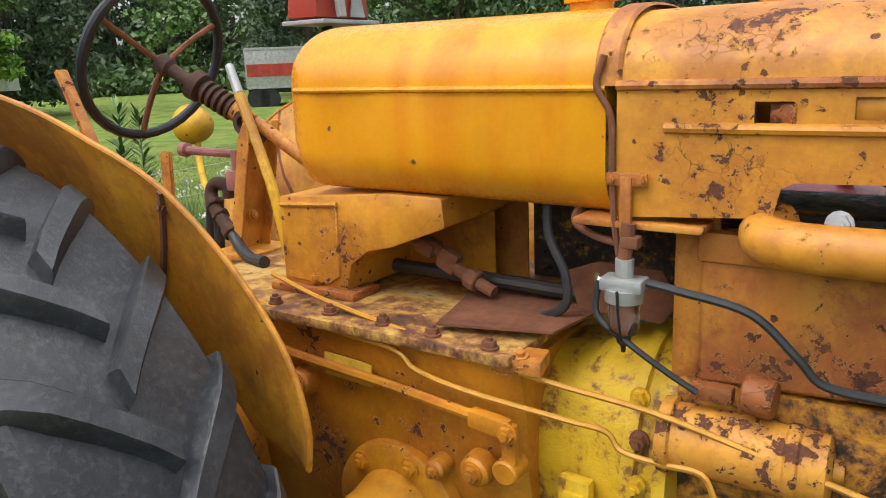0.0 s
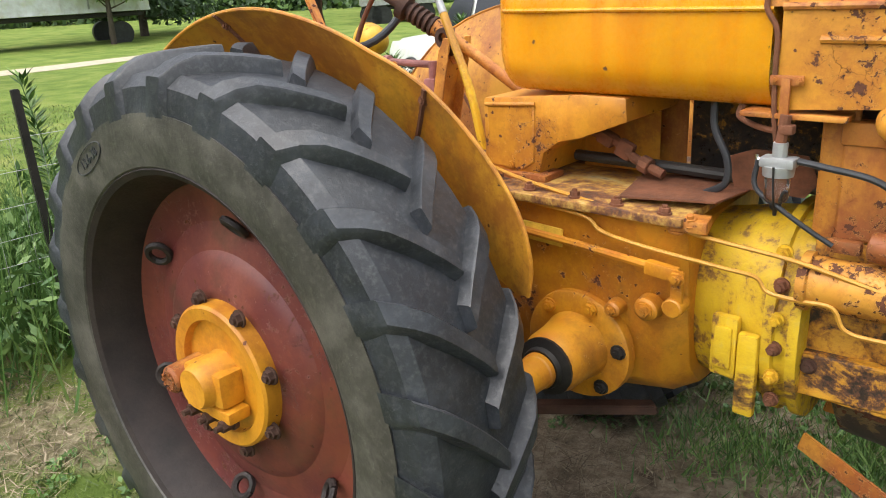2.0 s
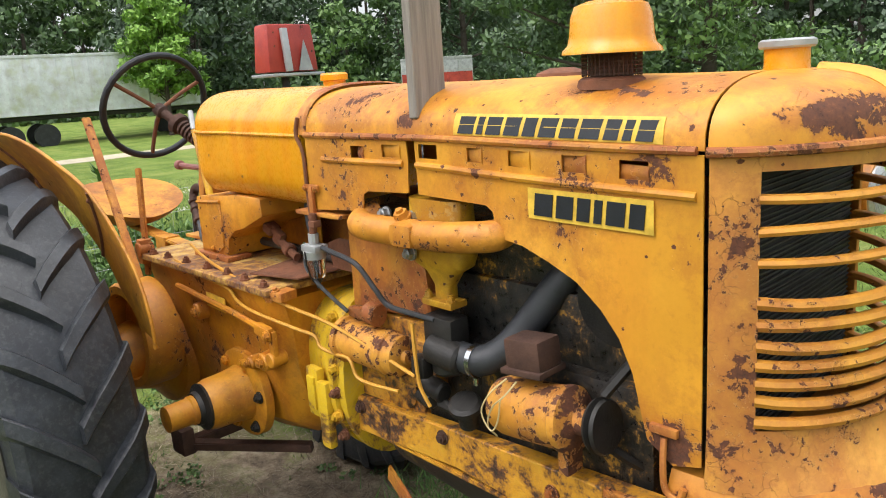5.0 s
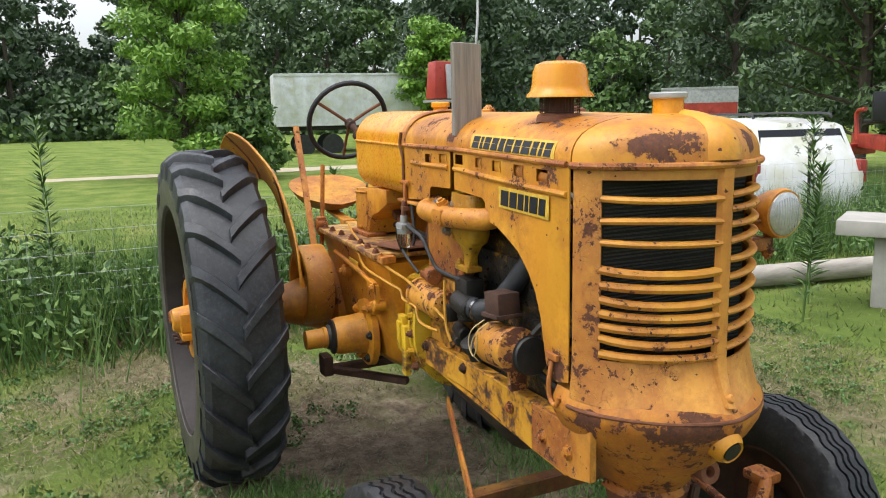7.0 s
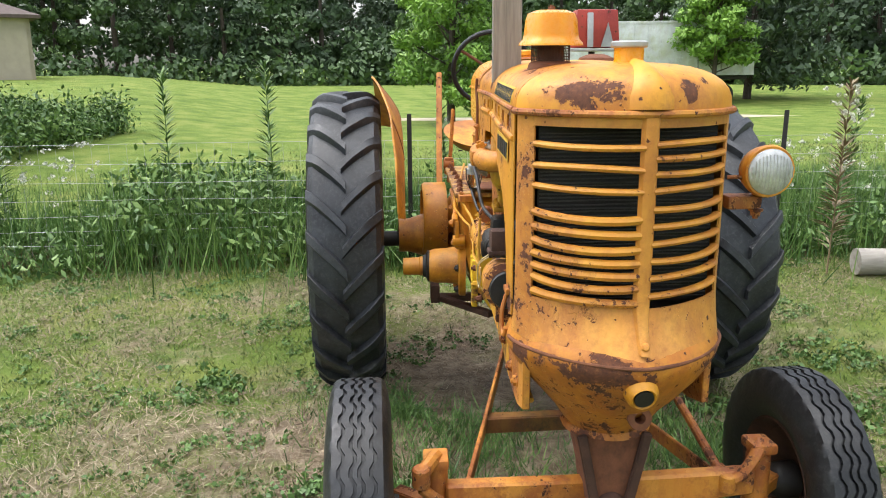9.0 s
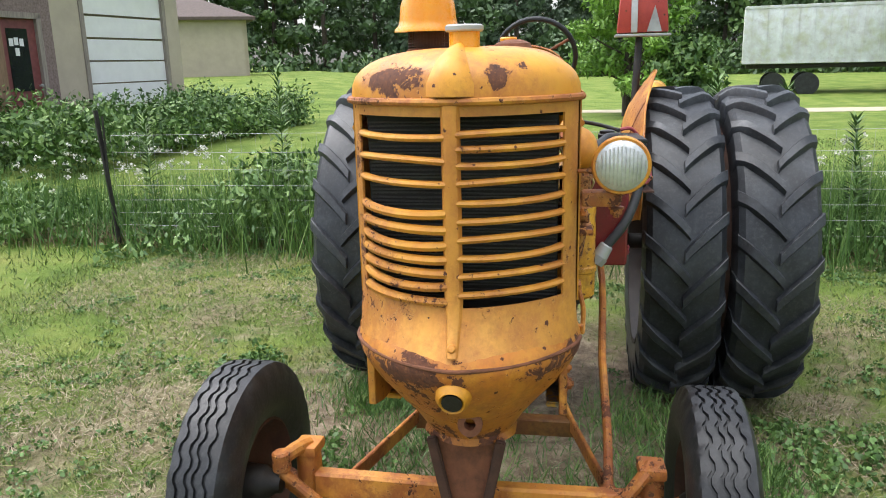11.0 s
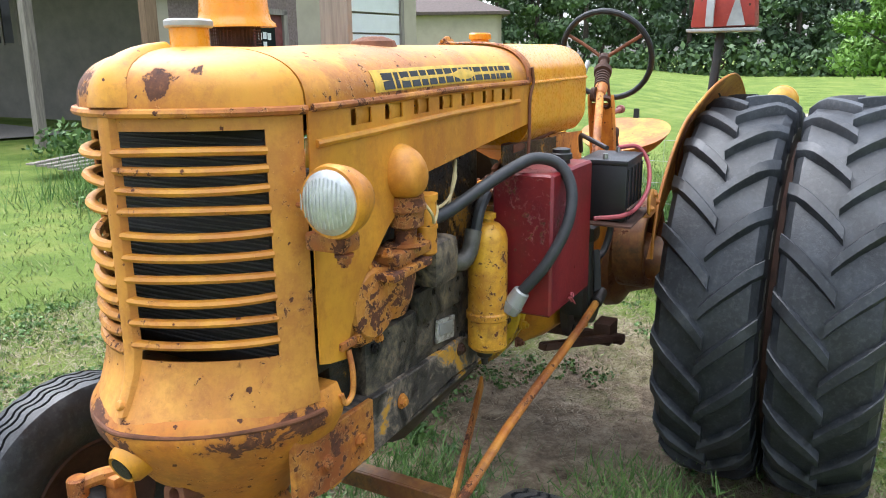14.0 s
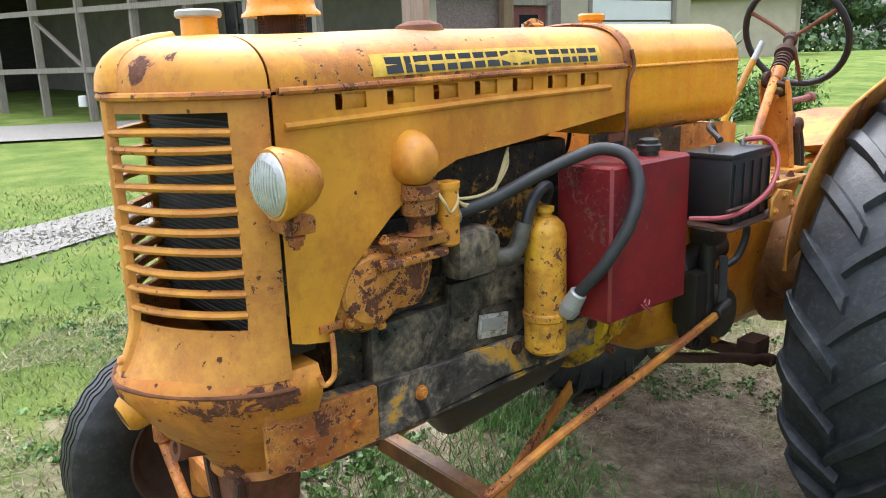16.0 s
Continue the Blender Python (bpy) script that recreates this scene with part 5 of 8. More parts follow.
# side panels
bm = B()
plate(bm, [(0.02, 1.648), (0.465, 1.648), (0.468, 1.60), (0.462, 1.512), (0.295, 1.506), (0.278, 1.497), (0.268, 1.452), (0.02, 1.436)], 0.004, "y", -HW - 0.002, holes=[(0.235, 1.594, 0.29, 1.626), (0.368, 1.600, 0.44, 1.632)])
tube(bm, [(0.1, -HW - 0.002, 1.585), (0.3, -HW - 0.003, 1.585), (0.45, -HW - 0.002, 1.586)], 0.009, 8, 3)
panel_r1 = part("side_panel", bm, yellow_panel, tractor, "flaking yellow side panel with louvre slots")
bm = B()
right_low = [(1.262, 1.06), (1.205, 1.044), (1.15, 1.082), (1.135, 1.14), (1.118, 1.21), (1.087, 1.277), (1.045, 1.327), (0.985, 1.375), (0.91, 1.407), (0.84, 1.43), (0.775, 1.438), (0.762, 1.47), (0.755, 1.495), (0.735, 1.507), (0.5, 1.512)]
plate(bm, [(0.496, 1.648), (1.262, 1.645)] + right_low, 0.004, "y", -HW - 0.002, holes=[(0.51, 1.602, 0.578, 1.636), (0.682, 1.602, 0.73, 1.634), (0.81, 1.6, 0.872, 1.634), (0.957, 1.598, 1.016, 1.632), (1.093, 1.594, 1.156, 1.63)])
tube(bm, [(0.5, -HW - 0.002, 1.585), (0.8, -HW - 0.003, 1.578), (1.25, -HW - 0.002, 1.572)], 0.009, 8, 3)
panel_r2 = part("side_panel", bm, yellow_panel, tractor, "yellow side panel cut away in an arch over the engine")
bm = B()
plate(bm, [(0.01, 1.648), (1.262, 1.645), (1.262, 1.10), (1.23, 1.09), (1.163, 1.078), (1.15, 1.13), (1.1, 1.229), (1.05, 1.273), (0.968, 1.342), (0.86, 1.41), (0.744, 1.447), (0.4, 1.475), (0.01, 1.512)], 0.004, "y", HW - 0.002, holes=[(x, 1.603, x + 0.085, 1.638) for x in (0.155, 0.3, 0.445, 0.59, 0.735, 0.88, 1.025)])
tube(bm, [(0.1, HW + 0.002, 1.592), (0.6, HW + 0.004, 1.586), (1.24, HW + 0.002, 1.578)], 0.009, 8, 3)
panel_l = part("side_panel", bm, yellow_side, tractor, "yellow side panel with louvres and a raised bead")

# pressed louvre flaps in the slots
def flap(parent, x0, x1, z0, z1, side, mat, shut=1.0):
    bm = B()
    y = side * HW
    a, b = (x0, x0 + (x1 - x0) * shut) if side > 0 or shut == 1.0 else (x1 - (x1 - x0) * shut, x1)
    rows = []
    for k in range(6):
        f = k / 5
        x = a - 0.002 + (b - a + 0.004) * f
        push = -0.007 + 0.012 * f * f
        rows.append([V(x, y + side * (push - 0.002), z0 - 0.003), V(x, y + side * push, z0 + 0.006), V(x, y + side * (push + 0.002), (z0 + z1) / 2), V(x, y + side * push, z1 - 0.005), V(x, y + side * (push - 0.002), z1 + 0.003)])
    loft(bm, rows)
    thick(bm, 0.003)
    part("louvre", bm, mat, parent)


for x in (0.155, 0.3, 0.445, 0.59, 0.735, 0.88, 1.025):
    flap(panel_l, x, x + 0.085, 1.603, 1.638, 1, yellow_side, 0.76)
flap(panel_r1, 0.258, 0.29, 1.594, 1.62, -1, yellow_rusty)
flap(panel_r1, 0.368, 0.44, 1.600, 1.632, -1, yellow_panel)
flap(panel_r2, 0.682, 0.73, 1.602, 1.634, -1, yellow_rusty)
flap(panel_r2, 0.81, 0.872, 1.6, 1.634, -1, yellow_panel)
flap(panel_r2, 0.957, 1.016, 1.598, 1.632, -1, yellow_rusty)
flap(panel_r2, 1.093, 1.156, 1.594, 1.618, -1, yellow_rusty)

# ------------------------------------------------ radiator shell and grille
PHI_SIDE = radians(65.5)


def shell_row(phi, z0, z1, steps=2, inset=0.006):
    out = []
    for k in range(steps + 1):
        z = z0 + (z1 - z0) * k / steps
        flare = 0.0
        if z < 1.15:
            flare = 0.052 * ((1.15 - z) / 0.15) ** 1.6
        p = nose_plan(phi, -inset + flare * 0.2)
        p.x += flare * math.cos(phi)
        out.append(V(p.x, p.y, z))
    return out


bm = B()
for side in (-1, 1):
    loft(bm, [shell_row(side * (PHI_SIDE + (math.pi / 2 - PHI_SIDE) * k / 6), 1.02, 1.645, 12) for k in range(7)])
loft(bm, [shell_row(math.pi * (k / 32 - 0.5) * (PHI_SIDE * 2 / math.pi), 1.0, 1.142, 5) for k in range(33)])
loft(bm, [shell_row(math.pi * (k / 32 - 0.5) * (PHI_SIDE * 2 / math.pi), 1.615, 1.645, 1) for k in range(33)])
thick(bm, 0.006)
shell = part("radiator_shell", bm, yellow_grille, tractor, "bowed yellow radiator shell with rust spots")
bm = B()
rows = []
for k in range(15):
    z = 1.645 - (1.645 - 1.03) * k / 14
    wide = 0.024 if z > 1.16 else 0.024 - 0.008 * (1.16 - z) / 0.13
    fl = shell_row(0.0, z, z, 1)[0].x
    rows.append([V(fl + d, y * wide, z) for y, d in ((-1, -0.004), (-0.7, 0.01), (-0.35, 0.014), (0.35, 0.014), (0.7, 0.01), (1, -0.004))])
loft(bm, rows)
thick(bm, 0.004)
part("centre_bar", bm, yellow_grille, shell, "yellow upright bar in the middle of the grille")
bm = B()
lathe(bm, (1.526, 0, 1.05), (1, 0, 0.4), [(0, 0.012), (0.008, 0.012), (0.014, 0.008), (0.015, 0.0)], 12)
part("rivet", bm, yellow_grille, shell)
SLATS = {-1: (1.567, 1.509, 1.454, 1.378, 1.337, 1.299, 1.262, 1.227, 1.195, 1.153), 1: (1.573, 1.538, 1.499, 1.455, 1.408, 1.362, 1.316, 1.271, 1.224, 1.176)}
for side, heights in SLATS.items():
    for k, z in enumerate(heights):
        bm = B()
        line = []
        bend = 0.004 * math.sin(k * 2.3 + side)
        sag = 0.014 if side < 0 and k > 2 else 0.0
        for i in range(9):
            f = i / 8
            phi = side * (0.075 + (PHI_SIDE + 0.02 - 0.075) * f)
            p = nose_plan(phi, -0.004 - 0.012 * f ** 3)
            line.append(V(p.x, p.y, z + bend * math.sin(f * math.pi) + sag * (f - 0.5) ** 2 * 2 - sag * 0.2))
        rows = []
        tall = 0.0125 if side < 0 and k > 2 else 0.0095
        for i, c in enumerate(line):
            d = (line[min(i + 1, 8)] - line[max(i - 1, 0)]).normalized()
            out = V(0, 0, 1).cross(d) * side
            rows.append([c + out * (0.013 * math.cos(a)) + V(0, 0, tall * math.sin(a)) for a in [j * math.tau / 8 for j in range(8)]])
        loft(bm, rows, True, True)
        part("slat", bm, yellow_slat, shell)
# radiator core behind the slats
bm = B()
block(bm, (1.30, 0, 1.36), (0.05, 0.5, 0.5), bevel=0.004)
core = part("radiator_core", bm, fin_dark, tractor, "black finned radiator core behind the grille")
for k in range(46):
    bm = B()
    z = 1.125 + k * 0.0104
    tube(bm, [(1.327, -0.245, z), (1.329, -0.1, z + 0.002 * math.sin(k * 1.9)), (1.328, 0.08, z + 0.002 * math.sin(k * 2.7)), (1.327, 0.245, z)], 0.0024, 5, 2)
    part("fin", bm, fin_wire, core)
for z in (1.08, 1.63):
    bm = B()
    block(bm, (1.24, 0, z), (0.12, 0.54, 0.055), bevel=0.012)
    part("radiator_tank", bm, black_iron, core)

# nose casting under the shell
def nose_ring(z, w, front, backx, n=1.75):
    row = []
    for k in range(25):
        phi = math.pi * (k / 24 - 0.5)
        c, s = math.cos(phi), math.sin(phi)
        row.append(V(1.25 + (front - 1.25) * abs(c) ** (2 / n), w * math.copysign(abs(s) ** (2 / n), s), z))
    row += [V(backx, w, z), V(backx, -w, z)]
    return row


bm = B()
loft(bm, [nose_ring(1.035, 0.300, 1.52, 1.2), nose_ring(1.005, 0.314, 1.548, 1.2), nose_ring(0.985, 0.318, 1.552, 1.2), nose_ring(0.962, 0.312, 1.546, 1.2), nose_ring(0.925, 0.292, 1.526, 1.2), nose_ring(0.88, 0.262, 1.49, 1.2), nose_ring(0.83, 0.215, 1.455, 1.2), nose_ring(0.77, 0.165, 1.39, 1.2), nose_ring(0.71, 0.125, 1.35, 1.2), nose_ring(0.69, 0.135, 1.355, 1.19)], True, True)
cast = part("front_casting", bm, yellow_nosecast, tractor, "heavy orange-yellow nose casting with a rusty rim")
bm = B()
tube(bm, [nose_plan(math.pi * (k / 20 - 0.5), 0.009) + V(0.05 * math.cos(math.pi * (k / 20 - 0.5)), 0, 0.998) for k in range(21)], 0.006, 8, 2)
part("rim", bm, rust, cast, "rust-stained rim along the foot of the shell")
bm = B()
lathe(bm, (1.497, 0, 0.93), (1, 0, -0.35), [(0, 0.05), (0.04, 0.045), (0.055, 0.034), (0.05, 0.028), (0.0, 0.025)], 18)
part("crank_boss", bm, yellow_cast, cast, "round boss with the starting crank hole")
bm = B()
lathe(bm, (1.537, 0, 0.916), (1, 0, -0.35), [(0, 0.027), (0.012, 0.027)], 16)
part("crank_hole", bm, black_iron, cast)
bm = B()
lathe(bm, (1.36, 0.03, 0.79), (1, 0, 0.2), [(0, 0.03), (0.06, 0.028), (0.075, 0.034), (0.09, 0.034), (0.09, 0.016), (0.04, 0.014)], 14)
part("tow_eye", bm, rust, cast, "rusty towing eye")

# frame rails
for side in (-1, 1):
    bm = B()
    plate(bm, [(0.10, 0.765), (0.10, 0.872), (0.55, 0.892), (1.02, 0.912), (1.02, 0.757), (0.55, 0.785)], 0.02, "y", side * 0.27 - 0.01, bevel=0.003)
    beam(bm, (0.1, side * 0.245, 0.868), (1.2, side * 0.245, 0.912), 0.05, 0.016)
    beam(bm, (0.1, side * 0.245, 0.772), (1.2, side * 0.245, 0.755), 0.05, 0.016)
    rail = part("frame_rail", bm, rail_mix if side < 0 else crust_rail, tractor, "worn yellow frame rail under the engine")
    bm = B()
    plate(bm, [(1.022, 0.912), (1.21, 0.92), (1.27, 0.985), (1.33, 0.985), (1.33, 0.79), (1.24, 0.765), (1.022, 0.762)], 0.022, "y", side * 0.27 - 0.011, bevel=0.003)
    part("rail_end", bm, yellow_rusty, rail, "rust-stained orange-yellow rail end")
    for x, z in ((0.14, 0.846), (0.50, 0.86), (0.88, 0.846), (1.09, 0.83), (1.228, 0.838)):
        bm = B()
        hexnut(bm, (x, side * 0.28, z), (0, side, 0), 0.017, 0.014)
        part("bolt", bm, rust_dark if x < 0.6 else yellow_rusty, rail)


# ------------------------------------------------ wheels
def rear_tyre(bm, c, half, R, rim_r, seg=96):
    """A lug tyre's casing about the y axis: rounded tread, square shoulders, bulging walls."""
    prof = [(-half * 0.86, rim_r), (-half * 0.97, rim_r + 0.05), (-half * 1.0, rim_r + 0.11), (-half * 0.93, R - 0.075), (-half * 0.80, R - 0.045), (-half * 0.4, R - 0.034), (0, R - 0.03), (half * 0.4, R - 0.034), (half * 0.80, R - 0.045), (half * 0.93, R - 0.075), (half * 1.0, rim_r + 0.11), (half * 0.97, rim_r + 0.05), (half * 0.86, rim_r), (half * 0.5, rim_r - 0.01), (-half * 0.5, rim_r - 0.01)]
    lathe(bm, c, (0, 1, 0), prof, seg, True)


def tread_lug(bm, c, half, R, start, side, flip):
    """One bar of the tread: from the middle out over the shoulder, swept back."""
    n = 6
    rows = []
    for k in range(n + 1):
        t = k / n
        y = side * half * (-0.06 + t * 1.03)
        sweep = flip * (0.36 * t ** 0.9 * 0.9)
        a = start + sweep / R * 0.62
        drop = 0.0 if t < 0.6 else 0.05 * ((t - 0.6) / 0.4) ** 1.7
        top, low = R - drop + 0.004 * (1 - t), R - 0.055 - drop * 1.5
        wide = (0.026 + 0.006 * t) / R
        row = []
        for da, r in ((-wide * 1.5, low), (-wide, top - 0.006), (-wide * 0.8, top), (wide * 0.8, top), (wide, top - 0.006), (wide * 1.5, low)):
            row.append(V(c[0] + r * math.cos(a + da), c[1] + y, c[2] + r * math.sin(a + da)))
        rows.append(row)
    # run the bar down the shoulder on to the wall
    y = side * half * 1.005
    a = start + flip * 0.36 * 0.95 / R * 0.62
    row = []
    for da, r in ((-0.05, R - 0.17), (-0.045, R - 0.13), (-0.03, R - 0.11), (0.03, R - 0.11), (0.045, R - 0.13), (0.05, R - 0.17)):
        row.append(V(c[0] + r * math.cos(a + da), c[1] + y, c[2] + r * math.sin(a + da)))
    rows.append(row)
    loft(bm, rows, True, True)


AXLE = V(-1.175, 0, 0.765)
BODY_X = -1.085     # the axle on the body before its waist is drawn in
R_REAR, HALF_REAR, RIM_REAR = 0.866, 0.196, 0.585


def rear_wheel(y, out, name, label, hub=True, flip=1, drop=0.0):
    c = (AXLE.x, y, AXLE.z - drop)
    sunk = c[2] - R_REAR + 0.01
    wheel = thing(name, c, label, "")
    hang(wheel, tractor)
    bm = B()
    rear_tyre(bm, c, HALF_REAR, R_REAR, RIM_REAR)
    for w in bm.verts:
        w.co.z = max(w.co.z, sunk)
    count = 24
    part("tyre", bm, rubber, wheel, "cracked black lug tyre, 13.6-38", 30)
    for k in range(count):
        for side in (-1, 1):
            bm = B()
            tread_lug(bm, c, HALF_REAR, R_REAR, math.tau * (k + (0.5 if side > 0 else 0)) / count, side, flip)
            for w in bm.verts:
                w.co.z = max(w.co.z, sunk - 0.01)
            part("tread_lug", bm, rubber, wheel, "", 30)
    bm = B()
    lathe(bm, c, (0, out, 0), [(HALF_REAR * 0.985, RIM_REAR + 0.012), (HALF_REAR * 1.012, RIM_REAR + 0.05), (HALF_REAR * 1.025, RIM_REAR + 0.1), (HALF_REAR * 1.0, RIM_REAR + 0.145), (HALF_REAR * 0.93, RIM_REAR + 0.14), (HALF_REAR * 0.9, RIM_REAR)], 96, True)
    part("sidewall", bm, rubber_side, wheel, "grey-brown dusty tyre wall")
    bm = B()
    lathe(bm, c, (0, out, 0), [(0.185, RIM_REAR + 0.012), (0.19, RIM_REAR + 0.004), (0.18, RIM_REAR - 0.012), (0.13, RIM_REAR - 0.03), (0.06, RIM_REAR - 0.06), (-0.1, RIM_REAR - 0.06), (-0.18, RIM_REAR - 0.01), (-0.185, RIM_REAR + 0.01), (-0.08, RIM_REAR - 0.03), (0.08, RIM_REAR - 0.03)], 72, True)
    part("rim", bm, rim_black, wheel, "nearly black rusty wheel rim")
    bm = B()
    lathe(bm, c, (0, out, 0), [(0.045, RIM_REAR - 0.06), (0.03, RIM_REAR - 0.09), (0.035, 0.36), (0.06, 0.33), (0.075, 0.3), (0.08, 0.25), (0.085, 0.235), (0.085, 0.225), (0.085, 0.09), (0.065, 0.09), (0.065, 0.22), (0.05, 0.36), (0.0, RIM_REAR - 0.06)], 72, True)
    disc = part("disc", bm, red_paint, wheel, "faded red wheel disc stained with rust")
    for k in range(6):
        a = math.tau * k / 6 + 0.35
        bm = B()
        q = V(c[0] + 0.43 * math.cos(a), y + out * 0.05, c[2] + 0.43 * math.sin(a))
        tang, rad = V(-math.sin(a), 0, math.cos(a)), V(math.cos(a), 0, math.sin(a))
        loop = [q + tang * (0.034 * math.cos(t)) + rad * (0.024 * math.sin(t)) + V(0, out * 0.035 * (0.4 + 0.6 * math.sin(t)), 0) for t in [j * math.tau / 10 for j in range(10)]]
        tube(bm, loop + loop[:1], 0.011, 6, 2)
        part("loop", bm, rim_black, disc)
    if hub:
        bm = B()
        lathe(bm, c, (0, out, 0), [(0.07, 0.212), (0.128, 0.208), (0.135, 0.2), (0.13, 0.165), (0.11, 0.16), (0.11, 0.075), (0.2, 0.062), (0.215, 0.055), (0.215, 0.0)], 48)
        h = part("hub", bm, yellow_cast, wheel, "yellow cast hub bolted to the disc")
        for k in range(8):
            a = math.tau * (k + 0.35) / 8
            bm = B()
            hexnut(bm, (c[0] + 0.222 * math.cos(a), y + out * 0.108, c[2] + 0.222 * math.sin(a)), (0, out, 0), 0.02, 0.02)
            part("wheel_bolt", bm, rust_dark, h)
        bm = B()
        block(bm, (c[0], y + out * 0.145, c[2] - 0.005), (0.17, 0.08, 0.10), bevel=0.015)
        block(bm, (c[0] + 0.005, y + out * 0.15, c[2] - 0.075), (0.2, 0.07, 0.035), bevel=0.008)
        rod(bm, (c[0] + 0.02, y + out * 0.17, c[2] + 0.02), (c[0] + 0.02, y + out * 0.205, c[2] + 0.02), 0.036, 0.03, 8)
        part("axle_clamp", bm, yellow_cast, h)
        bm = B()
        rod(bm, (c[0] - 0.115, y + out * 0.1, c[2] - 0.01), (c[0] - 0.115, y + out * 0.215, c[2] - 0.01), 0.045, 0.04, 20, bevel=0.008)
        for k in range(10):
            a = math.tau * k / 10
            rod(bm, (c[0] - 0.115 + 0.024 * math.cos(a), y + out * 0.217, c[2] - 0.01 + 0.024 * math.sin(a)), (c[0] - 0.115 + 0.024 * math.cos(a), y + out * 0.221, c[2] - 0.01 + 0.024 * math.sin(a)), 0.005, seg=6)
        part("axle_end", bm, yellow_rusty, h, "rusty splined axle end")
        for k in range(3):
            bm = B()
            hexnut(bm, (c[0] + (k - 1) * 0.075, y + out * 0.15, c[2] - 0.1), (0, out, 0), 0.018, 0.045)
            part("clamp_nut", bm, rust_dark, h)
    return wheel


right_wheel = rear_wheel(-0.86, -1, "rear_wheel", "large rear wheel with red disc and yellow hub")
rear_wheel(0.805, 1, "rear_wheel", "inner rear wheel of the dual pair", False, drop=0.05)
rear_wheel(1.225, 1, "rear_wheel", "outer rear wheel of the dual pair", False, drop=0.05)


def stamp(body, size, deg, r, y, parent):
    """Raised lettering on the tyre wall, read from outside, in a raised oval."""
    cu = bpy.data.curves.new("size_stamp", "FONT")
    cu.body, cu.size, cu.extrude, cu.align_x, cu.align_y = body, size, 0.0012, "CENTER", "CENTER"
    ob = new("size_stamp", cu)
    me = bpy.data.meshes.new_from_object(ob.evaluated_get(bpy.context.evaluated_depsgraph_get()))
    bpy.data.objects.remove(ob)
    a = radians(deg)
    t, up = V(math.sin(a), 0, -math.cos(a)), V(math.cos(a), 0, math.sin(a))
    c = V(AXLE.x + r * math.cos(a), y, AXLE.z + r * math.sin(a))
    me.transform(Matrix(((t.x, up.x, 0, c.x), (0, 0, -1, c.y), (t.z, up.z, 0, c.z), (0, 0, 0, 1))))
    me.materials.append(rubber)
    hang(tagged(new("size_stamp", me), "moulded tyre size lettering 13.6-38"), parent)
    bm = B()
    oval = [c + t * (size * 2.35 * math.cos(k * math.tau / 28)) + up * (size * 0.75 * math.sin(k * math.tau / 28)) for k in range(28)]
    tube(bm, oval + oval[:1], 0.0016, 5, 1)
    part("stamp_oval", bm, rubber, parent)


stamp("13.6-38", 0.038, 121, RIM_REAR + 0.098, -0.86 - HALF_REAR * 1.03, right_wheel)
bm = B()
lathe(bm, (BODY_X, 1.135, AXLE.z - 0.05), (0, 1, 0), [(-0.03, 0.66), (0.05, 0.66), (0.05, 0.61), (-0.03, 0.61)], 64, True)
part("dual_spacer", bm, rust_dark, tractor, "brown rusty spacer ring between the dual tyres")


def front_wheel(x, y, R, out, label):
    c = (x, y, R - 0.002)
    wheel = thing("front_wheel", c, label, "")
    hang(wheel, tractor)
    half, rim = 0.1, 0.215
    bm = B()
    prof = [(-half * 0.7, rim), (-half * 0.98, rim + 0.045), (-half * 1.0, rim + 0.09), (-half * 0.9, R - 0.04), (-half * 0.80, R - 0.014)]
    grooves = []
    for g in (-0.45, -0.12, 0.12, 0.45):
        grooves += [(half * (g - 0.055), R - 0.002), (half * (g - 0.045), R - 0.013), (half * (g + 0.045), R - 0.013), (half * (g + 0.055), R - 0.002)]
    prof += [(-half * 0.72, R - 0.007)] + grooves + [(half * 0.72, R - 0.007), (half * 0.80, R - 0.014), (half * 0.9, R - 0.04), (half * 1.0, rim + 0.09), (half * 0.98, rim + 0.045), (half * 0.7, rim)]
    rows = []
    seg = 120
    for k in range(seg):
        a = math.tau * k / seg
        wig = 0.006 * (1 if k % 4 < 2 else -1)
        row = []
        for i, (d, r) in enumerate(prof):
            dd = d + (wig if 5 < i < len(prof) - 6 else 0)
            if i in (4, len(prof) - 5) and k % 4 < 2:
                r -= 0.012
            row.append(V(c[0] + r * math.cos(a), y + dd, c[2] + r * math.sin(a)))
        rows.append(row)
    loft(bm, rows + rows[:1])
    for w in bm.verts:
        w.co.z = max(w.co.z, 0.0)
    part("tyre", bm, rubber_front, wheel, "black ribbed front tyre", 30)
    bm = B()
    lathe(bm, c, (0, out, 0), [(0.07, rim + 0.006), (0.075, rim - 0.005), (0.05, rim - 0.02), (0.01, rim - 0.04), (0.02, 0.12), (0.05, 0.09), (0.06, 0.0), (0.04, 0.0), (0.0, 0.12), (-0.02, rim - 0.04), (-0.05, rim - 0.02), (-0.075, rim - 0.005), (-0.07, rim + 0.006), (-0.04, rim - 0.012), (0.04, rim - 0.012)], 40, True)
    part("rim", bm, rust_dark, wheel, "rusty steel front wheel")
    bm = B()
    lathe(bm, c, (0, -out, 0), [(0.0, 0.065), (0.06, 0.06), (0.075, 0.05), (0.1, 0.03), (0.12, 0.028)], 20)
    part("hub", bm, black_iron, wheel)


front_wheel(1.15, -0.762, 0.405, -1, "ribbed front wheel with a dark rusty disc")
front_wheel(1.09, 0.71, 0.385, 1, "front wheel with a worn block-tread tyre")


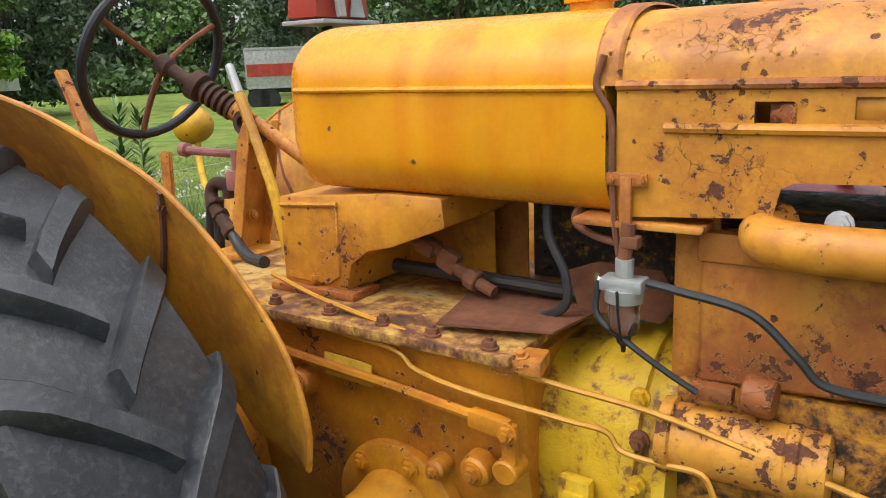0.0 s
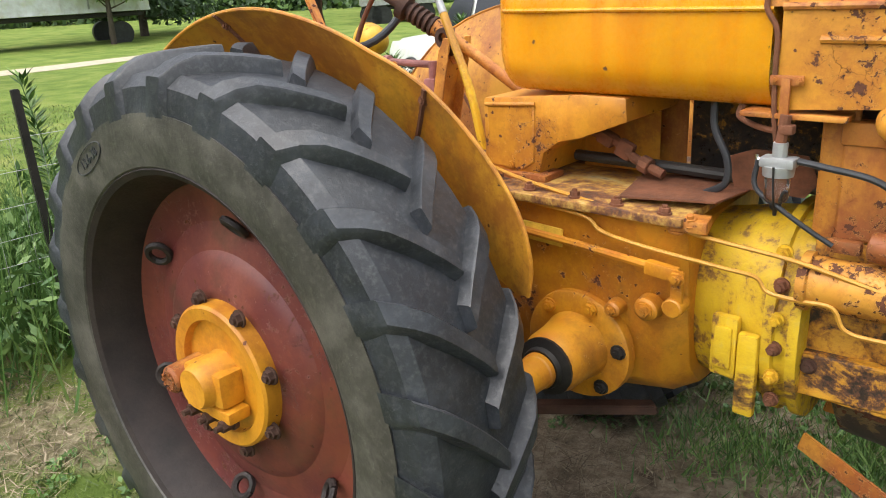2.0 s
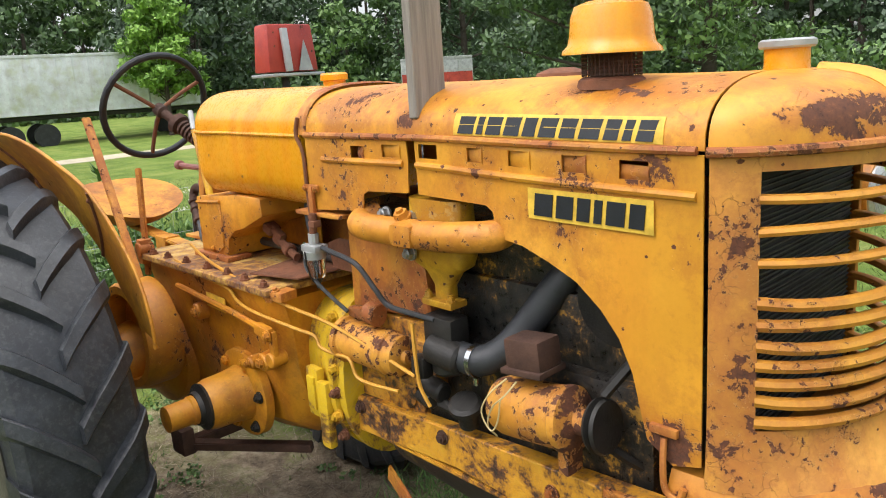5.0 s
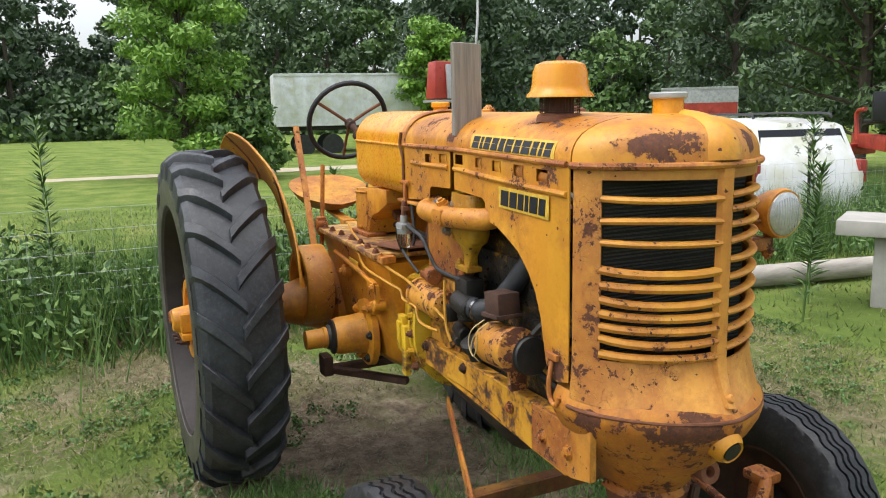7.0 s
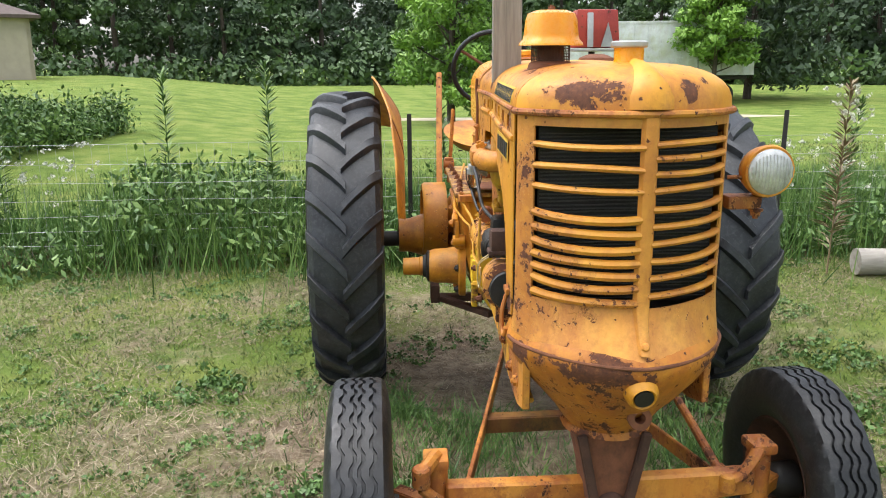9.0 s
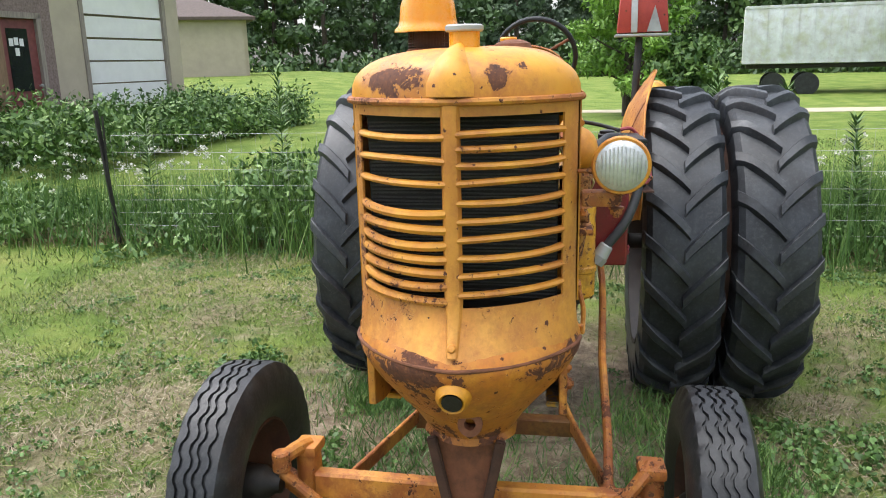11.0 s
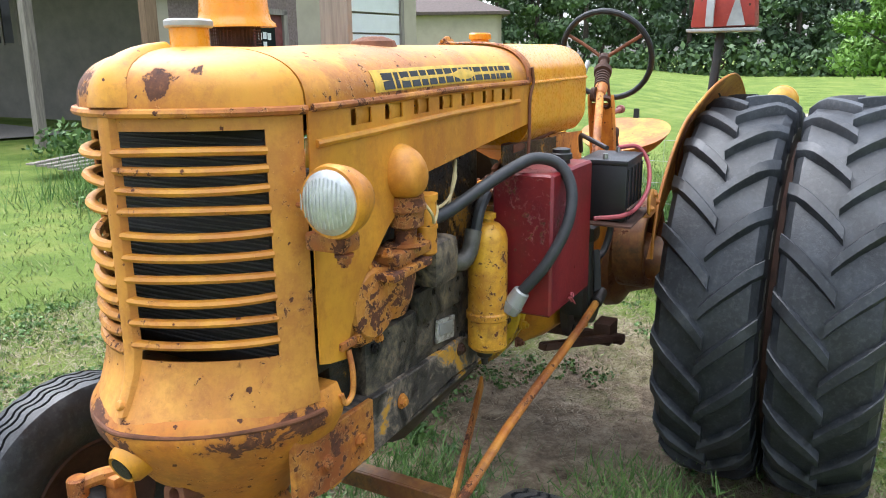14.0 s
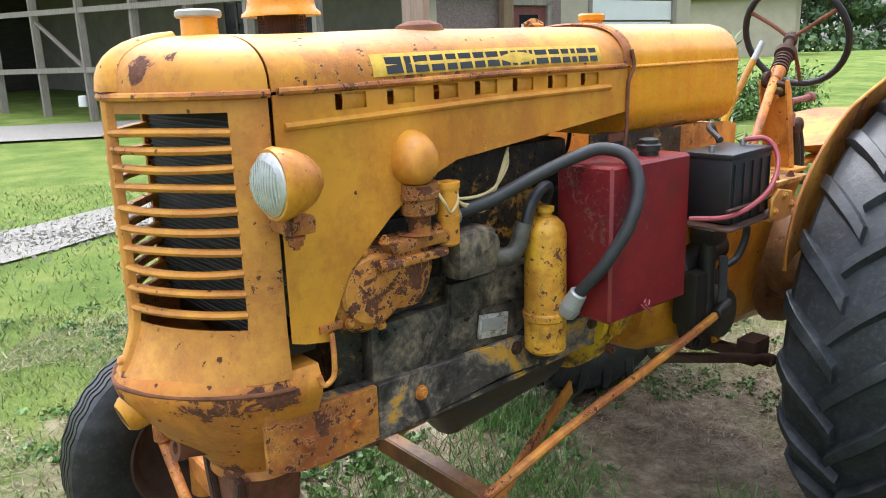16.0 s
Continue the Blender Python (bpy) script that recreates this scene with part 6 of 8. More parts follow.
# ------------------------------------------------ transmission, bell housing, rear axle
def trans_ring(x, half, top, low, foot):
    pts = [(-half, top), (-half - 0.0, top - 0.02), (-half + 0.02, top - 0.1), (-half + 0.03, (top + low) / 2), (-half + 0.07, low + 0.08), (-foot, low + 0.01), (-foot * 0.5, low), (foot * 0.5, low), (foot, low + 0.01), (half - 0.07, low + 0.08), (half - 0.03, (top + low) / 2), (half - 0.02, top - 0.1), (half, top - 0.02), (half, top)]
    return [V(x, y, z) for y, z in pts]


bm = B()
loft(bm, [trans_ring(-1.34, 0.2, 1.1, 0.66, 0.1), trans_ring(-1.26, 0.3, 1.15, 0.58, 0.16), trans_ring(-1.1, 0.37, 1.16, 0.53, 0.2), trans_ring(-0.8, 0.39, 1.165, 0.55, 0.22), trans_ring(-0.4, 0.395, 1.165, 0.58, 0.22), trans_ring(-0.2, 0.385, 1.165, 0.62, 0.2), trans_ring(-0.14, 0.34, 1.14, 0.66, 0.18)], True, True)
gear = part("transmission_housing", bm, yellow_cast, tractor, "orange-yellow cast transmission housing stained with oil")
bm = B()
block(bm, (-0.62, 0, 1.176), (0.98, 0.82, 0.022), bevel=0.006)
deck = part("deck_plate", bm, deck_mix, gear, "rusty, peeling yellow deck over the gearbox")
for k in range(7):
    for side in (-1, 1):
        bm = B()
        hexnut(bm, (-1.0 + 0.14 * k + 0.02 * math.sin(k * 5), side * 0.385, 1.187), (0, 0, 1), 0.014, 0.016)
        part("bolt", bm, rust, deck)
bm = B()
rows = []
for d, r in [(-0.16, 0.255), (-0.1, 0.268), (-0.02, 0.285), (0.035, 0.29), (0.038, 0.318), (0.062, 0.318), (0.066, 0.305), (0.095, 0.305), (0.098, 0.32), (0.122, 0.32), (0.125, 0.26)]:
    row = []
    for k in range(36):
        a = math.tau * k / 36
        c, s = math.cos(a), math.sin(a)
        row.append(V(d, (r + 0.005) * math.copysign(abs(c) ** 0.8, c), 0.91 + r * 0.86 * math.copysign(abs(s) ** 0.8, s)))
    rows.append(row)
loft(bm, rows, True, True)
bell = part("bell_housing", bm, bell_mix, tractor, "bright yellow bell housing, its flange bolted to the engine")
for side in (-1, 1):
    for k, z in enumerate((0.74, 0.81, 0.885, 0.96, 1.04, 1.12)):
        y = side * (0.332 if abs(z - 0.91) < 0.12 else 0.315)
        bm = B()
        hexnut(bm, (0.068, y - side * 0.02, z), (0.0, side, 0.0), 0.015, 0.022)
        part("bolt", bm, yellow_bright if k % 2 else rust, bell)
bm = B()
block(bm, (-0.045, -0.315, 0.86), (0.06, 0.03, 0.16), bevel=0.006)
block(bm, (-0.045, -0.332, 0.86), (0.04, 0.012, 0.11), bevel=0.004)
block(bm, (0.012, -0.322, 0.80), (0.05, 0.03, 0.22), bevel=0.01)
part("bell_boss", bm, bell_mix, bell)

# nameplate and bosses on the housing's side
bm = B()
block(bm, (-0.52, -0.392, 1.075), (0.13, 0.006, 0.05), (0, 3, 0), 0.002)
part("nameplate", bm, decal_yellow, gear, "small worn yellow and blue maker's plate")
for x, z, r in ((-0.21, 0.937, 0.034), (-0.30, 0.91, 0.024), (-0.66, 1.02, 0.035)):
    bm = B()
    rod(bm, (x, -0.36, z), (x, -0.41, z), r, r * 0.9, 18, bevel=0.006)
    hexnut(bm, (x, -0.41, z), (0, -1, 0), r * 0.5, 0.014)
    part("side_boss", bm, yellow_cast, gear)

# brake housings on both sides
for side in (-1, 1):
    bm = B()
    lathe(bm, (-0.415, side * 0.355, 0.765), (0, side, 0), [(0, 0.16), (0.03, 0.158), (0.036, 0.15), (0.038, 0.1), (0.07, 0.094), (0.1, 0.09)] + ([(0.16, 0.088), (0.185, 0.08), (0.19, 0.05), (0.235, 0.05), (0.24, 0.046), (0.32, 0.044), (0.325, 0.0)] if side < 0 else [(0.11, 0.0)]), 36)
    hsg = part("brake_housing", bm, yellow_cast if side < 0 else greasy, tractor, "round orange-yellow brake housing bolted to the gearbox")
    for k in range(6):
        a = math.tau * (k + 0.15) / 6
        bm = B()
        hexnut(bm, (-0.415 + 0.132 * math.cos(a), side * 0.392, 0.765 + 0.132 * math.sin(a)), (0, side, 0), 0.017, 0.016)
        part("bolt", bm, black_iron if k in (0, 5) else yellow_cast, hsg)
    if side > 0:
        continue
    bm = B()
    lathe(bm, (-0.415, side * 0.53, 0.765), (0, side, 0), [(0, 0.078), (0.02, 0.082), (0.03, 0.06), (0.045, 0.056)], 20)
    part("grease_ring", bm, black_iron, hsg, "greasy black seal ring")

# rear axle trumpets and drums
for side in (-1, 1):
    bm = B()
    lathe(bm, (BODY_X, side * 0.33, AXLE.z + 0.02), (0, side, 0), [(0, 0.24), (0.05, 0.23), (0.1, 0.16), (0.3, 0.1), (0.36, 0.1)], 32)
    part("axle_trumpet", bm, yellow_cast if side < 0 else yellow_oily, tractor)
    bm = B()
    lathe(bm, (-0.98, side * 0.42, 0.90), (0, side, 0), [(0, 0.2), (0.0, 0.21), (0.12, 0.21), (0.135, 0.2), (0.135, 0.17), (0.06, 0.16), (0.06, 0.05)], 40)
    part("brake_drum", bm, yellow_cast if side < 0 else yellow_oily, tractor, "broad yellow brake drum beside the wheel")
    bm = B()
    rod(bm, (BODY_X, side * 0.6, AXLE.z - (0.05 if side > 0 else 0.0)), (BODY_X, side * (1.1 if side < 0 else 1.4), AXLE.z - (0.05 if side > 0 else 0.0)), 0.045, seg=18)
    part("axle_shaft", bm, black_iron, tractor)

# belly pan, swinging drawbar and hitch beneath
bm = B()
beam(bm, (-0.25, -0.2, 0.55), (-0.75, -0.5, 0.50), 0.05, 0.03)
beam(bm, (-0.75, -0.52, 0.49), (-0.75, 0.5, 0.49), 0.05, 0.04)
block(bm, (-0.72, -0.5, 0.53), (0.1, 0.05, 0.1))
block(bm, (-0.72, 0.42, 0.53), (0.12, 0.08, 0.1))
beam(bm, (-0.2, 0.3, 0.62), (-0.75, 0.48, 0.5), 0.04, 0.03)
part("drawbar_frame", bm, rust_dark, tractor, "rusty drawbar frame under the gearbox")
bm = B()
rows = [[V(x, w * math.sin(a), z - d * math.cos(a)) for a in [math.pi * (k / 12 - 0.5) for k in range(13)]] for x, w, z, d in ((0.16, 0.2, 0.8, 0.04), (0.2, 0.22, 0.8, 0.2), (0.62, 0.22, 0.8, 0.26), (0.68, 0.22, 0.82, 0.2), (1.05, 0.2, 0.84, 0.12), (1.1, 0.18, 0.84, 0.02))]
loft(bm, rows)
part("oil_pan", bm, greasy, tractor, "oily black engine sump")

# box under the tank that carries the steering column
bm = B()
plate(bm, [(-0.80, 1.19), (-0.80, 1.405), (-0.475, 1.43), (-0.34, 1.43), (-0.335, 1.37), (-0.475, 1.315), (-0.54, 1.30), (-0.59, 1.265), (-0.61, 1.195)], 0.5, "y", -0.275, bevel=0.004)
sup = part("tank_support", bm, yellow_panel, tractor, "yellow sheet-metal box under the tank with an arched cut-out")
bm = B()
plate(bm, [(-0.785, 1.215), (-0.785, 1.385), (-0.62, 1.395), (-0.62, 1.235), (-0.66, 1.21)], 0.007, "y", -0.282, bevel=0.003)
tube(bm, [(-0.79, -0.282, 1.388), (-0.7, -0.284, 1.393), (-0.615, -0.282, 1.398)], 0.006, 6, 2)
hexnut(bm, (-0.70, -0.284, 1.222), (0, -1, 0), 0.01, 0.008)
part("hatch", bm, yellow_panel, sup, "pressed hatch on the support box")
bm = B()
block(bm, (-0.70, -0.22, 1.195), (0.26, 0.16, 0.02))
part("foot", bm, yellow_rusty, sup)
# engine-side bulkhead, seen beyond the box
bm = B()
plate(bm, [(-0.75, 1.18), (-0.75, 1.44), (-0.372, 1.45), (-0.372, 1.18)], 0.006, "y", 0.17)
part("bulkhead", bm, yellow_rusty, tractor, "rust-stained yellow splash plate", true=True)
# added dark sheet: heavy shadow under the tank, put in as colour
bm = B()
plate(bm, [(-0.37, 1.18), (-0.37, 1.45), (0.12, 1.46), (0.12, 1.18)], 0.006, "y", 0.2)
part("shadow_sheet", bm, engine_dark, tractor, "black sheet standing in for the deep shadow under the tank", true=True)
bm = B()
tube(bm, [(-0.560, -0.06, 1.330), (-0.470, -0.08, 1.310), (-0.410, -0.09, 1.270), (-0.320, -0.1, 1.235)], 0.014, 10, 4)
block(bm, (-0.500, -0.075, 1.315), (0.05, 0.05, 0.035), (0, 25, 0), 0.01)
block(bm, (-0.440, -0.085, 1.290), (0.05, 0.03, 0.05), (0, 25, 0), 0.01)
rod(bm, (-0.390, -0.09, 1.260), (-0.360, -0.095, 1.250), 0.024, seg=10, bevel=0.003)
part("universal_joint", bm, rust, tractor, "rusty steering universal joint", true=True)
bm = B()
tube(bm, [(-0.62, -0.04, 1.25), (-0.4, -0.05, 1.248), (-0.2, -0.06, 1.245), (0.1, -0.08, 1.24)], 0.016, 10, 4)
part("steering_shaft", bm, black_iron, tractor, true=True)
bm = B()
tube(bm, [(-0.14, -0.19, 1.45), (-0.135, -0.2, 1.37), (-0.1, -0.21, 1.3), (-0.1, -0.21, 1.24), (-0.15, -0.2, 1.205)], 0.009, 8, 5)
part("vent_hose", bm, hose_rubber, tractor)

# loose rusty sheet on the deck
bm = B()
plate(bm, [(-0.31, -0.36), (-0.09, -0.31), (-0.06, -0.13), (-0.2, -0.0), (-0.35, -0.05)], 0.005, "z", 1.198)
for w in bm.verts:
    w.co.z += 0.05 * max(0.0, w.co.x + 0.3) + 0.02 * max(0, w.co.y + 0.25)
part("loose_sheet", bm, rust, tractor, "loose sheet of brown rusty iron")
bm = B()
plate(bm, [(-0.10, 1.215), (-0.12, 1.29), (-0.06, 1.315), (0.06, 1.31), (0.09, 1.25), (0.06, 1.21)], 0.005, "y", -0.12)
part("torn_sheet", bm, rust, tractor, "torn upright flap of rusty iron")
# post between tank and engine
bm = B()
block(bm, (0.145, -0.23, 1.3), (0.07, 0.016, 0.3), bevel=0.003)
block(bm, (0.112, -0.2, 1.3), (0.012, 0.07, 0.3), bevel=0.003)
part("hood_post", bm, yellow_rusty, tractor, "rusty upright plate carrying the hood")
bm = B()
block(bm, (0.06, -0.27, 1.425), (0.22, 0.1, 0.012), bevel=0.003)
block(bm, (0.042, -0.318, 1.455), (0.02, 0.012, 0.1), bevel=0.003)
block(bm, (0.042, -0.316, 1.5), (0.07, 0.006, 0.022), bevel=0.002)
for x in (0.016, 0.068):
    hexnut(bm, (x, -0.318, 1.5), (0, -1, 0), 0.008, 0.008)
part("hood_bracket", bm, yellow_rusty, tractor, "rusty hood clamp bracket")

# fuel filter bowl
bm = B()
block(bm, (0.045, -0.328, 1.33), (0.075, 0.05, 0.022), bevel=0.006)
rod(bm, (0.045, -0.328, 1.30), (0.045, -0.328, 1.322), 0.033, 0.035, 20)
rod(bm, (0.045, -0.328, 1.34), (0.045, -0.328, 1.372), 0.016, seg=10)
filt = part("fuel_filter", bm, galvanised, tractor, "fuel filter with a grey cast head and glass bowl")
bm = B()
lathe(bm, (0.045, -0.328, 1.302), (0, 0, -1), [(0, 0.028), (0.05, 0.027), (0.058, 0.022), (0.06, 0.0)], 20)
part("glass_bowl", bm, clear_glass, filt, "amber-tinted glass sediment bowl")
bm = B()
tube(bm, [(0.045, -0.364, 1.325), (0.047, -0.362, 1.28), (0.047, -0.345, 1.235), (0.045, -0.328, 1.228), (0.043, -0.31, 1.235), (0.043, -0.295, 1.28), (0.045, -0.292, 1.325)], 0.0025, 6, 4)
lathe(bm, (0.045, -0.328, 1.24), (0, 0, -1), [(0, 0.014), (0.012, 0.012), (0.02, 0.005), (0.03, 0.004)], 10)
part("bail_wire", bm, black_iron, filt)
bm = B()
rod(bm, (0.0, -0.33, 1.332), (0.03, -0.33, 1.332), 0.007, seg=8)
rod(bm, (-0.003, -0.33, 1.322), (-0.003, -0.33, 1.342), 0.004, seg=6)
part("shut_off_tap", bm, chrome, filt)
bm = B()
rod(bm, (0.045, -0.328, 1.37), (0.05, -0.325, 1.43), 0.012, seg=10)
block(bm, (0.055, -0.325, 1.40), (0.03, 0.03, 0.02), bevel=0.005)
part("pipe_stub", bm, rust, filt)
bm = B()
tube(bm, [(0.085, -0.328, 1.335), (0.14, -0.335, 1.33), (0.25, -0.335, 1.31), (0.32, -0.33, 1.25), (0.36, -0.32, 1.21), (0.45, -0.31, 1.2), (0.52, -0.3, 1.195)], 0.0075, 8, 6)
part("fuel_hose", bm, hose_rubber, tractor, "black rubber fuel hose")
bm = B()
tube(bm, [(0.02, -0.3, 1.39), (-0.03, -0.28, 1.395), (-0.07, -0.25, 1.41), (-0.065, -0.23, 1.44)], 0.007, 8, 5)
part("fuel_pipe", bm, rust, tractor)
bm = B()
tube(bm, [(0.0, -0.33, 1.33), (0.0, -0.335, 1.27), (0.06, -0.34, 1.23), (0.12, -0.33, 1.19), (0.17, -0.32, 1.16)], 0.006, 8, 5)
part("drain_hose", bm, hose_rubber, tractor)

# operating rods along the side
bm = B()
tube(bm, [(-0.80, -0.40, 1.095), (-0.5, -0.405, 1.075), (-0.2, -0.41, 1.06)], 0.011, 8, 3)
block(bm, (-0.17, -0.41, 1.055), (0.08, 0.03, 0.035), (0, 4, 0), 0.008)
hexnut(bm, (-0.13, -0.42, 1.05), (0, -1, 0), 0.016, 0.014)
block(bm, (-0.135, -0.40, 1.01), (0.03, 0.02, 0.1), bevel=0.008)
rod(bm, (-0.14, -0.36, 0.965), (-0.14, -0.42, 0.965), 0.025, seg=14, bevel=0.004)
part("brake_rod", bm, yellow_cast, tractor, "yellow brake rod with a bolted clevis")
bm = B()
tube(bm, [(-0.79, -0.33, 1.235), (-0.6, -0.36, 1.205), (-0.3, -0.39, 1.175), (-0.1, -0.37, 1.145), (0.1, -0.345, 1.12), (0.3, -0.34, 1.08), (0.47, -0.34, 1.045)], 0.0055, 6, 5)
part("control_rod", bm, cable_yellow, tractor, "thin yellow control rod")
bm = B()
tube(bm, [(-0.8, -0.395, 1.19), (-0.55, -0.41, 1.165), (-0.38, -0.41, 1.15), (-0.33, -0.41, 1.12), (-0.22, -0.41, 1.105), (-0.05, -0.37, 1.08), (0.02, -0.345, 1.065), (0.05, -0.345, 1.035), (0.12, -0.345, 1.03), (0.19, -0.345, 1.03), (0.22, -0.345, 0.985), (0.28, -0.34, 0.975), (0.4, -0.34, 0.985)], 0.0055, 6, 5)
part("oil_line", bm, cable_yellow, tractor, "thin painted oil line bent along the housing")
bm = B()
for x, y, z in ((-0.12, -0.375, 1.168), (-0.15, -0.38, 1.15)):
    hexnut(bm, (x, y, z), (0, -0.3, 1), 0.016, 0.02)
block(bm, (-0.13, -0.36, 1.168), (0.09, 0.07, 0.03), (0, 0, 10), 0.006)
part("rod_guide", bm, yellow_rusty, tractor)

# ------------------------------------------------ engine
bm = B()
block(bm, (0.62, 0.0, 0.98), (0.98, 0.42, 0.30), bevel=0.02)
engine = part("engine_block", bm, engine_dark, tractor, "oil-blackened engine block")
bm = B()
block(bm, (0.62, 0.0, 1.2), (0.98, 0.34, 0.2), bevel=0.015)
part("cylinder_block", bm, engine_dark, engine)
bm = B()
block(bm, (0.62, 0.0, 1.36), (0.94, 0.30, 0.16), bevel=0.02)
part("cylinder_head", bm, engine_dark, engine)
bm = B()
plate(bm, [(0.155, 1.155), (0.155, 1.38), (0.44, 1.39), (0.46, 1.17)], 0.06, "y", -0.255, bevel=0.006)
block(bm, (0.30, -0.23, 1.39), (0.3, 0.07, 0.05), bevel=0.008)
part("side_cover", bm, yellow_rusty, engine, "orange rust-stained engine cover")
for c, size in (((0.30, -0.228, 1.10), (0.36, 0.05, 0.11)), ((0.40, -0.235, 1.04), (0.16, 0.07, 0.14)), ((0.25, -0.22, 0.92), (0.3, 0.05, 0.14))):
    bm = B()
    block(bm, c, size, bevel=0.012)
    part("crankcase_side", bm, engine_mix, engine)
bm = B()
lathe(bm, (0.31, -0.235, 0.95), (0, -1, 0), [(0, 0.07), (0.02, 0.07), (0.026, 0.062), (0.028, 0.0)], 24)
part("inspection_cover", bm, engine_mix, engine, "oval inspection plate with peeling paint")

# intake elbow, manifold pipe and carburettor
bm = B()
tube(bm, [(0.27, -0.25, 1.44), (0.255, -0.30, 1.425), (0.30, -0.335, 1.42), (0.45, -0.342, 1.42), (0.6, -0.342, 1.425), (0.70, -0.335, 1.435), (0.755, -0.30, 1.44), (0.75, -0.24, 1.45)], 0.036, 16, 6)
block(bm, (0.50, -0.345, 1.422), (0.085, 0.082, 0.06), bevel=0.018)
hexnut(bm, (0.47, -0.34, 1.455), (0, -0.5, 1), 0.02, 0.02)
part("intake_pipe", bm, yellow_panel, engine, "fat pale-yellow intake pipe across the engine")
bm = B()
rows = []
for z, hw, hd in ((1.50, 0.098, 0.05), (1.4, 0.1, 0.055), (1.36, 0.1, 0.055), (1.335, 0.09, 0.05), (1.315, 0.055, 0.035), (1.28, 0.03, 0.026), (1.245, 0.03, 0.026)):
    rows.append([V(0.53 + hw * math.copysign(abs(math.cos(a)) ** 0.6, math.cos(a)), -0.255 + hd * math.copysign(abs(math.sin(a)) ** 0.6, math.sin(a)), z) for a in [k * math.tau / 24 for k in range(24)]])
loft(bm, rows, True, True)
block(bm, (0.53, -0.265, 1.238), (0.11, 0.07, 0.018), bevel=0.005)
for x in (0.487, 0.573):
    hexnut(bm, (x, -0.285, 1.247), (0, 0, 1), 0.011, 0.014)
part("carburettor_body", bm, yellow_bright, engine, "bright yellow heat box over the carburettor")
for x, y, z, rise in ((0.47, -0.318, 1.365, 0.0), (0.36, -0.3, 1.45, 0.2), (0.47, -0.3, 1.45, 0.2)):
    bm = B()
    hexnut(bm, (x, y, z), (0, -1, rise), 0.016, 0.02)
    part("manifold_bolt", bm, bare_steel, engine)
bm = B()
block(bm, (0.53, -0.265, 1.16), (0.11, 0.08, 0.09), bevel=0.015)
rod(bm, (0.5, -0.3, 1.12), (0.62, -0.3, 1.11), 0.04, seg=16, bevel=0.008)
rod(bm, (0.53, -0.27, 1.05), (0.53, -0.27, 1.11), 0.045, seg=16, bevel=0.01)
block(bm, (0.48, -0.32, 1.07), (0.05, 0.04, 0.06), bevel=0.012)
part("carburettor", bm, black_iron, engine, "greasy black carburettor")
bm = B()
tube(bm, [(0.48, -0.345, 1.19), (0.49, -0.35, 1.1), (0.5, -0.35, 1.03), (0.53, -0.345, 0.98)], 0.0055, 6, 4)
part("throttle_link", bm, cable_yellow, engine)
bm = B()
tube(bm, [(0.60, -0.29, 1.115), (0.66, -0.28, 1.115), (0.71, -0.25, 1.14), (0.76, -0.21, 1.2), (0.82, -0.17, 1.29), (0.87, -0.13, 1.36)], 0.038, 16, 5)
part("radiator_hose", bm, hose_rubber, engine, "thick black rubber hose with a steel clamp")
bm = B()
lathe(bm, (0.645, -0.282, 1.113), (1, 0.0, 0.06), [(0, 0.039), (0.0, 0.042), (0.016, 0.042), (0.016, 0.039)], 20)
block(bm, (0.652, -0.285, 1.062), (0.016, 0.02, 0.02), bevel=0.003)
part("hose_clamp", bm, chrome, engine, "bright steel hose clamp")

# starter motor
bm = B()
lathe(bm, (0.11, -0.29, 1.062), (1, 0, 0), [(0, 0.066), (0.02, 0.068), (0.024, 0.06), (0.20, 0.06), (0.204, 0.063), (0.22, 0.063), (0.224, 0.058), (0.262, 0.056), (0.268, 0.045), (0.27, 0.02), (0.285, 0.016), (0.286, 0.0)], 28)
st = part("starter_motor", bm, yellow_flaked, engine, "round starter motor with flaking yellow paint")
bm = B()
rod(bm, (0.24, -0.295, 1.165), (0.29, -0.3, 1.163), 0.032, seg=16, bevel=0.004)
block(bm, (0.19, -0.295, 1.155), (0.07, 0.03, 0.03), bevel=0.008)
part("solenoid", bm, yellow_rusty, st)

# generator, its cut-out box and pulley
bm = B()
lathe(bm, (0.735, -0.285, 1.03), (1, -0.02, 0.12), [(0, 0.03), (0.004, 0.062), (0.03, 0.07), (0.05, 0.071), (0.2, 0.071), (0.205, 0.075), (0.225, 0.075), (0.23, 0.06), (0.24, 0.03), (0.27, 0.028), (0.275, 0.012), (0.29, 0.012)], 28)
block(bm, (0.945, -0.29, 1.0), (0.03, 0.06, 0.14), bevel=0.008)
gen = part("generator", bm, yellow_flaked, engine, "yellow generator with rust and loose wires")
bm = B()
lathe(bm, (1.0, -0.29, 1.062), (1, -0.02, 0.12), [(0, 0.03), (0.012, 0.034), (0.018, 0.056), (0.026, 0.06), (0.032, 0.045), (0.04, 0.06), (0.048, 0.056), (0.05, 0.02)], 28)
part("pulley", bm, black_iron, gen, "dull grey fan-belt pulley")
bm = B()
block(bm, (0.845, -0.29, 1.188), (0.105, 0.085, 0.07), (0, -6, 0), 0.01)
block(bm, (0.845, -0.29, 1.148), (0.12, 0.1, 0.014), (0, -6, 0), 0.003)
part("cut_out_box", bm, rust_dark, gen, "brown rusty cut-out box on the generator")
bm = B()
tube(bm, [(0.80, -0.335, 1.125), (0.77, -0.366, 1.09), (0.745, -0.37, 1.04), (0.77, -0.366, 1.0), (0.79, -0.362, 1.03), (0.80, -0.362, 1.08)], 0.0022, 5, 5)
part("wire", bm, cable_cream, gen)
bm = B()
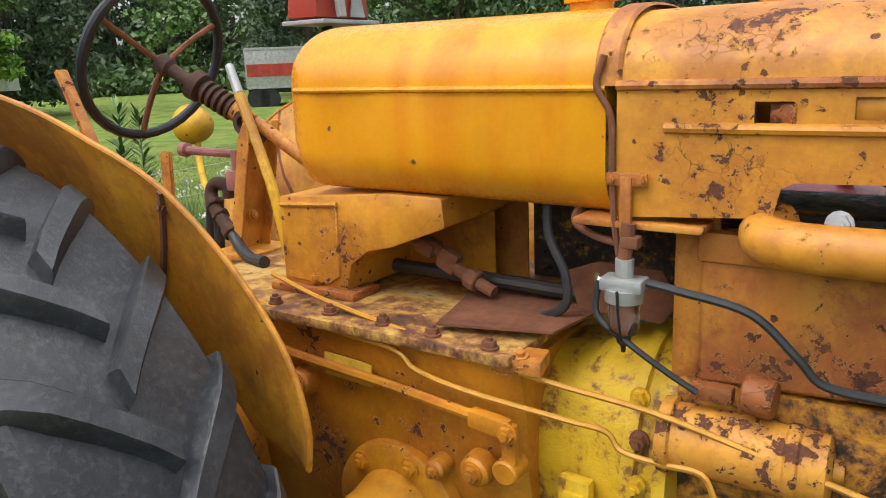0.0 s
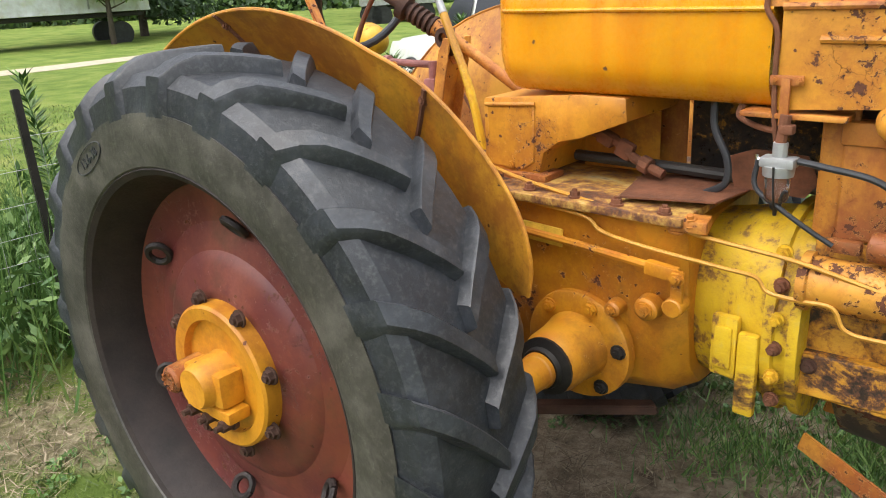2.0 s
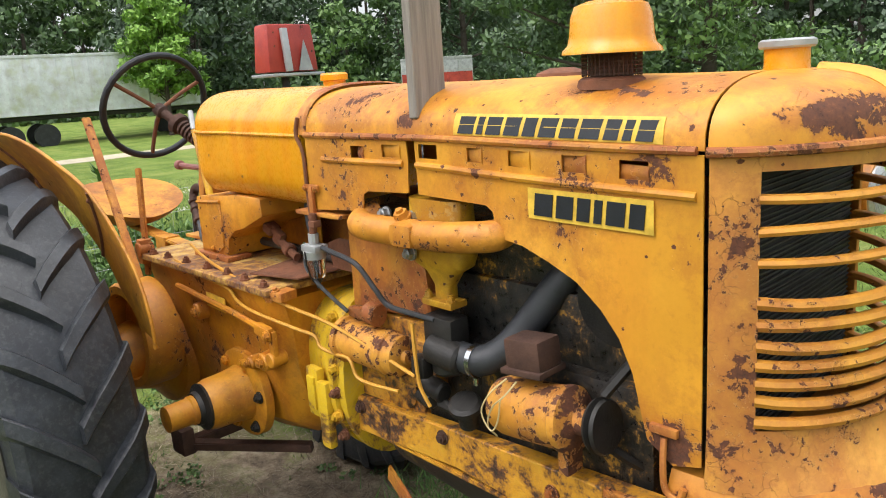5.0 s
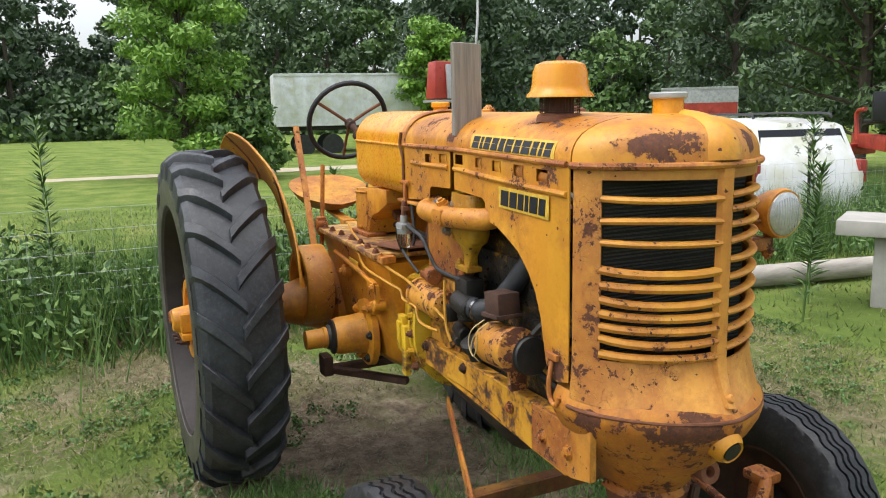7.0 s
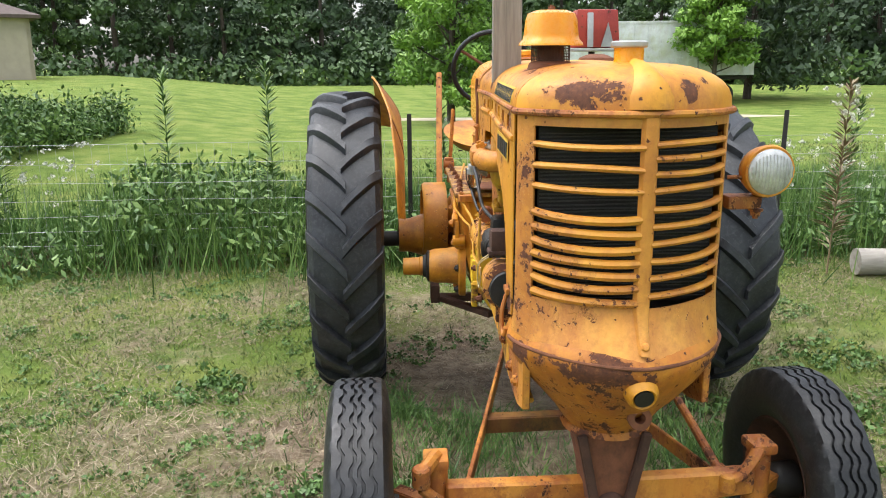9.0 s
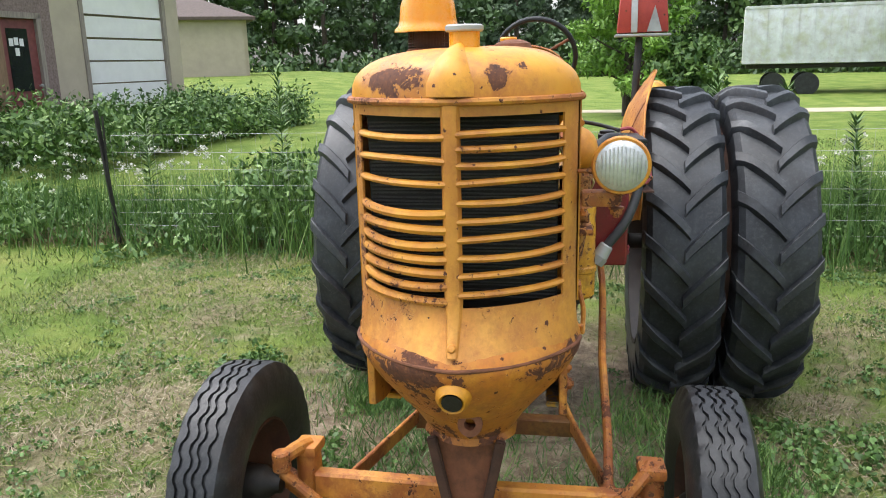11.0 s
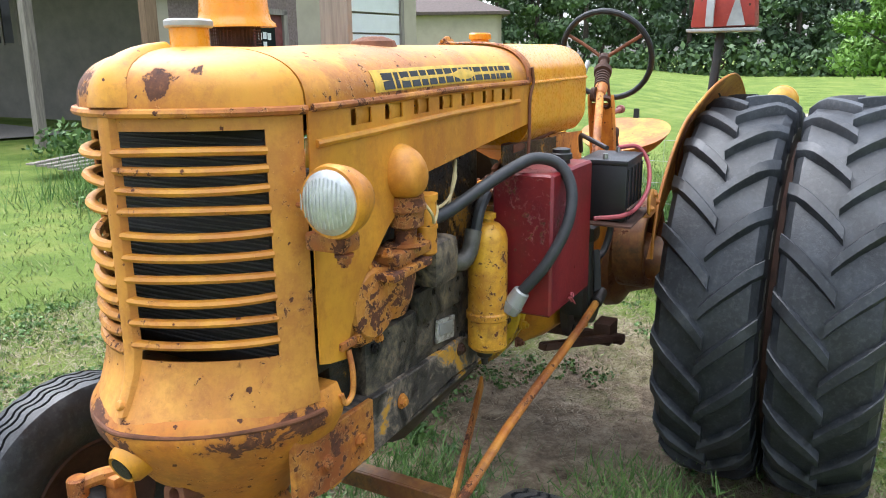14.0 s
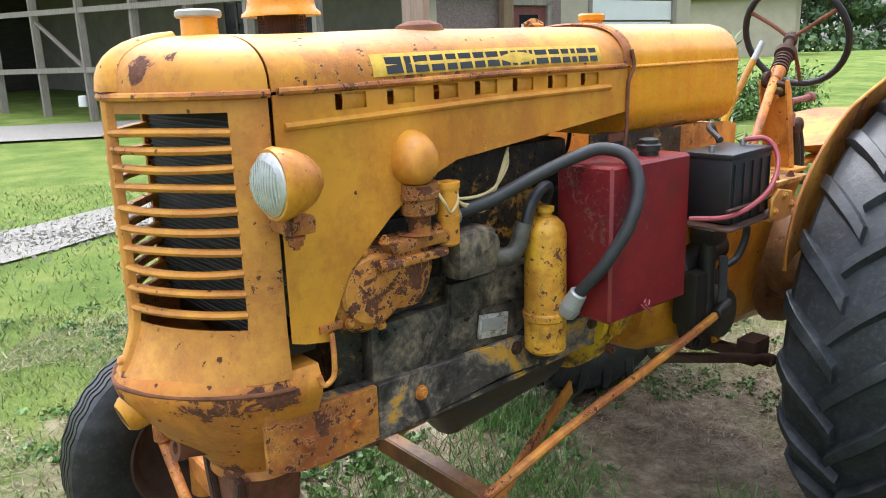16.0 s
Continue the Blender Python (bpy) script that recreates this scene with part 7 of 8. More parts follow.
tube(bm, [(0.83, -0.335, 1.125), (0.82, -0.366, 1.10), (0.78, -0.37, 1.06), (0.76, -0.366, 1.01), (0.765, -0.34, 0.975)], 0.0022, 5, 5)
part("wire", bm, cable_cream, gen)
bm = B()
lathe(bm, (0.60, -0.27, 0.93), (0.15, -0.35, 1), [(0, 0.03), (0.05, 0.03), (0.055, 0.046), (0.07, 0.046), (0.078, 0.036), (0.079, 0.0)], 18)
part("oil_filler", bm, black_iron, engine, "black oil filler cap")
bm = B()
rod(bm, (0.4, -0.26, 0.95), (0.47, -0.28, 0.955), 0.022, seg=12, bevel=0.004)
rod(bm, (0.44, -0.27, 1.0), (0.52, -0.28, 0.99), 0.03, seg=12, bevel=0.006)
rod(bm, (0.5, -0.28, 0.96), (0.58, -0.28, 0.955), 0.016, seg=10)
part("fuel_pump", bm, black_iron, engine)
bm = B()
tube(bm, [(1.0, -0.28, 1.03), (1.08, -0.2, 0.95), (1.12, -0.12, 0.93)], 0.012, 6, 4)
tube(bm, [(1.03, -0.28, 1.13), (1.1, -0.2, 1.25), (1.12, -0.1, 1.35)], 0.012, 6, 4)
part("fan_belt", bm, black_iron, engine)
bm = B()
lathe(bm, (1.0, -0.06, 1.30), (0, -1, 0), [(0, 0.12), (0.08, 0.115), (0.12, 0.1), (0.13, 0.0)], 24)
part("water_pump", bm, black_iron, engine)
# latch hook at the foot of the panel
for side, x in ((-1, 1.19), (1, 1.165)):
    bm = B()
    tube(bm, [(x, side * 0.312, 1.1), (x + 0.005, side * 0.325, 1.05), (x + 0.01, side * 0.325, 1.0), (x + 0.035, side * 0.322, 0.985), (x + 0.045, side * 0.318, 1.01)], 0.007, 8, 4)
    block(bm, (x, side * 0.312, 1.115), (0.06, 0.012, 0.018), bevel=0.003)
    part("panel_latch", bm, yellow_rusty, tractor, "rusty over-centre panel latch")


# ------------------------------------------------ left side of the engine
bm = B()
block(bm, (0.72, 0.235, 0.96), (0.6, 0.05, 0.2), bevel=0.012)
part("crankcase_cover", bm, crust, engine, "grimy crankcase cover with grey and black oil crust")
bm = B()
block(bm, (0.5, 0.25, 1.06), (0.5, 0.04, 0.1), bevel=0.01)
part("valve_cover", bm, crust, engine, "oil-caked side cover")
bm = B()
block(bm, (0.35, 0.22, 0.98), (0.5, 0.08, 0.26), bevel=0.02)
part("pump_block", bm, crust, engine, "oily black pump block")
for x, z in ((0.46, 0.89), (0.62, 0.885), (0.78, 0.885), (0.94, 0.89), (0.98, 1.03), (0.5, 1.09), (0.66, 1.09)):
    bm = B()
    hexnut(bm, (x, 0.262, z), (0, 1, 0), 0.013, 0.012)
    part("cover_bolt", bm, black_iron, engine)
bm = B()
block(bm, (0.59, 0.272, 0.955), (0.12, 0.01, 0.07), (0, -8, 0), 0.003)
plate_l = part("engine_plate", bm, plate_metal, engine, "worn maker's plate, half bare metal")
bm = B()
block(bm, (0.595, 0.279, 0.962), (0.09, 0.004, 0.035), (0, -8, 0), 0.001)
part("plate_field", bm, galvanised, plate_l)
# air cleaner dome on the panel, oil-bath stack under it
bm = B()
rows = []
for j in range(9):
    a = math.pi / 2 * j / 8
    rows.append([V(0.9 + 0.063 * math.cos(t) * math.cos(a) ** 0.7, 0.302 + 0.075 * math.sin(a), 1.466 + (0.075 if math.sin(t) > 0 else 0.06) * math.sin(t) * math.cos(a) ** 0.7 - 0.01 * math.sin(a)) for t in [k * math.tau / 24 for k in range(24)]])
loft(bm, rows, True)
bmesh.ops.remove_doubles(bm, verts=bm.verts, dist=1e-4)
part("dome_cover", bm, yellow_side, panel_l, "domed yellow cover bulging from the side panel")
bm = B()
lathe(bm, (0.885, 0.31, 1.41), (0, 0, -1), [(0, 0.05), (0.02, 0.052), (0.022, 0.056), (0.035, 0.056), (0.037, 0.05), (0.075, 0.048), (0.085, 0.03), (0.12, 0.03), (0.122, 0.06)], 22)
block(bm, (0.90, 0.30, 1.27), (0.19, 0.1, 0.03), bevel=0.008)
part("water_outlet", bm, yellow_grimy, engine, "rust-speckled yellow pump housing")
bm = B()
rows = []
for z, r in ((1.255, 0.085), (1.2, 0.09), (1.15, 0.075), (1.11, 0.05)):
    rows.append([V(0.93 + r * math.cos(t), 0.29 + r * 0.6 * math.sin(t), z) for t in [k * math.tau / 20 for k in range(20)]])
loft(bm, rows, True, True)
lathe(bm, (1.03, 0.20, 1.17), (0.1, 1, 0), [(0, 0.11), (0.07, 0.112), (0.09, 0.1), (0.1, 0.06)], 26)
block(bm, (0.93, 0.3, 1.235), (0.2, 0.12, 0.02), bevel=0.005)
lathe(bm, (1.032, 0.29, 1.17), (0.1, 1, 0), [(0, 0.06), (0.0, 0.085), (0.012, 0.088), (0.02, 0.08), (0.024, 0.03), (0.03, 0.0)], 24)
for k in range(6):
    a = math.tau * k / 6 + 0.3
    hexnut(bm, (1.03 + 0.098 * math.cos(a), 0.292, 1.17 + 0.098 * math.sin(a)), (0.1, 1, 0), 0.011, 0.012)
for x in (0.845, 1.01):
    hexnut(bm, (x, 0.33, 1.285), (0, 0, 1), 0.012, 0.014)
part("water_pump_housing", bm, yellow_flaked, engine, "flaking yellow pump housing")
bm = B()
rod(bm, (0.80, 0.325, 1.24), (0.80, 0.325, 1.40), 0.03, 0.03, 18, bevel=0.006)
rod(bm, (0.80, 0.325, 1.385), (0.80, 0.325, 1.40), 0.034, seg=18)
rod(bm, (0.80, 0.325, 1.31), (0.80, 0.325, 1.318), 0.033, seg=18)
part("ignition_coil", bm, yellow_panel, engine, "yellow painted ignition coil")
for k in range(3):
    bm = B()
    tube(bm, [(0.83, 0.31, 1.40), (0.76 - 0.03 * k, 0.31, 1.35 - 0.02 * k), (0.62, 0.30, 1.345 - 0.015 * k), (0.54, 0.29, 1.40 + 0.02 * k), (0.52, 0.27, 1.44)], 0.0045, 6, 5)
    part("spark_lead", bm, cable_cream, engine)
bm = B()
tube(bm, [(0.86, 0.34, 1.40), (0.85, 0.37, 1.36), (0.82, 0.36, 1.33), (0.79, 0.355, 1.36), (0.80, 0.34, 1.39)], 0.004, 6, 5)
part("coil_wire", bm, cable_cream, engine, "cream-coloured ignition wire")
bm = B()
block(bm, (0.71, 0.30, 1.20), (0.15, 0.1, 0.13), bevel=0.03)
block(bm, (0.66, 0.3, 1.19), (0.1, 0.08, 0.1), bevel=0.03)
part("magneto", bm, crust, engine, "greasy black magneto")
bm = B()
tube(bm, [(0.63, 0.31, 1.17), (0.58, 0.33, 1.165), (0.55, 0.34, 1.19), (0.53, 0.345, 1.25)], 0.026, 12, 4)
part("elbow", bm, rubber_side, engine, "dusty grey rubber elbow")
bm = B()
tube(bm, [(0.53, 0.35, 1.24), (0.51, 0.355, 1.30), (0.46, 0.35, 1.335), (0.41, 0.33, 1.33), (0.39, 0.3, 1.29)], 0.017, 10, 5)
part("filter_hose", bm, hose_rubber, engine)
# big hose to the red tank
bm = B()
tube(bm, [(0.74, 0.295, 1.31), (0.64, 0.32, 1.325), (0.52, 0.38, 1.38), (0.40, 0.432, 1.425), (0.34, 0.47, 1.44), (0.305, 0.53, 1.42), (0.31, 0.572, 1.35), (0.35, 0.575, 1.25), (0.40, 0.53, 1.14), (0.425, 0.46, 1.05)], 0.018, 12, 6)
part("big_hose", bm, hose_rubber, tractor, "thick black hydraulic hose looped over the red tank")
bm = B()
rod(bm, (0.425, 0.462, 1.055), (0.43, 0.435, 1.01), 0.026, 0.03, 12, bevel=0.004)
rod(bm, (0.43, 0.435, 1.01), (0.435, 0.42, 0.985), 0.034, 0.028, 8)
part("hose_coupling", bm, galvanised, tractor, "grey steel hose coupling")
bm = B()
rod(bm, (0.74, 0.295, 1.31), (0.78, 0.285, 1.295), 0.028, 0.03, 10, bevel=0.004)
part("hose_coupling", bm, galvanised, tractor, "grey steel hose coupling")
# oil filter can
bm = B()
lathe(bm, (0.45, 0.355, 0.86), (0, 0, 1), [(0, 0.05), (0.012, 0.062), (0.1, 0.063), (0.105, 0.068), (0.122, 0.068), (0.127, 0.062), (0.35, 0.062), (0.375, 0.055), (0.395, 0.035), (0.4, 0.02), (0.41, 0.02), (0.412, 0.026), (0.425, 0.026), (0.426, 0.0)], 28)
can = part("oil_filter_can", bm, yellow_can, engine, "tall yellow oil filter canister with rust scratches")
bm = B()
lathe(bm, (0.45, 0.345, 0.865), (0, 0, -1), [(0, 0.03), (0.03, 0.025), (0.04, 0.012), (0.06, 0.01)], 12)
part("drain_tap", bm, black_iron, can)

# red hydraulic tank
bm = B()
plate(bm, [(0.385, 1.40), (0.385, 0.965), (0.0, 0.965), (0.0, 1.40)], 0.20, "y", 0.34, bevel=0.008)
hyd = part("hydraulic_tank", bm, red_box_paint, tractor, "dark red welded steel hydraulic tank with scratches")
bm = B()
lathe(bm, (0.12, 0.47, 1.40), (0, 0, 1), [(0, 0.03), (0.012, 0.03), (0.014, 0.036), (0.03, 0.036), (0.034, 0.03), (0.045, 0.03), (0.048, 0.022), (0.049, 0.0)], 20)
part("breather_cap", bm, black_plastic, hyd, "black plastic breather cap")
bm = B()
for k in range(4):
    a = k * 1.7
    tube(bm, [(0.23 + 0.01 * math.sin(a), 0.545, 0.99), (0.235 + 0.02 * math.sin(a), 0.555, 1.0 + 0.01 * math.cos(a)), (0.23 + 0.025 * math.sin(a + 1), 0.56, 0.985 + 0.02 * math.cos(a))], 0.003, 5, 3)
part("tape_scrap", bm, cable_red, hyd, "scrap of pink tape")
# battery on a tray
bm = B()
block(bm, (-0.17, 0.565, 1.285), (0.25, 0.17, 0.19), bevel=0.008)
block(bm, (-0.17, 0.565, 1.385), (0.255, 0.175, 0.018), bevel=0.005)
bat = part("battery", bm, black_plastic, tractor, "black plastic battery on a tray")
bm = B()
for k in range(5):
    block(bm, (-0.28 + 0.055 * k, 0.652, 1.28), (0.004, 0.006, 0.17), bevel=0.0)
part("side_rib", bm, black_plastic, bat)
for x in (-0.265, -0.075):
    bm = B()
    rod(bm, (x, 0.565, 1.392), (x, 0.565, 1.412), 0.009, seg=8)
    part("battery_terminal", bm, bare_steel, bat)
bm = B()
plate(bm, [(-0.34, 0.46), (-0.34, 0.68), (-0.0, 0.68), (-0.0, 0.46)], 0.006, "z", 1.18)
tube(bm, [(0.0, 0.665, 1.24), (-0.17, 0.67, 1.24), (-0.34, 0.665, 1.24)], 0.005, 6, 3)
tray = part("battery_tray", bm, rust_dark, tractor, "rusty battery tray with hold-down rods")
bm = B()
tube(bm, [(-0.265, 0.565, 1.41), (-0.30, 0.63, 1.41), (-0.29, 0.675, 1.35), (-0.2, 0.69, 1.27), (-0.05, 0.66, 1.22), (0.03, 0.56, 1.21)], 0.008, 8, 6)
part("battery_cable", bm, cable_red, tractor, "dull red battery cable")
bm = B()
tube(bm, [(-0.15, 0.55, 1.42), (-0.25, 0.45, 1.44), (-0.4, 0.38, 1.43), (-0.5, 0.35, 1.36)], 0.009, 8, 5)
part("earth_cable", bm, hose_rubber, tractor)
bm = B()
tube(bm, [(0.02, 0.20, 1.42), (-0.2, 0.24, 1.44), (-0.42, 0.26, 1.46), (-0.6, 0.26, 1.475)], 0.017, 10, 4)
block(bm, (0.0, 0.24, 1.43), (0.12, 0.07, 0.03), bevel=0.008)
part("linkage", bm, rust, tractor, "rusty pipework between tank and gearbox")
bm = B()
rod(bm, (-0.5, 0.36, 1.0), (-0.2, 0.36, 0.97), 0.06, seg=18, bevel=0.01)
block(bm, (-0.25, 0.42, 0.87), (0.12, 0.1, 0.2), bevel=0.02)
rod(bm, (-0.28, 0.45, 0.76), (-0.28, 0.45, 1.08), 0.03, seg=14, bevel=0.006)
block(bm, (-0.3, 0.44, 1.08), (0.1, 0.1, 0.06), bevel=0.02)
part("hydraulic_pump", bm, black_iron, tractor, "black hydraulic pump and valve")
bm = B()
tube(bm, [(-0.3, 0.47, 1.1), (-0.38, 0.5, 1.14), (-0.46, 0.5, 1.08), (-0.44, 0.48, 0.98), (-0.36, 0.46, 0.95)], 0.014, 8, 5)
part("hydraulic_hose", bm, hose_rubber, tractor)

# ------------------------------------------------ head lamp
bm = B()
lathe(bm, (1.330, 0.407, 1.478), (-1, 0, 0), [(0, 0.071), (0.012, 0.075), (0.022, 0.073), (0.05, 0.066), (0.08, 0.05), (0.10, 0.028), (0.106, 0.0)], 30)
lamp = part("head_lamp", bm, yellow_hood, tractor, "round yellow head lamp on a rusty bracket")
bm = B()
lathe(bm, (1.326, 0.407, 1.478), (1, 0, 0), [(0, 0.066), (0.008, 0.064), (0.016, 0.05), (0.021, 0.03), (0.023, 0.0)], 30)
part("lens", bm, lamp_lens, lamp, "ribbed glass lamp lens")
bm = B()
for k in range(-6, 7):
    y = k * 0.0098
    h = math.sqrt(max(0.0, 0.062 ** 2 - y * y))
    tube(bm, [(1.344 - 0.3 * (y * y + h * h * 0.6), 0.407 + y, 1.478 - h * 0.8), (1.350 - 2.2 * y * y, 0.407 + y, 1.478), (1.344 - 0.3 * (y * y + h * h * 0.6), 0.407 + y, 1.478 + h * 0.8)], 0.0016, 4, 3)
part("lens_rib", bm, lamp_lens, lamp)
bm = B()
block(bm, (1.268, 0.36, 1.385), (0.06, 0.1, 0.04), bevel=0.01)
rod(bm, (1.283, 0.40, 1.38), (1.283, 0.40, 1.42), 0.014, seg=10)
hexnut(bm, (1.283, 0.40, 1.365), (0, 0, -1), 0.016, 0.02)
tube(bm, [(1.298, 0.30, 1.46), (1.308, 0.325, 1.462), (1.298, 0.345, 1.455)], 0.006, 6, 3)
part("bracket", bm, yellow_rusty, lamp, "rusty lamp bracket")

# ------------------------------------------------ things on top of the hood
bm = B()
lathe(bm, (1.275, 0.005, 1.772), (0, 0, 1), [(0, 0.042), (0.012, 0.04), (0.045, 0.04), (0.046, 0.045)], 24)
neck = part("radiator_neck", bm, yellow_tank, tractor, "yellow radiator filler neck")
bm = B()
lathe(bm, (1.275, 0.005, 1.816), (0, 0, 1), [(0, 0.047), (0.004, 0.05), (0.014, 0.05), (0.018, 0.044), (0.019, 0.0)], 24)
part("radiator_cap", bm, galvanised, neck, "dull silver radiator cap")
bm = B()
lathe(bm, (0.985, -0.155, 1.755), (0, 0, 1), [(0, 0.075), (0.018, 0.07), (0.024, 0.062), (0.026, 0.0)], 28)
pre = part("pre_cleaner", bm, rust, tractor, "mushroom-shaped yellow air pre-cleaner with a mesh collar")
bm = B()
lathe(bm, (0.985, -0.155, 1.83), (0, 0, 1), [(0.0, 0.07), (-0.004, 0.105), (0.004, 0.103), (0.014, 0.092), (0.03, 0.088), (0.07, 0.084), (0.09, 0.076), (0.099, 0.05), (0.1, 0.0)], 36)
part("cap", bm, yellow_tank, pre, "glossy yellow mushroom cap")
bm = B()
for k in range(40):
    a = math.tau * k / 40
    rod(bm, (0.985 + 0.062 * math.cos(a), -0.155 + 0.062 * math.sin(a), 1.78), (0.985 + 0.062 * math.cos(a), -0.155 + 0.062 * math.sin(a), 1.832), 0.0014, seg=4)
for k in range(7):
    lathe(bm, (0.985, -0.155, 1.784 + 0.008 * k), (0, 0, 1), [(0, 0.0605), (0, 0.0635), (0.0022, 0.0635), (0.0022, 0.0605)], 30, True)
lathe(bm, (0.985, -0.155, 1.78), (0, 0, 1), [(0, 0.045), (0.05, 0.045)], 20)
mesh = part("mesh_collar", bm, rust_dark, pre, "rusty wire-mesh collar")
bm = B()
hexnut(bm, (0.985, -0.155, 1.928), (0, 0, 1), 0.012, 0.012)
part("wing_nut", bm, rust, pre)
bm = B()
plate(bm, [(-0.055, 1.71), (-0.055, 2.03), (0.052, 2.025), (0.052, 1.71)], 0.028, "x", 0.46, bevel=0.003)
bm.transform(Matrix.Translation((0, -0.2, 0)))
solo("weathered_board", bm, wood_grey, "grey weathered board stuck upright through the hood", "board")
bm = B()
tube(bm, [(0.45, -0.17, 2.0), (0.44, -0.15, 2.12), (0.42, -0.14, 2.25)], 0.006, 6, 3)
part("aerial_wire", bm, galvanised, tractor, "thin grey wire standing up by the board")
bm = B()
lathe(bm, (0.7, 0.09, 1.768), (0, 0, 1), [(0, 0.075), (0.008, 0.07), (0.018, 0.066), (0.024, 0.05), (0.03, 0.03), (0.031, 0.0)], 24)
part("stack_cover", bm, rust, tractor, "round rusty cover over the exhaust outlet")
bm = B()
lathe(bm, (0.22, 0.05, 1.775), (0, 0, 1), [(0, 0.035), (0.01, 0.035), (0.016, 0.02), (0.03, 0.012), (0.031, 0.0)], 16)
tube(bm, [(0.18, 0.05, 1.788), (0.22, 0.05, 1.80), (0.26, 0.05, 1.788)], 0.006, 6, 3)
part("valve_cap", bm, yellow_panel, tractor)

# ------------------------------------------------ lettered decals, drawn as plain bars
def bars(parent, x0, x1, z0, z1, y, side, widths, lean=0.2, tilt=0.0):
    total = sum(widths) + 0.28 * (len(widths) - 1)
    unit = (x1 - x0) / total
    x = x0
    for w in widths:
        bm = B()
        h = z1 - z0
        yb, yt = y(z0), y(z1)
        s = lean * h
        def at(px, pz, out):
            return V(px, y(pz) + side * out, pz + tilt * (px - x0))
        pts = [(x, z0), (x + w * unit, z0), (x + w * unit + s, z1), (x + s, z1)]
        lo = [bm.verts.new(at(px, pz, 0.002)) for px, pz in pts]
        hi = [bm.verts.new(at(px, pz, 0.0036)) for px, pz in pts]
        bm.faces.new(hi)
        bridge(bm, lo, hi)
        part("letter_bar", bm, decal_black, parent)
        x += (w + 0.28) * unit


def hood_y(side):
    def f(z):
        s = max(0.0, min(1.0, (z - LIP) / CROWN))
        return side * HW * (1 - s ** 2.7) ** (1 / 2.7)
    return f


def decal(name, parent, x0, x1, z0, z1, y, side, label, tilt=0.0):
    bm = B()
    rows = [[V(x0 + (x1 - x0) * i / 6, y(z0 + (z1 - z0) * k / 4) + side * 0.0012, z0 + (z1 - z0) * k / 4 + tilt * (x1 - x0) * i / 6) for i in range(7)] for k in range(5)]
    loft(bm, rows)
    thick(bm, 0.0008)
    return part(name, bm, decal_yellow, parent, label)


hood_part = bpy.data.objects["hood"]
d = decal("decal", hood_part, 0.64, 1.185, LIP + 0.01, LIP + 0.058, hood_y(-1), -1, "pale yellow decal with a row of black bars")
bars(d, 0.655, 1.165, LIP + 0.014, LIP + 0.052, hood_y(-1), -1, (1.3, 0.5, 1.15, 1.15, 0.9, 1.15, 1.0, 1.25, 0.85, 0.5, 0.95))
d = decal("decal", panel_r2, 0.868, 1.17, 1.495, 1.56, lambda z: -HW - 0.006, -1, "yellow decal with a row of black bars", -0.0)
bars(d, 0.885, 1.15, 1.503, 1.55, lambda z: -HW - 0.006, -1, (1.3, 1.15, 0.85, 0.5, 1.15, 0.9), 0.1)
d = decal("decal", hood_part, 0.14, 1.0, LIP + 0.015, LIP + 0.066, hood_y(1), 1, "worn decal with a row of black bars")
bars(d, 0.16, 0.96, LIP + 0.02, LIP + 0.058, hood_y(1), 1, (0.9, 1.15, 0.5, 0.85, 1.15, 1.3, 0.3, 0.95, 0.5, 0.85, 1.2, 1.0, 1.15, 0.9, 1.15, 1.15, 0.5, 1.3), 0.0)

# ------------------------------------------------ fenders
def fender(side):
    bm = B()
    rows = []
    for k in range(33):
        t = k / 32
        deg = 21 + (121 if side < 0 else 147) * t
        a = radians(deg)
        edge = np.interp(deg, (21, 26, 34, 50, 70, 90, 106, 125, 142), (0.755, 0.80, 0.835, 0.855, 0.875, 0.93, 0.955, 0.985, 1.0))
        depth = np.interp(deg, (21, 29, 45, 90, 120, 142), (0.05, 0.2, 0.27, 0.27, 0.22, 0.04)) if side < 0 else np.interp(deg, (21, 29, 45, 60, 80, 168), (0.05, 0.2, 0.27, 0.32, 0.5, 0.52))
        yo = np.interp(deg, (14, 40, 60, 92, 142), (0.685, 0.705, 0.73, 0.825, 0.80))
        yi = 0.66
        row = []
        for j in range(9):
            f = j / 8
            r = edge - depth * f
            y = yi + (yo - yi) * max(0.0, 1 - f * max(1.0, depth / 0.27)) ** 1.5
            row.append(V(-1.075 + r * math.cos(a), side * y, (0.757 if side < 0 else 0.715) + r * math.sin(a)))
        rows.append(row)
    loft(bm, rows)
    thick(bm, 0.004)
    f = part("fender", bm, yellow_fender if side < 0 else yellow_speckled, tractor, "curved sheet-steel fender, yellow with brown stains" if side < 0 else "curved yellow sheet-steel fender freckled with rust")
    bm = B()
    tube(bm, [row[0] for row in rows], 0.006, 8, 2)
    part("rolled_edge", bm, yellow_fender, f)
    for k in (10, 22):
        bm = B()
        tube(bm, [rows[k][j] + V(0, side * 0.004, 0) for j in range(0, 9, 2)], 0.008, 6, 2)
        hexnut(bm, rows[k][1], (0, side, 0.0), 0.012, 0.012)
        part("stiffener", bm, rust, f)
    return f


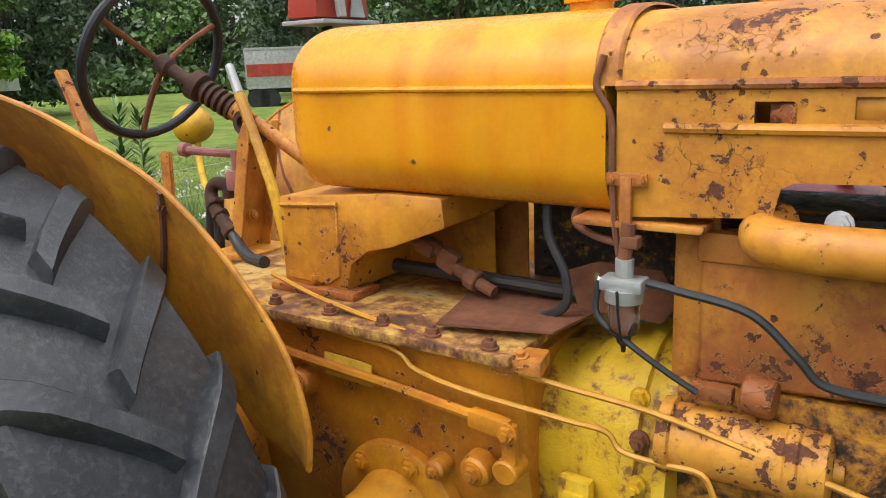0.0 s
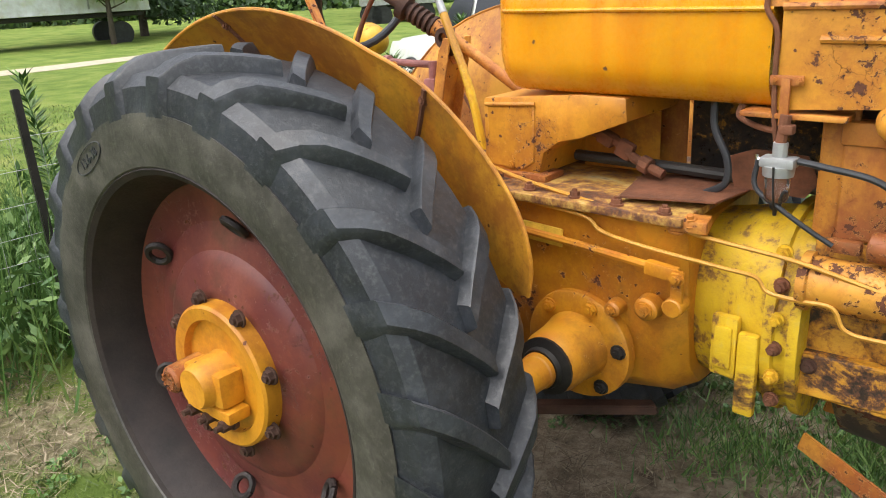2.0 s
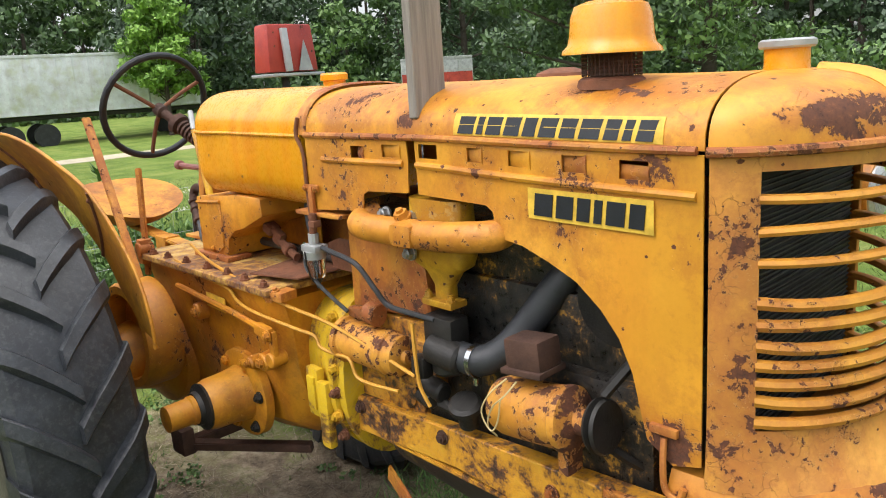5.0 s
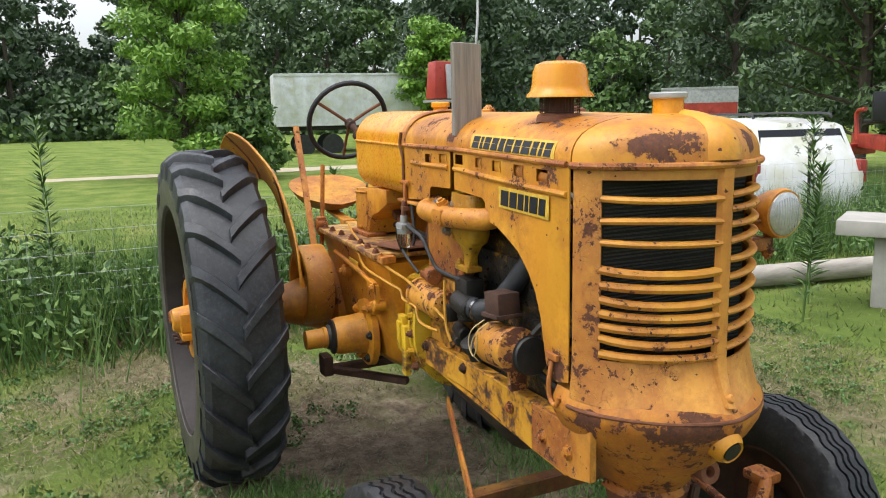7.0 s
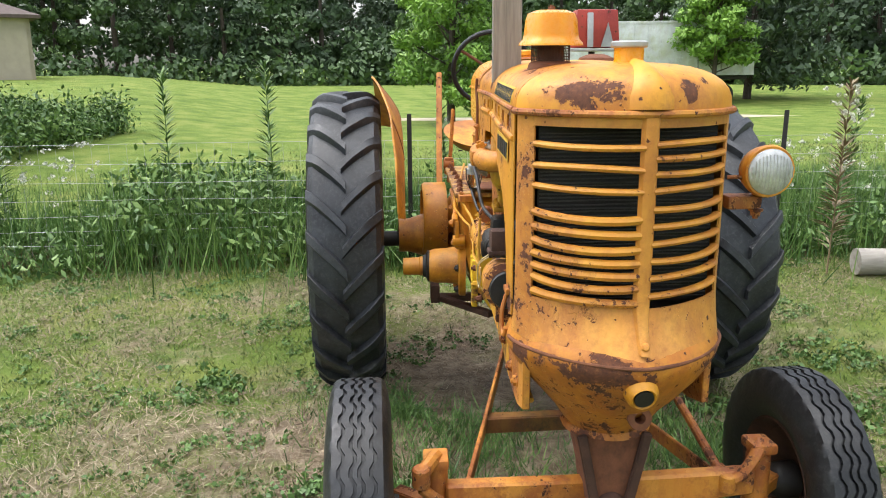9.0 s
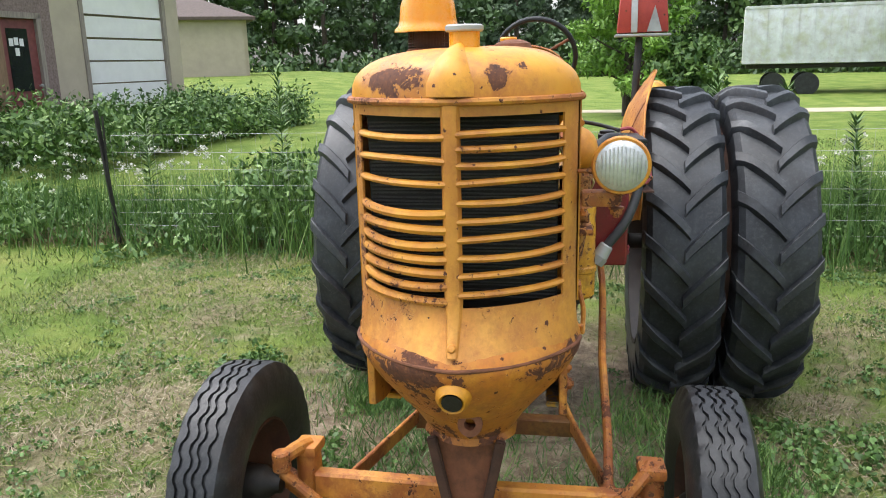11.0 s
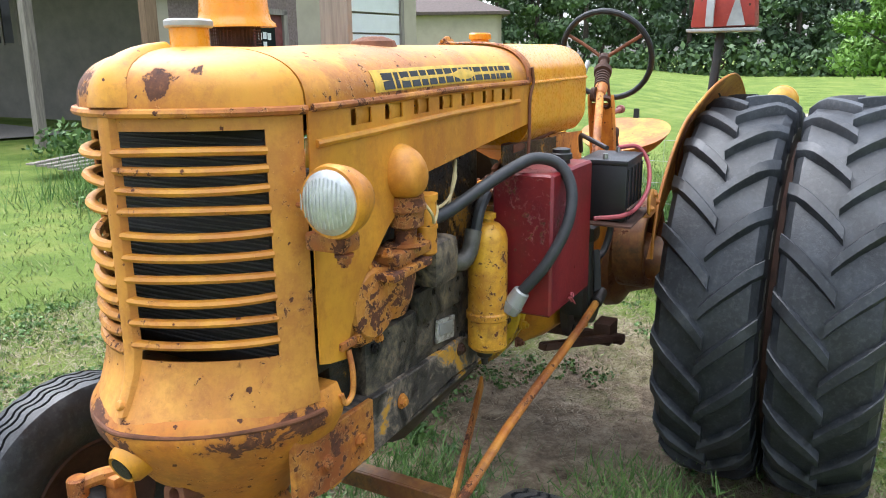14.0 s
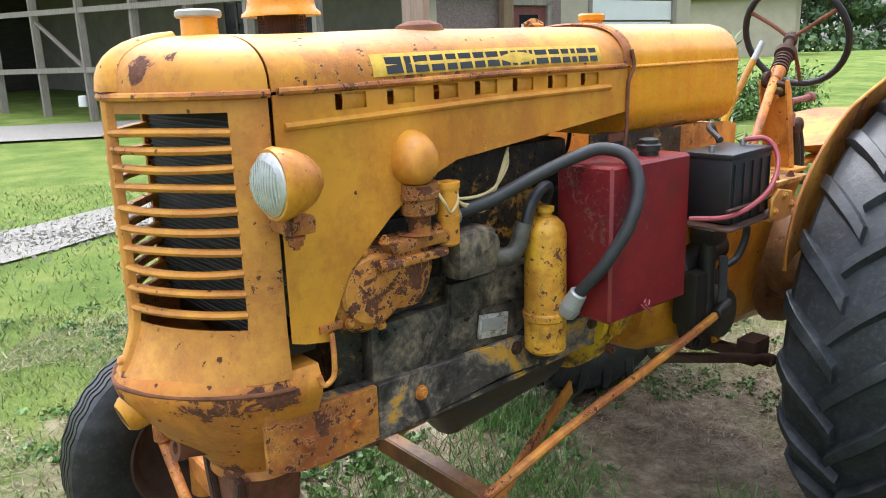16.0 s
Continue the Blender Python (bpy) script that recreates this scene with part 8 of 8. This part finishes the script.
fender(-1)
fl = fender(1)
bm = B()
plate(bm, [(-0.37, 1.205), (-0.355, 1.25), (-0.26, 1.27), (-0.21, 1.245), (-0.21, 1.19), (-0.25, 1.17), (-0.35, 1.17)], 0.012, "y", 0.69, bevel=0.004)
block(bm, (-0.3, 0.65, 1.175), (0.14, 0.1, 0.01), bevel=0.003)
for x, z in ((-0.345, 1.21), (-0.23, 1.205), (-0.29, 1.245)):
    hexnut(bm, (x, 0.702, z), (0, 1, 0), 0.011, 0.01)
part("bracket", bm, yellow_speckled, fl, "bolted yellow fender bracket")

# ------------------------------------------------ steering
HUB = V(-1.462, 0.028, 1.742)
FACE = V(0.92, 0, -0.39).normalized()
JOINT = V(-1.202, 0.104, 1.574)
FOOT = V(-0.87, 0.2, 1.325)
way = (JOINT - HUB).normalized()
st = thing("steering_wheel", HUB, "black-rimmed steering wheel on a rusty column", "")
hang(st, tractor)
u, v = frame_along(FACE)
bm = B()
loop = [HUB - FACE * 0.04 + u * (0.235 * math.cos(t)) + v * (0.235 * math.sin(t)) for t in [k * math.tau / 32 for k in range(32)]]
tube(bm, loop + loop[:1], 0.015, 10, 1)
part("wheel_rim", bm, decal_black, st, "black steering wheel rim")
for k in range(3):
    t = math.tau * k / 3 + 0.5
    bm = B()
    tube(bm, [HUB, HUB - FACE * 0.03 + (u * math.cos(t) + v * math.sin(t)) * 0.12, HUB - FACE * 0.04 + (u * math.cos(t) + v * math.sin(t)) * 0.234], 0.009, 8, 4)
    part("spoke", bm, rust, st)
bm = B()
lathe(bm, HUB - way * 0.02, way, [(0, 0.02), (0.004, 0.028), (0.04, 0.03), (0.05, 0.02), (0.16, 0.018)], 16)
lathe(bm, HUB + way * 0.105, way, [(0, 0.02), (0.002, 0.046), (0.03, 0.044), (0.034, 0.02)], 18)
for d in (0.15, 0.172, 0.194, 0.216, 0.238):
    lathe(bm, HUB + way * d, way, [(0, 0.02), (0.002, 0.036), (0.012, 0.036), (0.014, 0.02)], 16)
rod(bm, HUB + way * 0.1, HUB + way * 0.255, 0.024, seg=12)
part("column_head", bm, rust_dark, st, "rusty ribbed steering shaft")
bm = B()
rod(bm, HUB + way * 0.25, JOINT, 0.032, 0.022, seg=14, bevel=0.004)
rod(bm, JOINT + V(0.01, 0.0, 0.0), FOOT, 0.019, seg=12)
part("column", bm, yellow_rusty, st)
bm = B()
lathe(bm, JOINT - V(0, 0.045, 0), (0, 1, 0), [(0, 0.018), (0.0, 0.034), (0.02, 0.036), (0.02, 0.018)], 18, True)
lathe(bm, JOINT + V(0, 0.02, -0.03), (0.6, 0.2, -0.5), [(0, 0.02), (0.0, 0.036), (0.02, 0.038), (0.022, 0.02)], 18, True)
part("joint_yoke", bm, rust_dark, st, "rusty joint yoke of the steering shaft")
bm = B()
for y, deep in ((0.05, 0.05), (0.165, 0.05)):
    plate(bm, [(-1.29, 1.185), (-1.215, 1.53), (-1.19, 1.575), (-1.165, 1.575), (-1.17, 1.53), (-1.25, 1.185)], 0.008, "y", y, bevel=0.002)
plate(bm, [(-1.292, 1.185), (-1.215, 1.535), (-1.208, 1.535), (-1.284, 1.185)], 0.115, "y", 0.052)
for z, x in ((1.5, -1.21), (1.3, -1.26)):
    hexnut(bm, (x + 0.012, 0.11, z), (1, 0, 0.2), 0.014, 0.012)
block(bm, (-1.265, 0.11, 1.192), (0.16, 0.2, 0.014), bevel=0.004)
part("column_post", bm, yellow_speckled, tractor, "rust-freckled yellow channel post carrying the steering column", true=True)
bm = B()
tube(bm, [(-0.97, -0.035, 1.23), (-1.032, -0.017, 1.422), (-1.16, 0.022, 1.655)], 0.0145, 10, 3)
lever = part("gear_lever", bm, yellow_bright, tractor, "long yellow lever with a bare steel tip", true=True)
bm = B()
rod(bm, (-1.16, 0.022, 1.655), (-1.203, 0.036, 1.733), 0.0135, 0.012, 10, bevel=0.003)
part("lever_tip", bm, galvanised, lever, true=True)
bm = B()
tube(bm, [(-1.30, 0.122, 1.478), (-1.4, 0.116, 1.481), (-1.516, 0.109, 1.486)], 0.013, 10, 3)
lathe(bm, (-1.498, 0.11, 1.486), (-1, 0, 0.02), [(0, 0.013), (0.004, 0.022), (0.028, 0.022), (0.032, 0.012)], 12)
rod(bm, (-1.305, 0.122, 1.36), (-1.305, 0.122, 1.49), 0.016, seg=10)
block(bm, (-1.305, 0.118, 1.40), (0.05, 0.05, 0.06), bevel=0.008)
part("hand_lever", bm, faded_pink, tractor, "dull pink hand lever", true=True)
bm = B()
tube(bm, [(-1.36, 0.13, 1.34), (-1.365, 0.13, 1.375), (-1.405, 0.12, 1.385), (-1.42, 0.112, 1.35), (-1.38, 0.09, 1.31), (-1.275, 0.052, 1.25)], 0.02, 12, 5)
for p, q in (((-1.40, 0.1, 1.33), (-1.385, 0.094, 1.318)), ((-1.36, 0.084, 1.3), (-1.345, 0.078, 1.29)), ((-1.3, 0.06, 1.265), (-1.275, 0.052, 1.25))):
    rod(bm, p, q, 0.027, seg=8, bevel=0.003)
elbow = part("pipe_elbow", bm, rust_dark, tractor, "rusty screwed pipe elbow behind the tank", true=True)
bm = B()
tube(bm, [(-1.275, 0.052, 1.25), (-1.22, 0.03, 1.215), (-1.14, -0.01, 1.205), (-1.06, -0.04, 1.21)], 0.017, 10, 5)
part("pipe_hose", bm, hose_rubber, elbow, "black rubber hose", true=True)
for x in (-1.425, -1.39):
    bm = B()
    tube(bm, [(x, 0.115, 1.34), (x - 0.02, 0.12, 1.25), (x - 0.03, 0.12, 1.1)], 0.016, 10, 4)
    part("pipe_hose", bm, hose_rubber, elbow, "black rubber hose", true=True)

# levers beside the seat
bm = B()
beam(bm, (-1.09, -0.33, 1.1), (-1.45, -0.3, 1.735), 0.034, 0.014, 0.004)
part("brake_lever", bm, yellow_rusty, tractor, "tall flat hand lever with worn orange paint", true=True)
bm = B()
beam(bm, (-1.14, -0.27, 1.1), (-1.152, -0.243, 1.53), 0.028, 0.014, 0.004)
block(bm, (-1.14, -0.27, 1.2), (0.04, 0.05, 0.1), (0, 4, 0), 0.008)
rod(bm, (-1.14, -0.3, 1.21), (-1.14, -0.24, 1.21), 0.03, seg=14, bevel=0.004)
part("clutch_lever", bm, yellow_rusty, tractor, "short dark-topped hand lever on a bracket", true=True)

# pan seat
bm = B()
rows = []
for k in range(11):
    a = k / 10
    rows.append([V(-1.91 + 0.24 * a * math.cos(t), 0.02 + 0.255 * a * math.sin(t), 1.19 + (0.13 - 0.075 * math.cos(t)) * a ** 3 + 0.02 * a * abs(math.sin(t))) for t in [j * math.tau / 32 for j in range(32)]])
loft(bm, rows[1:], True)
bmesh.ops.holes_fill(bm, edges=bm.edges, sides=0)
thick(bm, 0.005)
seat = part("pan_seat", bm, yellow_fender, tractor, "yellow pressed-steel pan seat with drain holes", true=True)
for sx, sy in ((-1.81, -0.06), (-1.81, 0.1), (-1.89, -0.12), (-1.89, 0.16)):
    bm = B()
    lathe(bm, (sx, sy, 1.205), (0, 0, 1), [(0, 0.014), (0.008, 0.014), (0.008, 0.0)], 12)
    part("drain_hole", bm, black_iron, seat, true=True)
bm = B()
beam(bm, (-1.25, 0.02, 1.13), (-1.88, 0.02, 1.188), 0.07, 0.016)
block(bm, (-1.55, 0.02, 1.12), (0.1, 0.08, 0.1), bevel=0.01)
part("seat_spring", bm, yellow_fender, tractor, true=True)

# red tool box on its wired post beside the left fender
bm = B()
rod(bm, (-1.16, 0.70, 1.15), (-1.27, 0.735, 1.83), 0.022, 0.02, 12)
for k in range(7):
    tube(bm, [(-1.18 - 0.015 * k, 0.70, 1.3 + 0.07 * k), (-1.2 - 0.015 * k, 0.75, 1.32 + 0.07 * k), (-1.16 - 0.015 * k, 0.76, 1.35 + 0.07 * k), (-1.2 - 0.015 * k, 0.71, 1.36 + 0.07 * k)], 0.004, 5, 3)
part("light_mast", bm, black_iron, tractor, "post wrapped in black wire")
bm = B()
block(bm, (-1.27, 0.75, 1.965), (0.13, 0.28, 0.22), (0, 0, 0), 0.012, (0.85, 0.88))
box_r = part("tail_box", bm, red_tool, tractor, "red and grey metal box on a post")
bm = B()
block(bm, (-1.26, 0.75, 1.842), (0.18, 0.3, 0.014), bevel=0.003)
block(bm, (-1.185, 0.70, 1.955), (0.02, 0.035, 0.2), (0, -6, 0), 0.006)
part("base_tray", bm, galvanised, box_r)
bm = B()
plate(bm, [(0.02, 1.86), (0.10, 1.86), (0.06, 2.0)], 0.006, "x", -1.2)
bm.transform(Matrix.Translation((0, 0.75, 0)))
part("grey_patch", bm, galvanised, box_r)
# work lamp behind the column
bm = B()
lathe(bm, (-2.26, 0.79, 1.5), (-1, 0.25, 0.0), [(-0.072, 0.0), (-0.066, 0.034), (-0.04, 0.066), (0.0, 0.079), (0.034, 0.082), (0.038, 0.087), (0.05, 0.087), (0.052, 0.0)], 24)
tube(bm, [(-2.26, 0.79, 1.43), (-2.24, 0.77, 1.36), (-2.12, 0.68, 1.28), (-2.0, 0.6, 1.25)], 0.014, 10, 4)
part("work_lamp", bm, yellow_bright, tractor, "round yellow work lamp on a bent bracket", true=True)

# ------------------------------------------------ front axle
bm = B()
plate(bm, [(-0.11, 0.70), (0.11, 0.70), (0.075, 0.55), (0.06, 0.44), (-0.06, 0.44), (-0.075, 0.55)], 0.16, "x", 1.16, bevel=0.01)
ped = part("axle_pedestal", bm, rust, tractor, "rusty pedestal under the nose casting")
bm = B()
for side in (-1, 1):
    beam(bm, (1.33, side * 0.10, 0.70), (1.33, side * 0.05, 0.46), 0.02, 0.03)
rod(bm, (1.30, 0, 0.455), (1.345, 0, 0.455), 0.05, 0.045, 20, bevel=0.008)
rod(bm, (1.34, 0, 0.455), (1.365, 0, 0.455), 0.022, seg=8)
part("pivot_pin", bm, rust_dark, ped)
axle = thing("front_axle", (1.22, 0, 0.4), "rusty yellow beam axle swinging on a pivot", "")
hang(axle, tractor)
for side in (-1, 1):
    bm = B()
    plate(bm, [(side * 0.02, 0.40), (side * 0.02, 0.50), (side * 0.12, 0.50), (side * 0.5, 0.505), (side * 0.5, 0.42), (side * 0.12, 0.39)], 0.05, "x", 1.20, bevel=0.008)
    part("beam", bm, yellow_rusty, axle)
    bm = B()
    rod(bm, (1.2, side * 0.53, 0.33), (1.2, side * 0.53, 0.56), 0.042, 0.038, 16, bevel=0.008)
    block(bm, (1.2, side * 0.53, 0.57), (0.09, 0.08, 0.035), bevel=0.01)
    beam(bm, (1.2, side * 0.53, 0.40), (1.1, side * 0.66, 0.398), 0.05, 0.05)
    part("kingpin", bm, yellow_rusty, axle, "rust-flaked steering knuckle")
    bm = B()
    if side > 0:
        tube(bm, [(1.2, 0.53, 0.578), (1.24, 0.50, 0.56), (1.255, 0.45, 0.50), (1.25, 0.405, 0.475)], 0.022, 10, 4, 0.018)
        rod(bm, (1.25, 0.405, 0.44), (1.25, 0.405, 0.50), 0.026, seg=12, bevel=0.005)
    else:
        tube(bm, [(1.2, -0.53, 0.578), (1.25, -0.55, 0.585), (1.29, -0.575, 0.575)], 0.026, 10, 4, 0.022)
        rod(bm, (1.295, -0.578, 0.535), (1.295, -0.578, 0.60), 0.028, seg=12, bevel=0.006)
    part("steering_arm", bm, yellow_rusty, axle)
bm = B()
tube(bm, [(1.295, -0.578, 0.53), (1.30, -0.35, 0.36), (1.29, -0.1, 0.31)], 0.017, 10, 3)
part("tie_rod", bm, yellow_rusty, axle)
# drag link down the left side, radius rods under the belly
bm = B()
tube(bm, [(-0.30, 0.50, 0.815), (0.30, 0.46, 0.68), (0.9, 0.43, 0.535), (1.2, 0.41, 0.47)], 0.015, 10, 3)
rod(bm, (1.17, 0.412, 0.478), (1.25, 0.405, 0.46), 0.024, seg=12, bevel=0.004)
part("drag_link", bm, yellow_rusty, tractor, "long rusty yellow steering drag link")
bm = B()
rod(bm, (-0.36, 0.50, 0.83), (-0.27, 0.50, 0.81), 0.024, seg=12, bevel=0.004)
beam(bm, (-0.33, 0.49, 0.80), (-0.36, 0.47, 1.0), 0.03, 0.02)
part("drop_arm", bm, black_iron, tractor)
for side in (-1, 1):
    bm = B()
    beam(bm, (0.12, side * 0.15, 0.58), (0.68, side * 0.335, 0.42), 0.014, 0.055, 0.003)
    beam(bm, (0.66, side * 0.33, 0.425), (1.2, side * 0.44, 0.42), 0.014, 0.055, 0.003)
    part("radius_rod", bm, yellow_rusty, tractor, "rusty flat radius rod bracing the front axle")
bm = B()
plate(bm, [(-0.335, 0.375), (0.335, 0.375), (0.335, 0.435), (-0.335, 0.435)], 0.01, "x", 0.655, bevel=0.002)
plate(bm, [(-0.335, 0.43), (0.335, 0.43), (0.335, 0.438), (-0.335, 0.438)], 0.05, "x", 0.61, bevel=0.002)
part("cross_brace", bm, yellow_oily, tractor, "dirty angle-iron brace between the radius rods")

# sheet-metal shield behind the tank support
bm = B()
plate(bm, [(-0.589, 1.074), (-0.352, 1.074), (-0.352, 1.359), (-0.589, 1.359)], 0.006, "y", 0.12)
part("heat_shield", bm, yellow_fender, tractor, "rust-spotted yellow sheet shield under the tank")
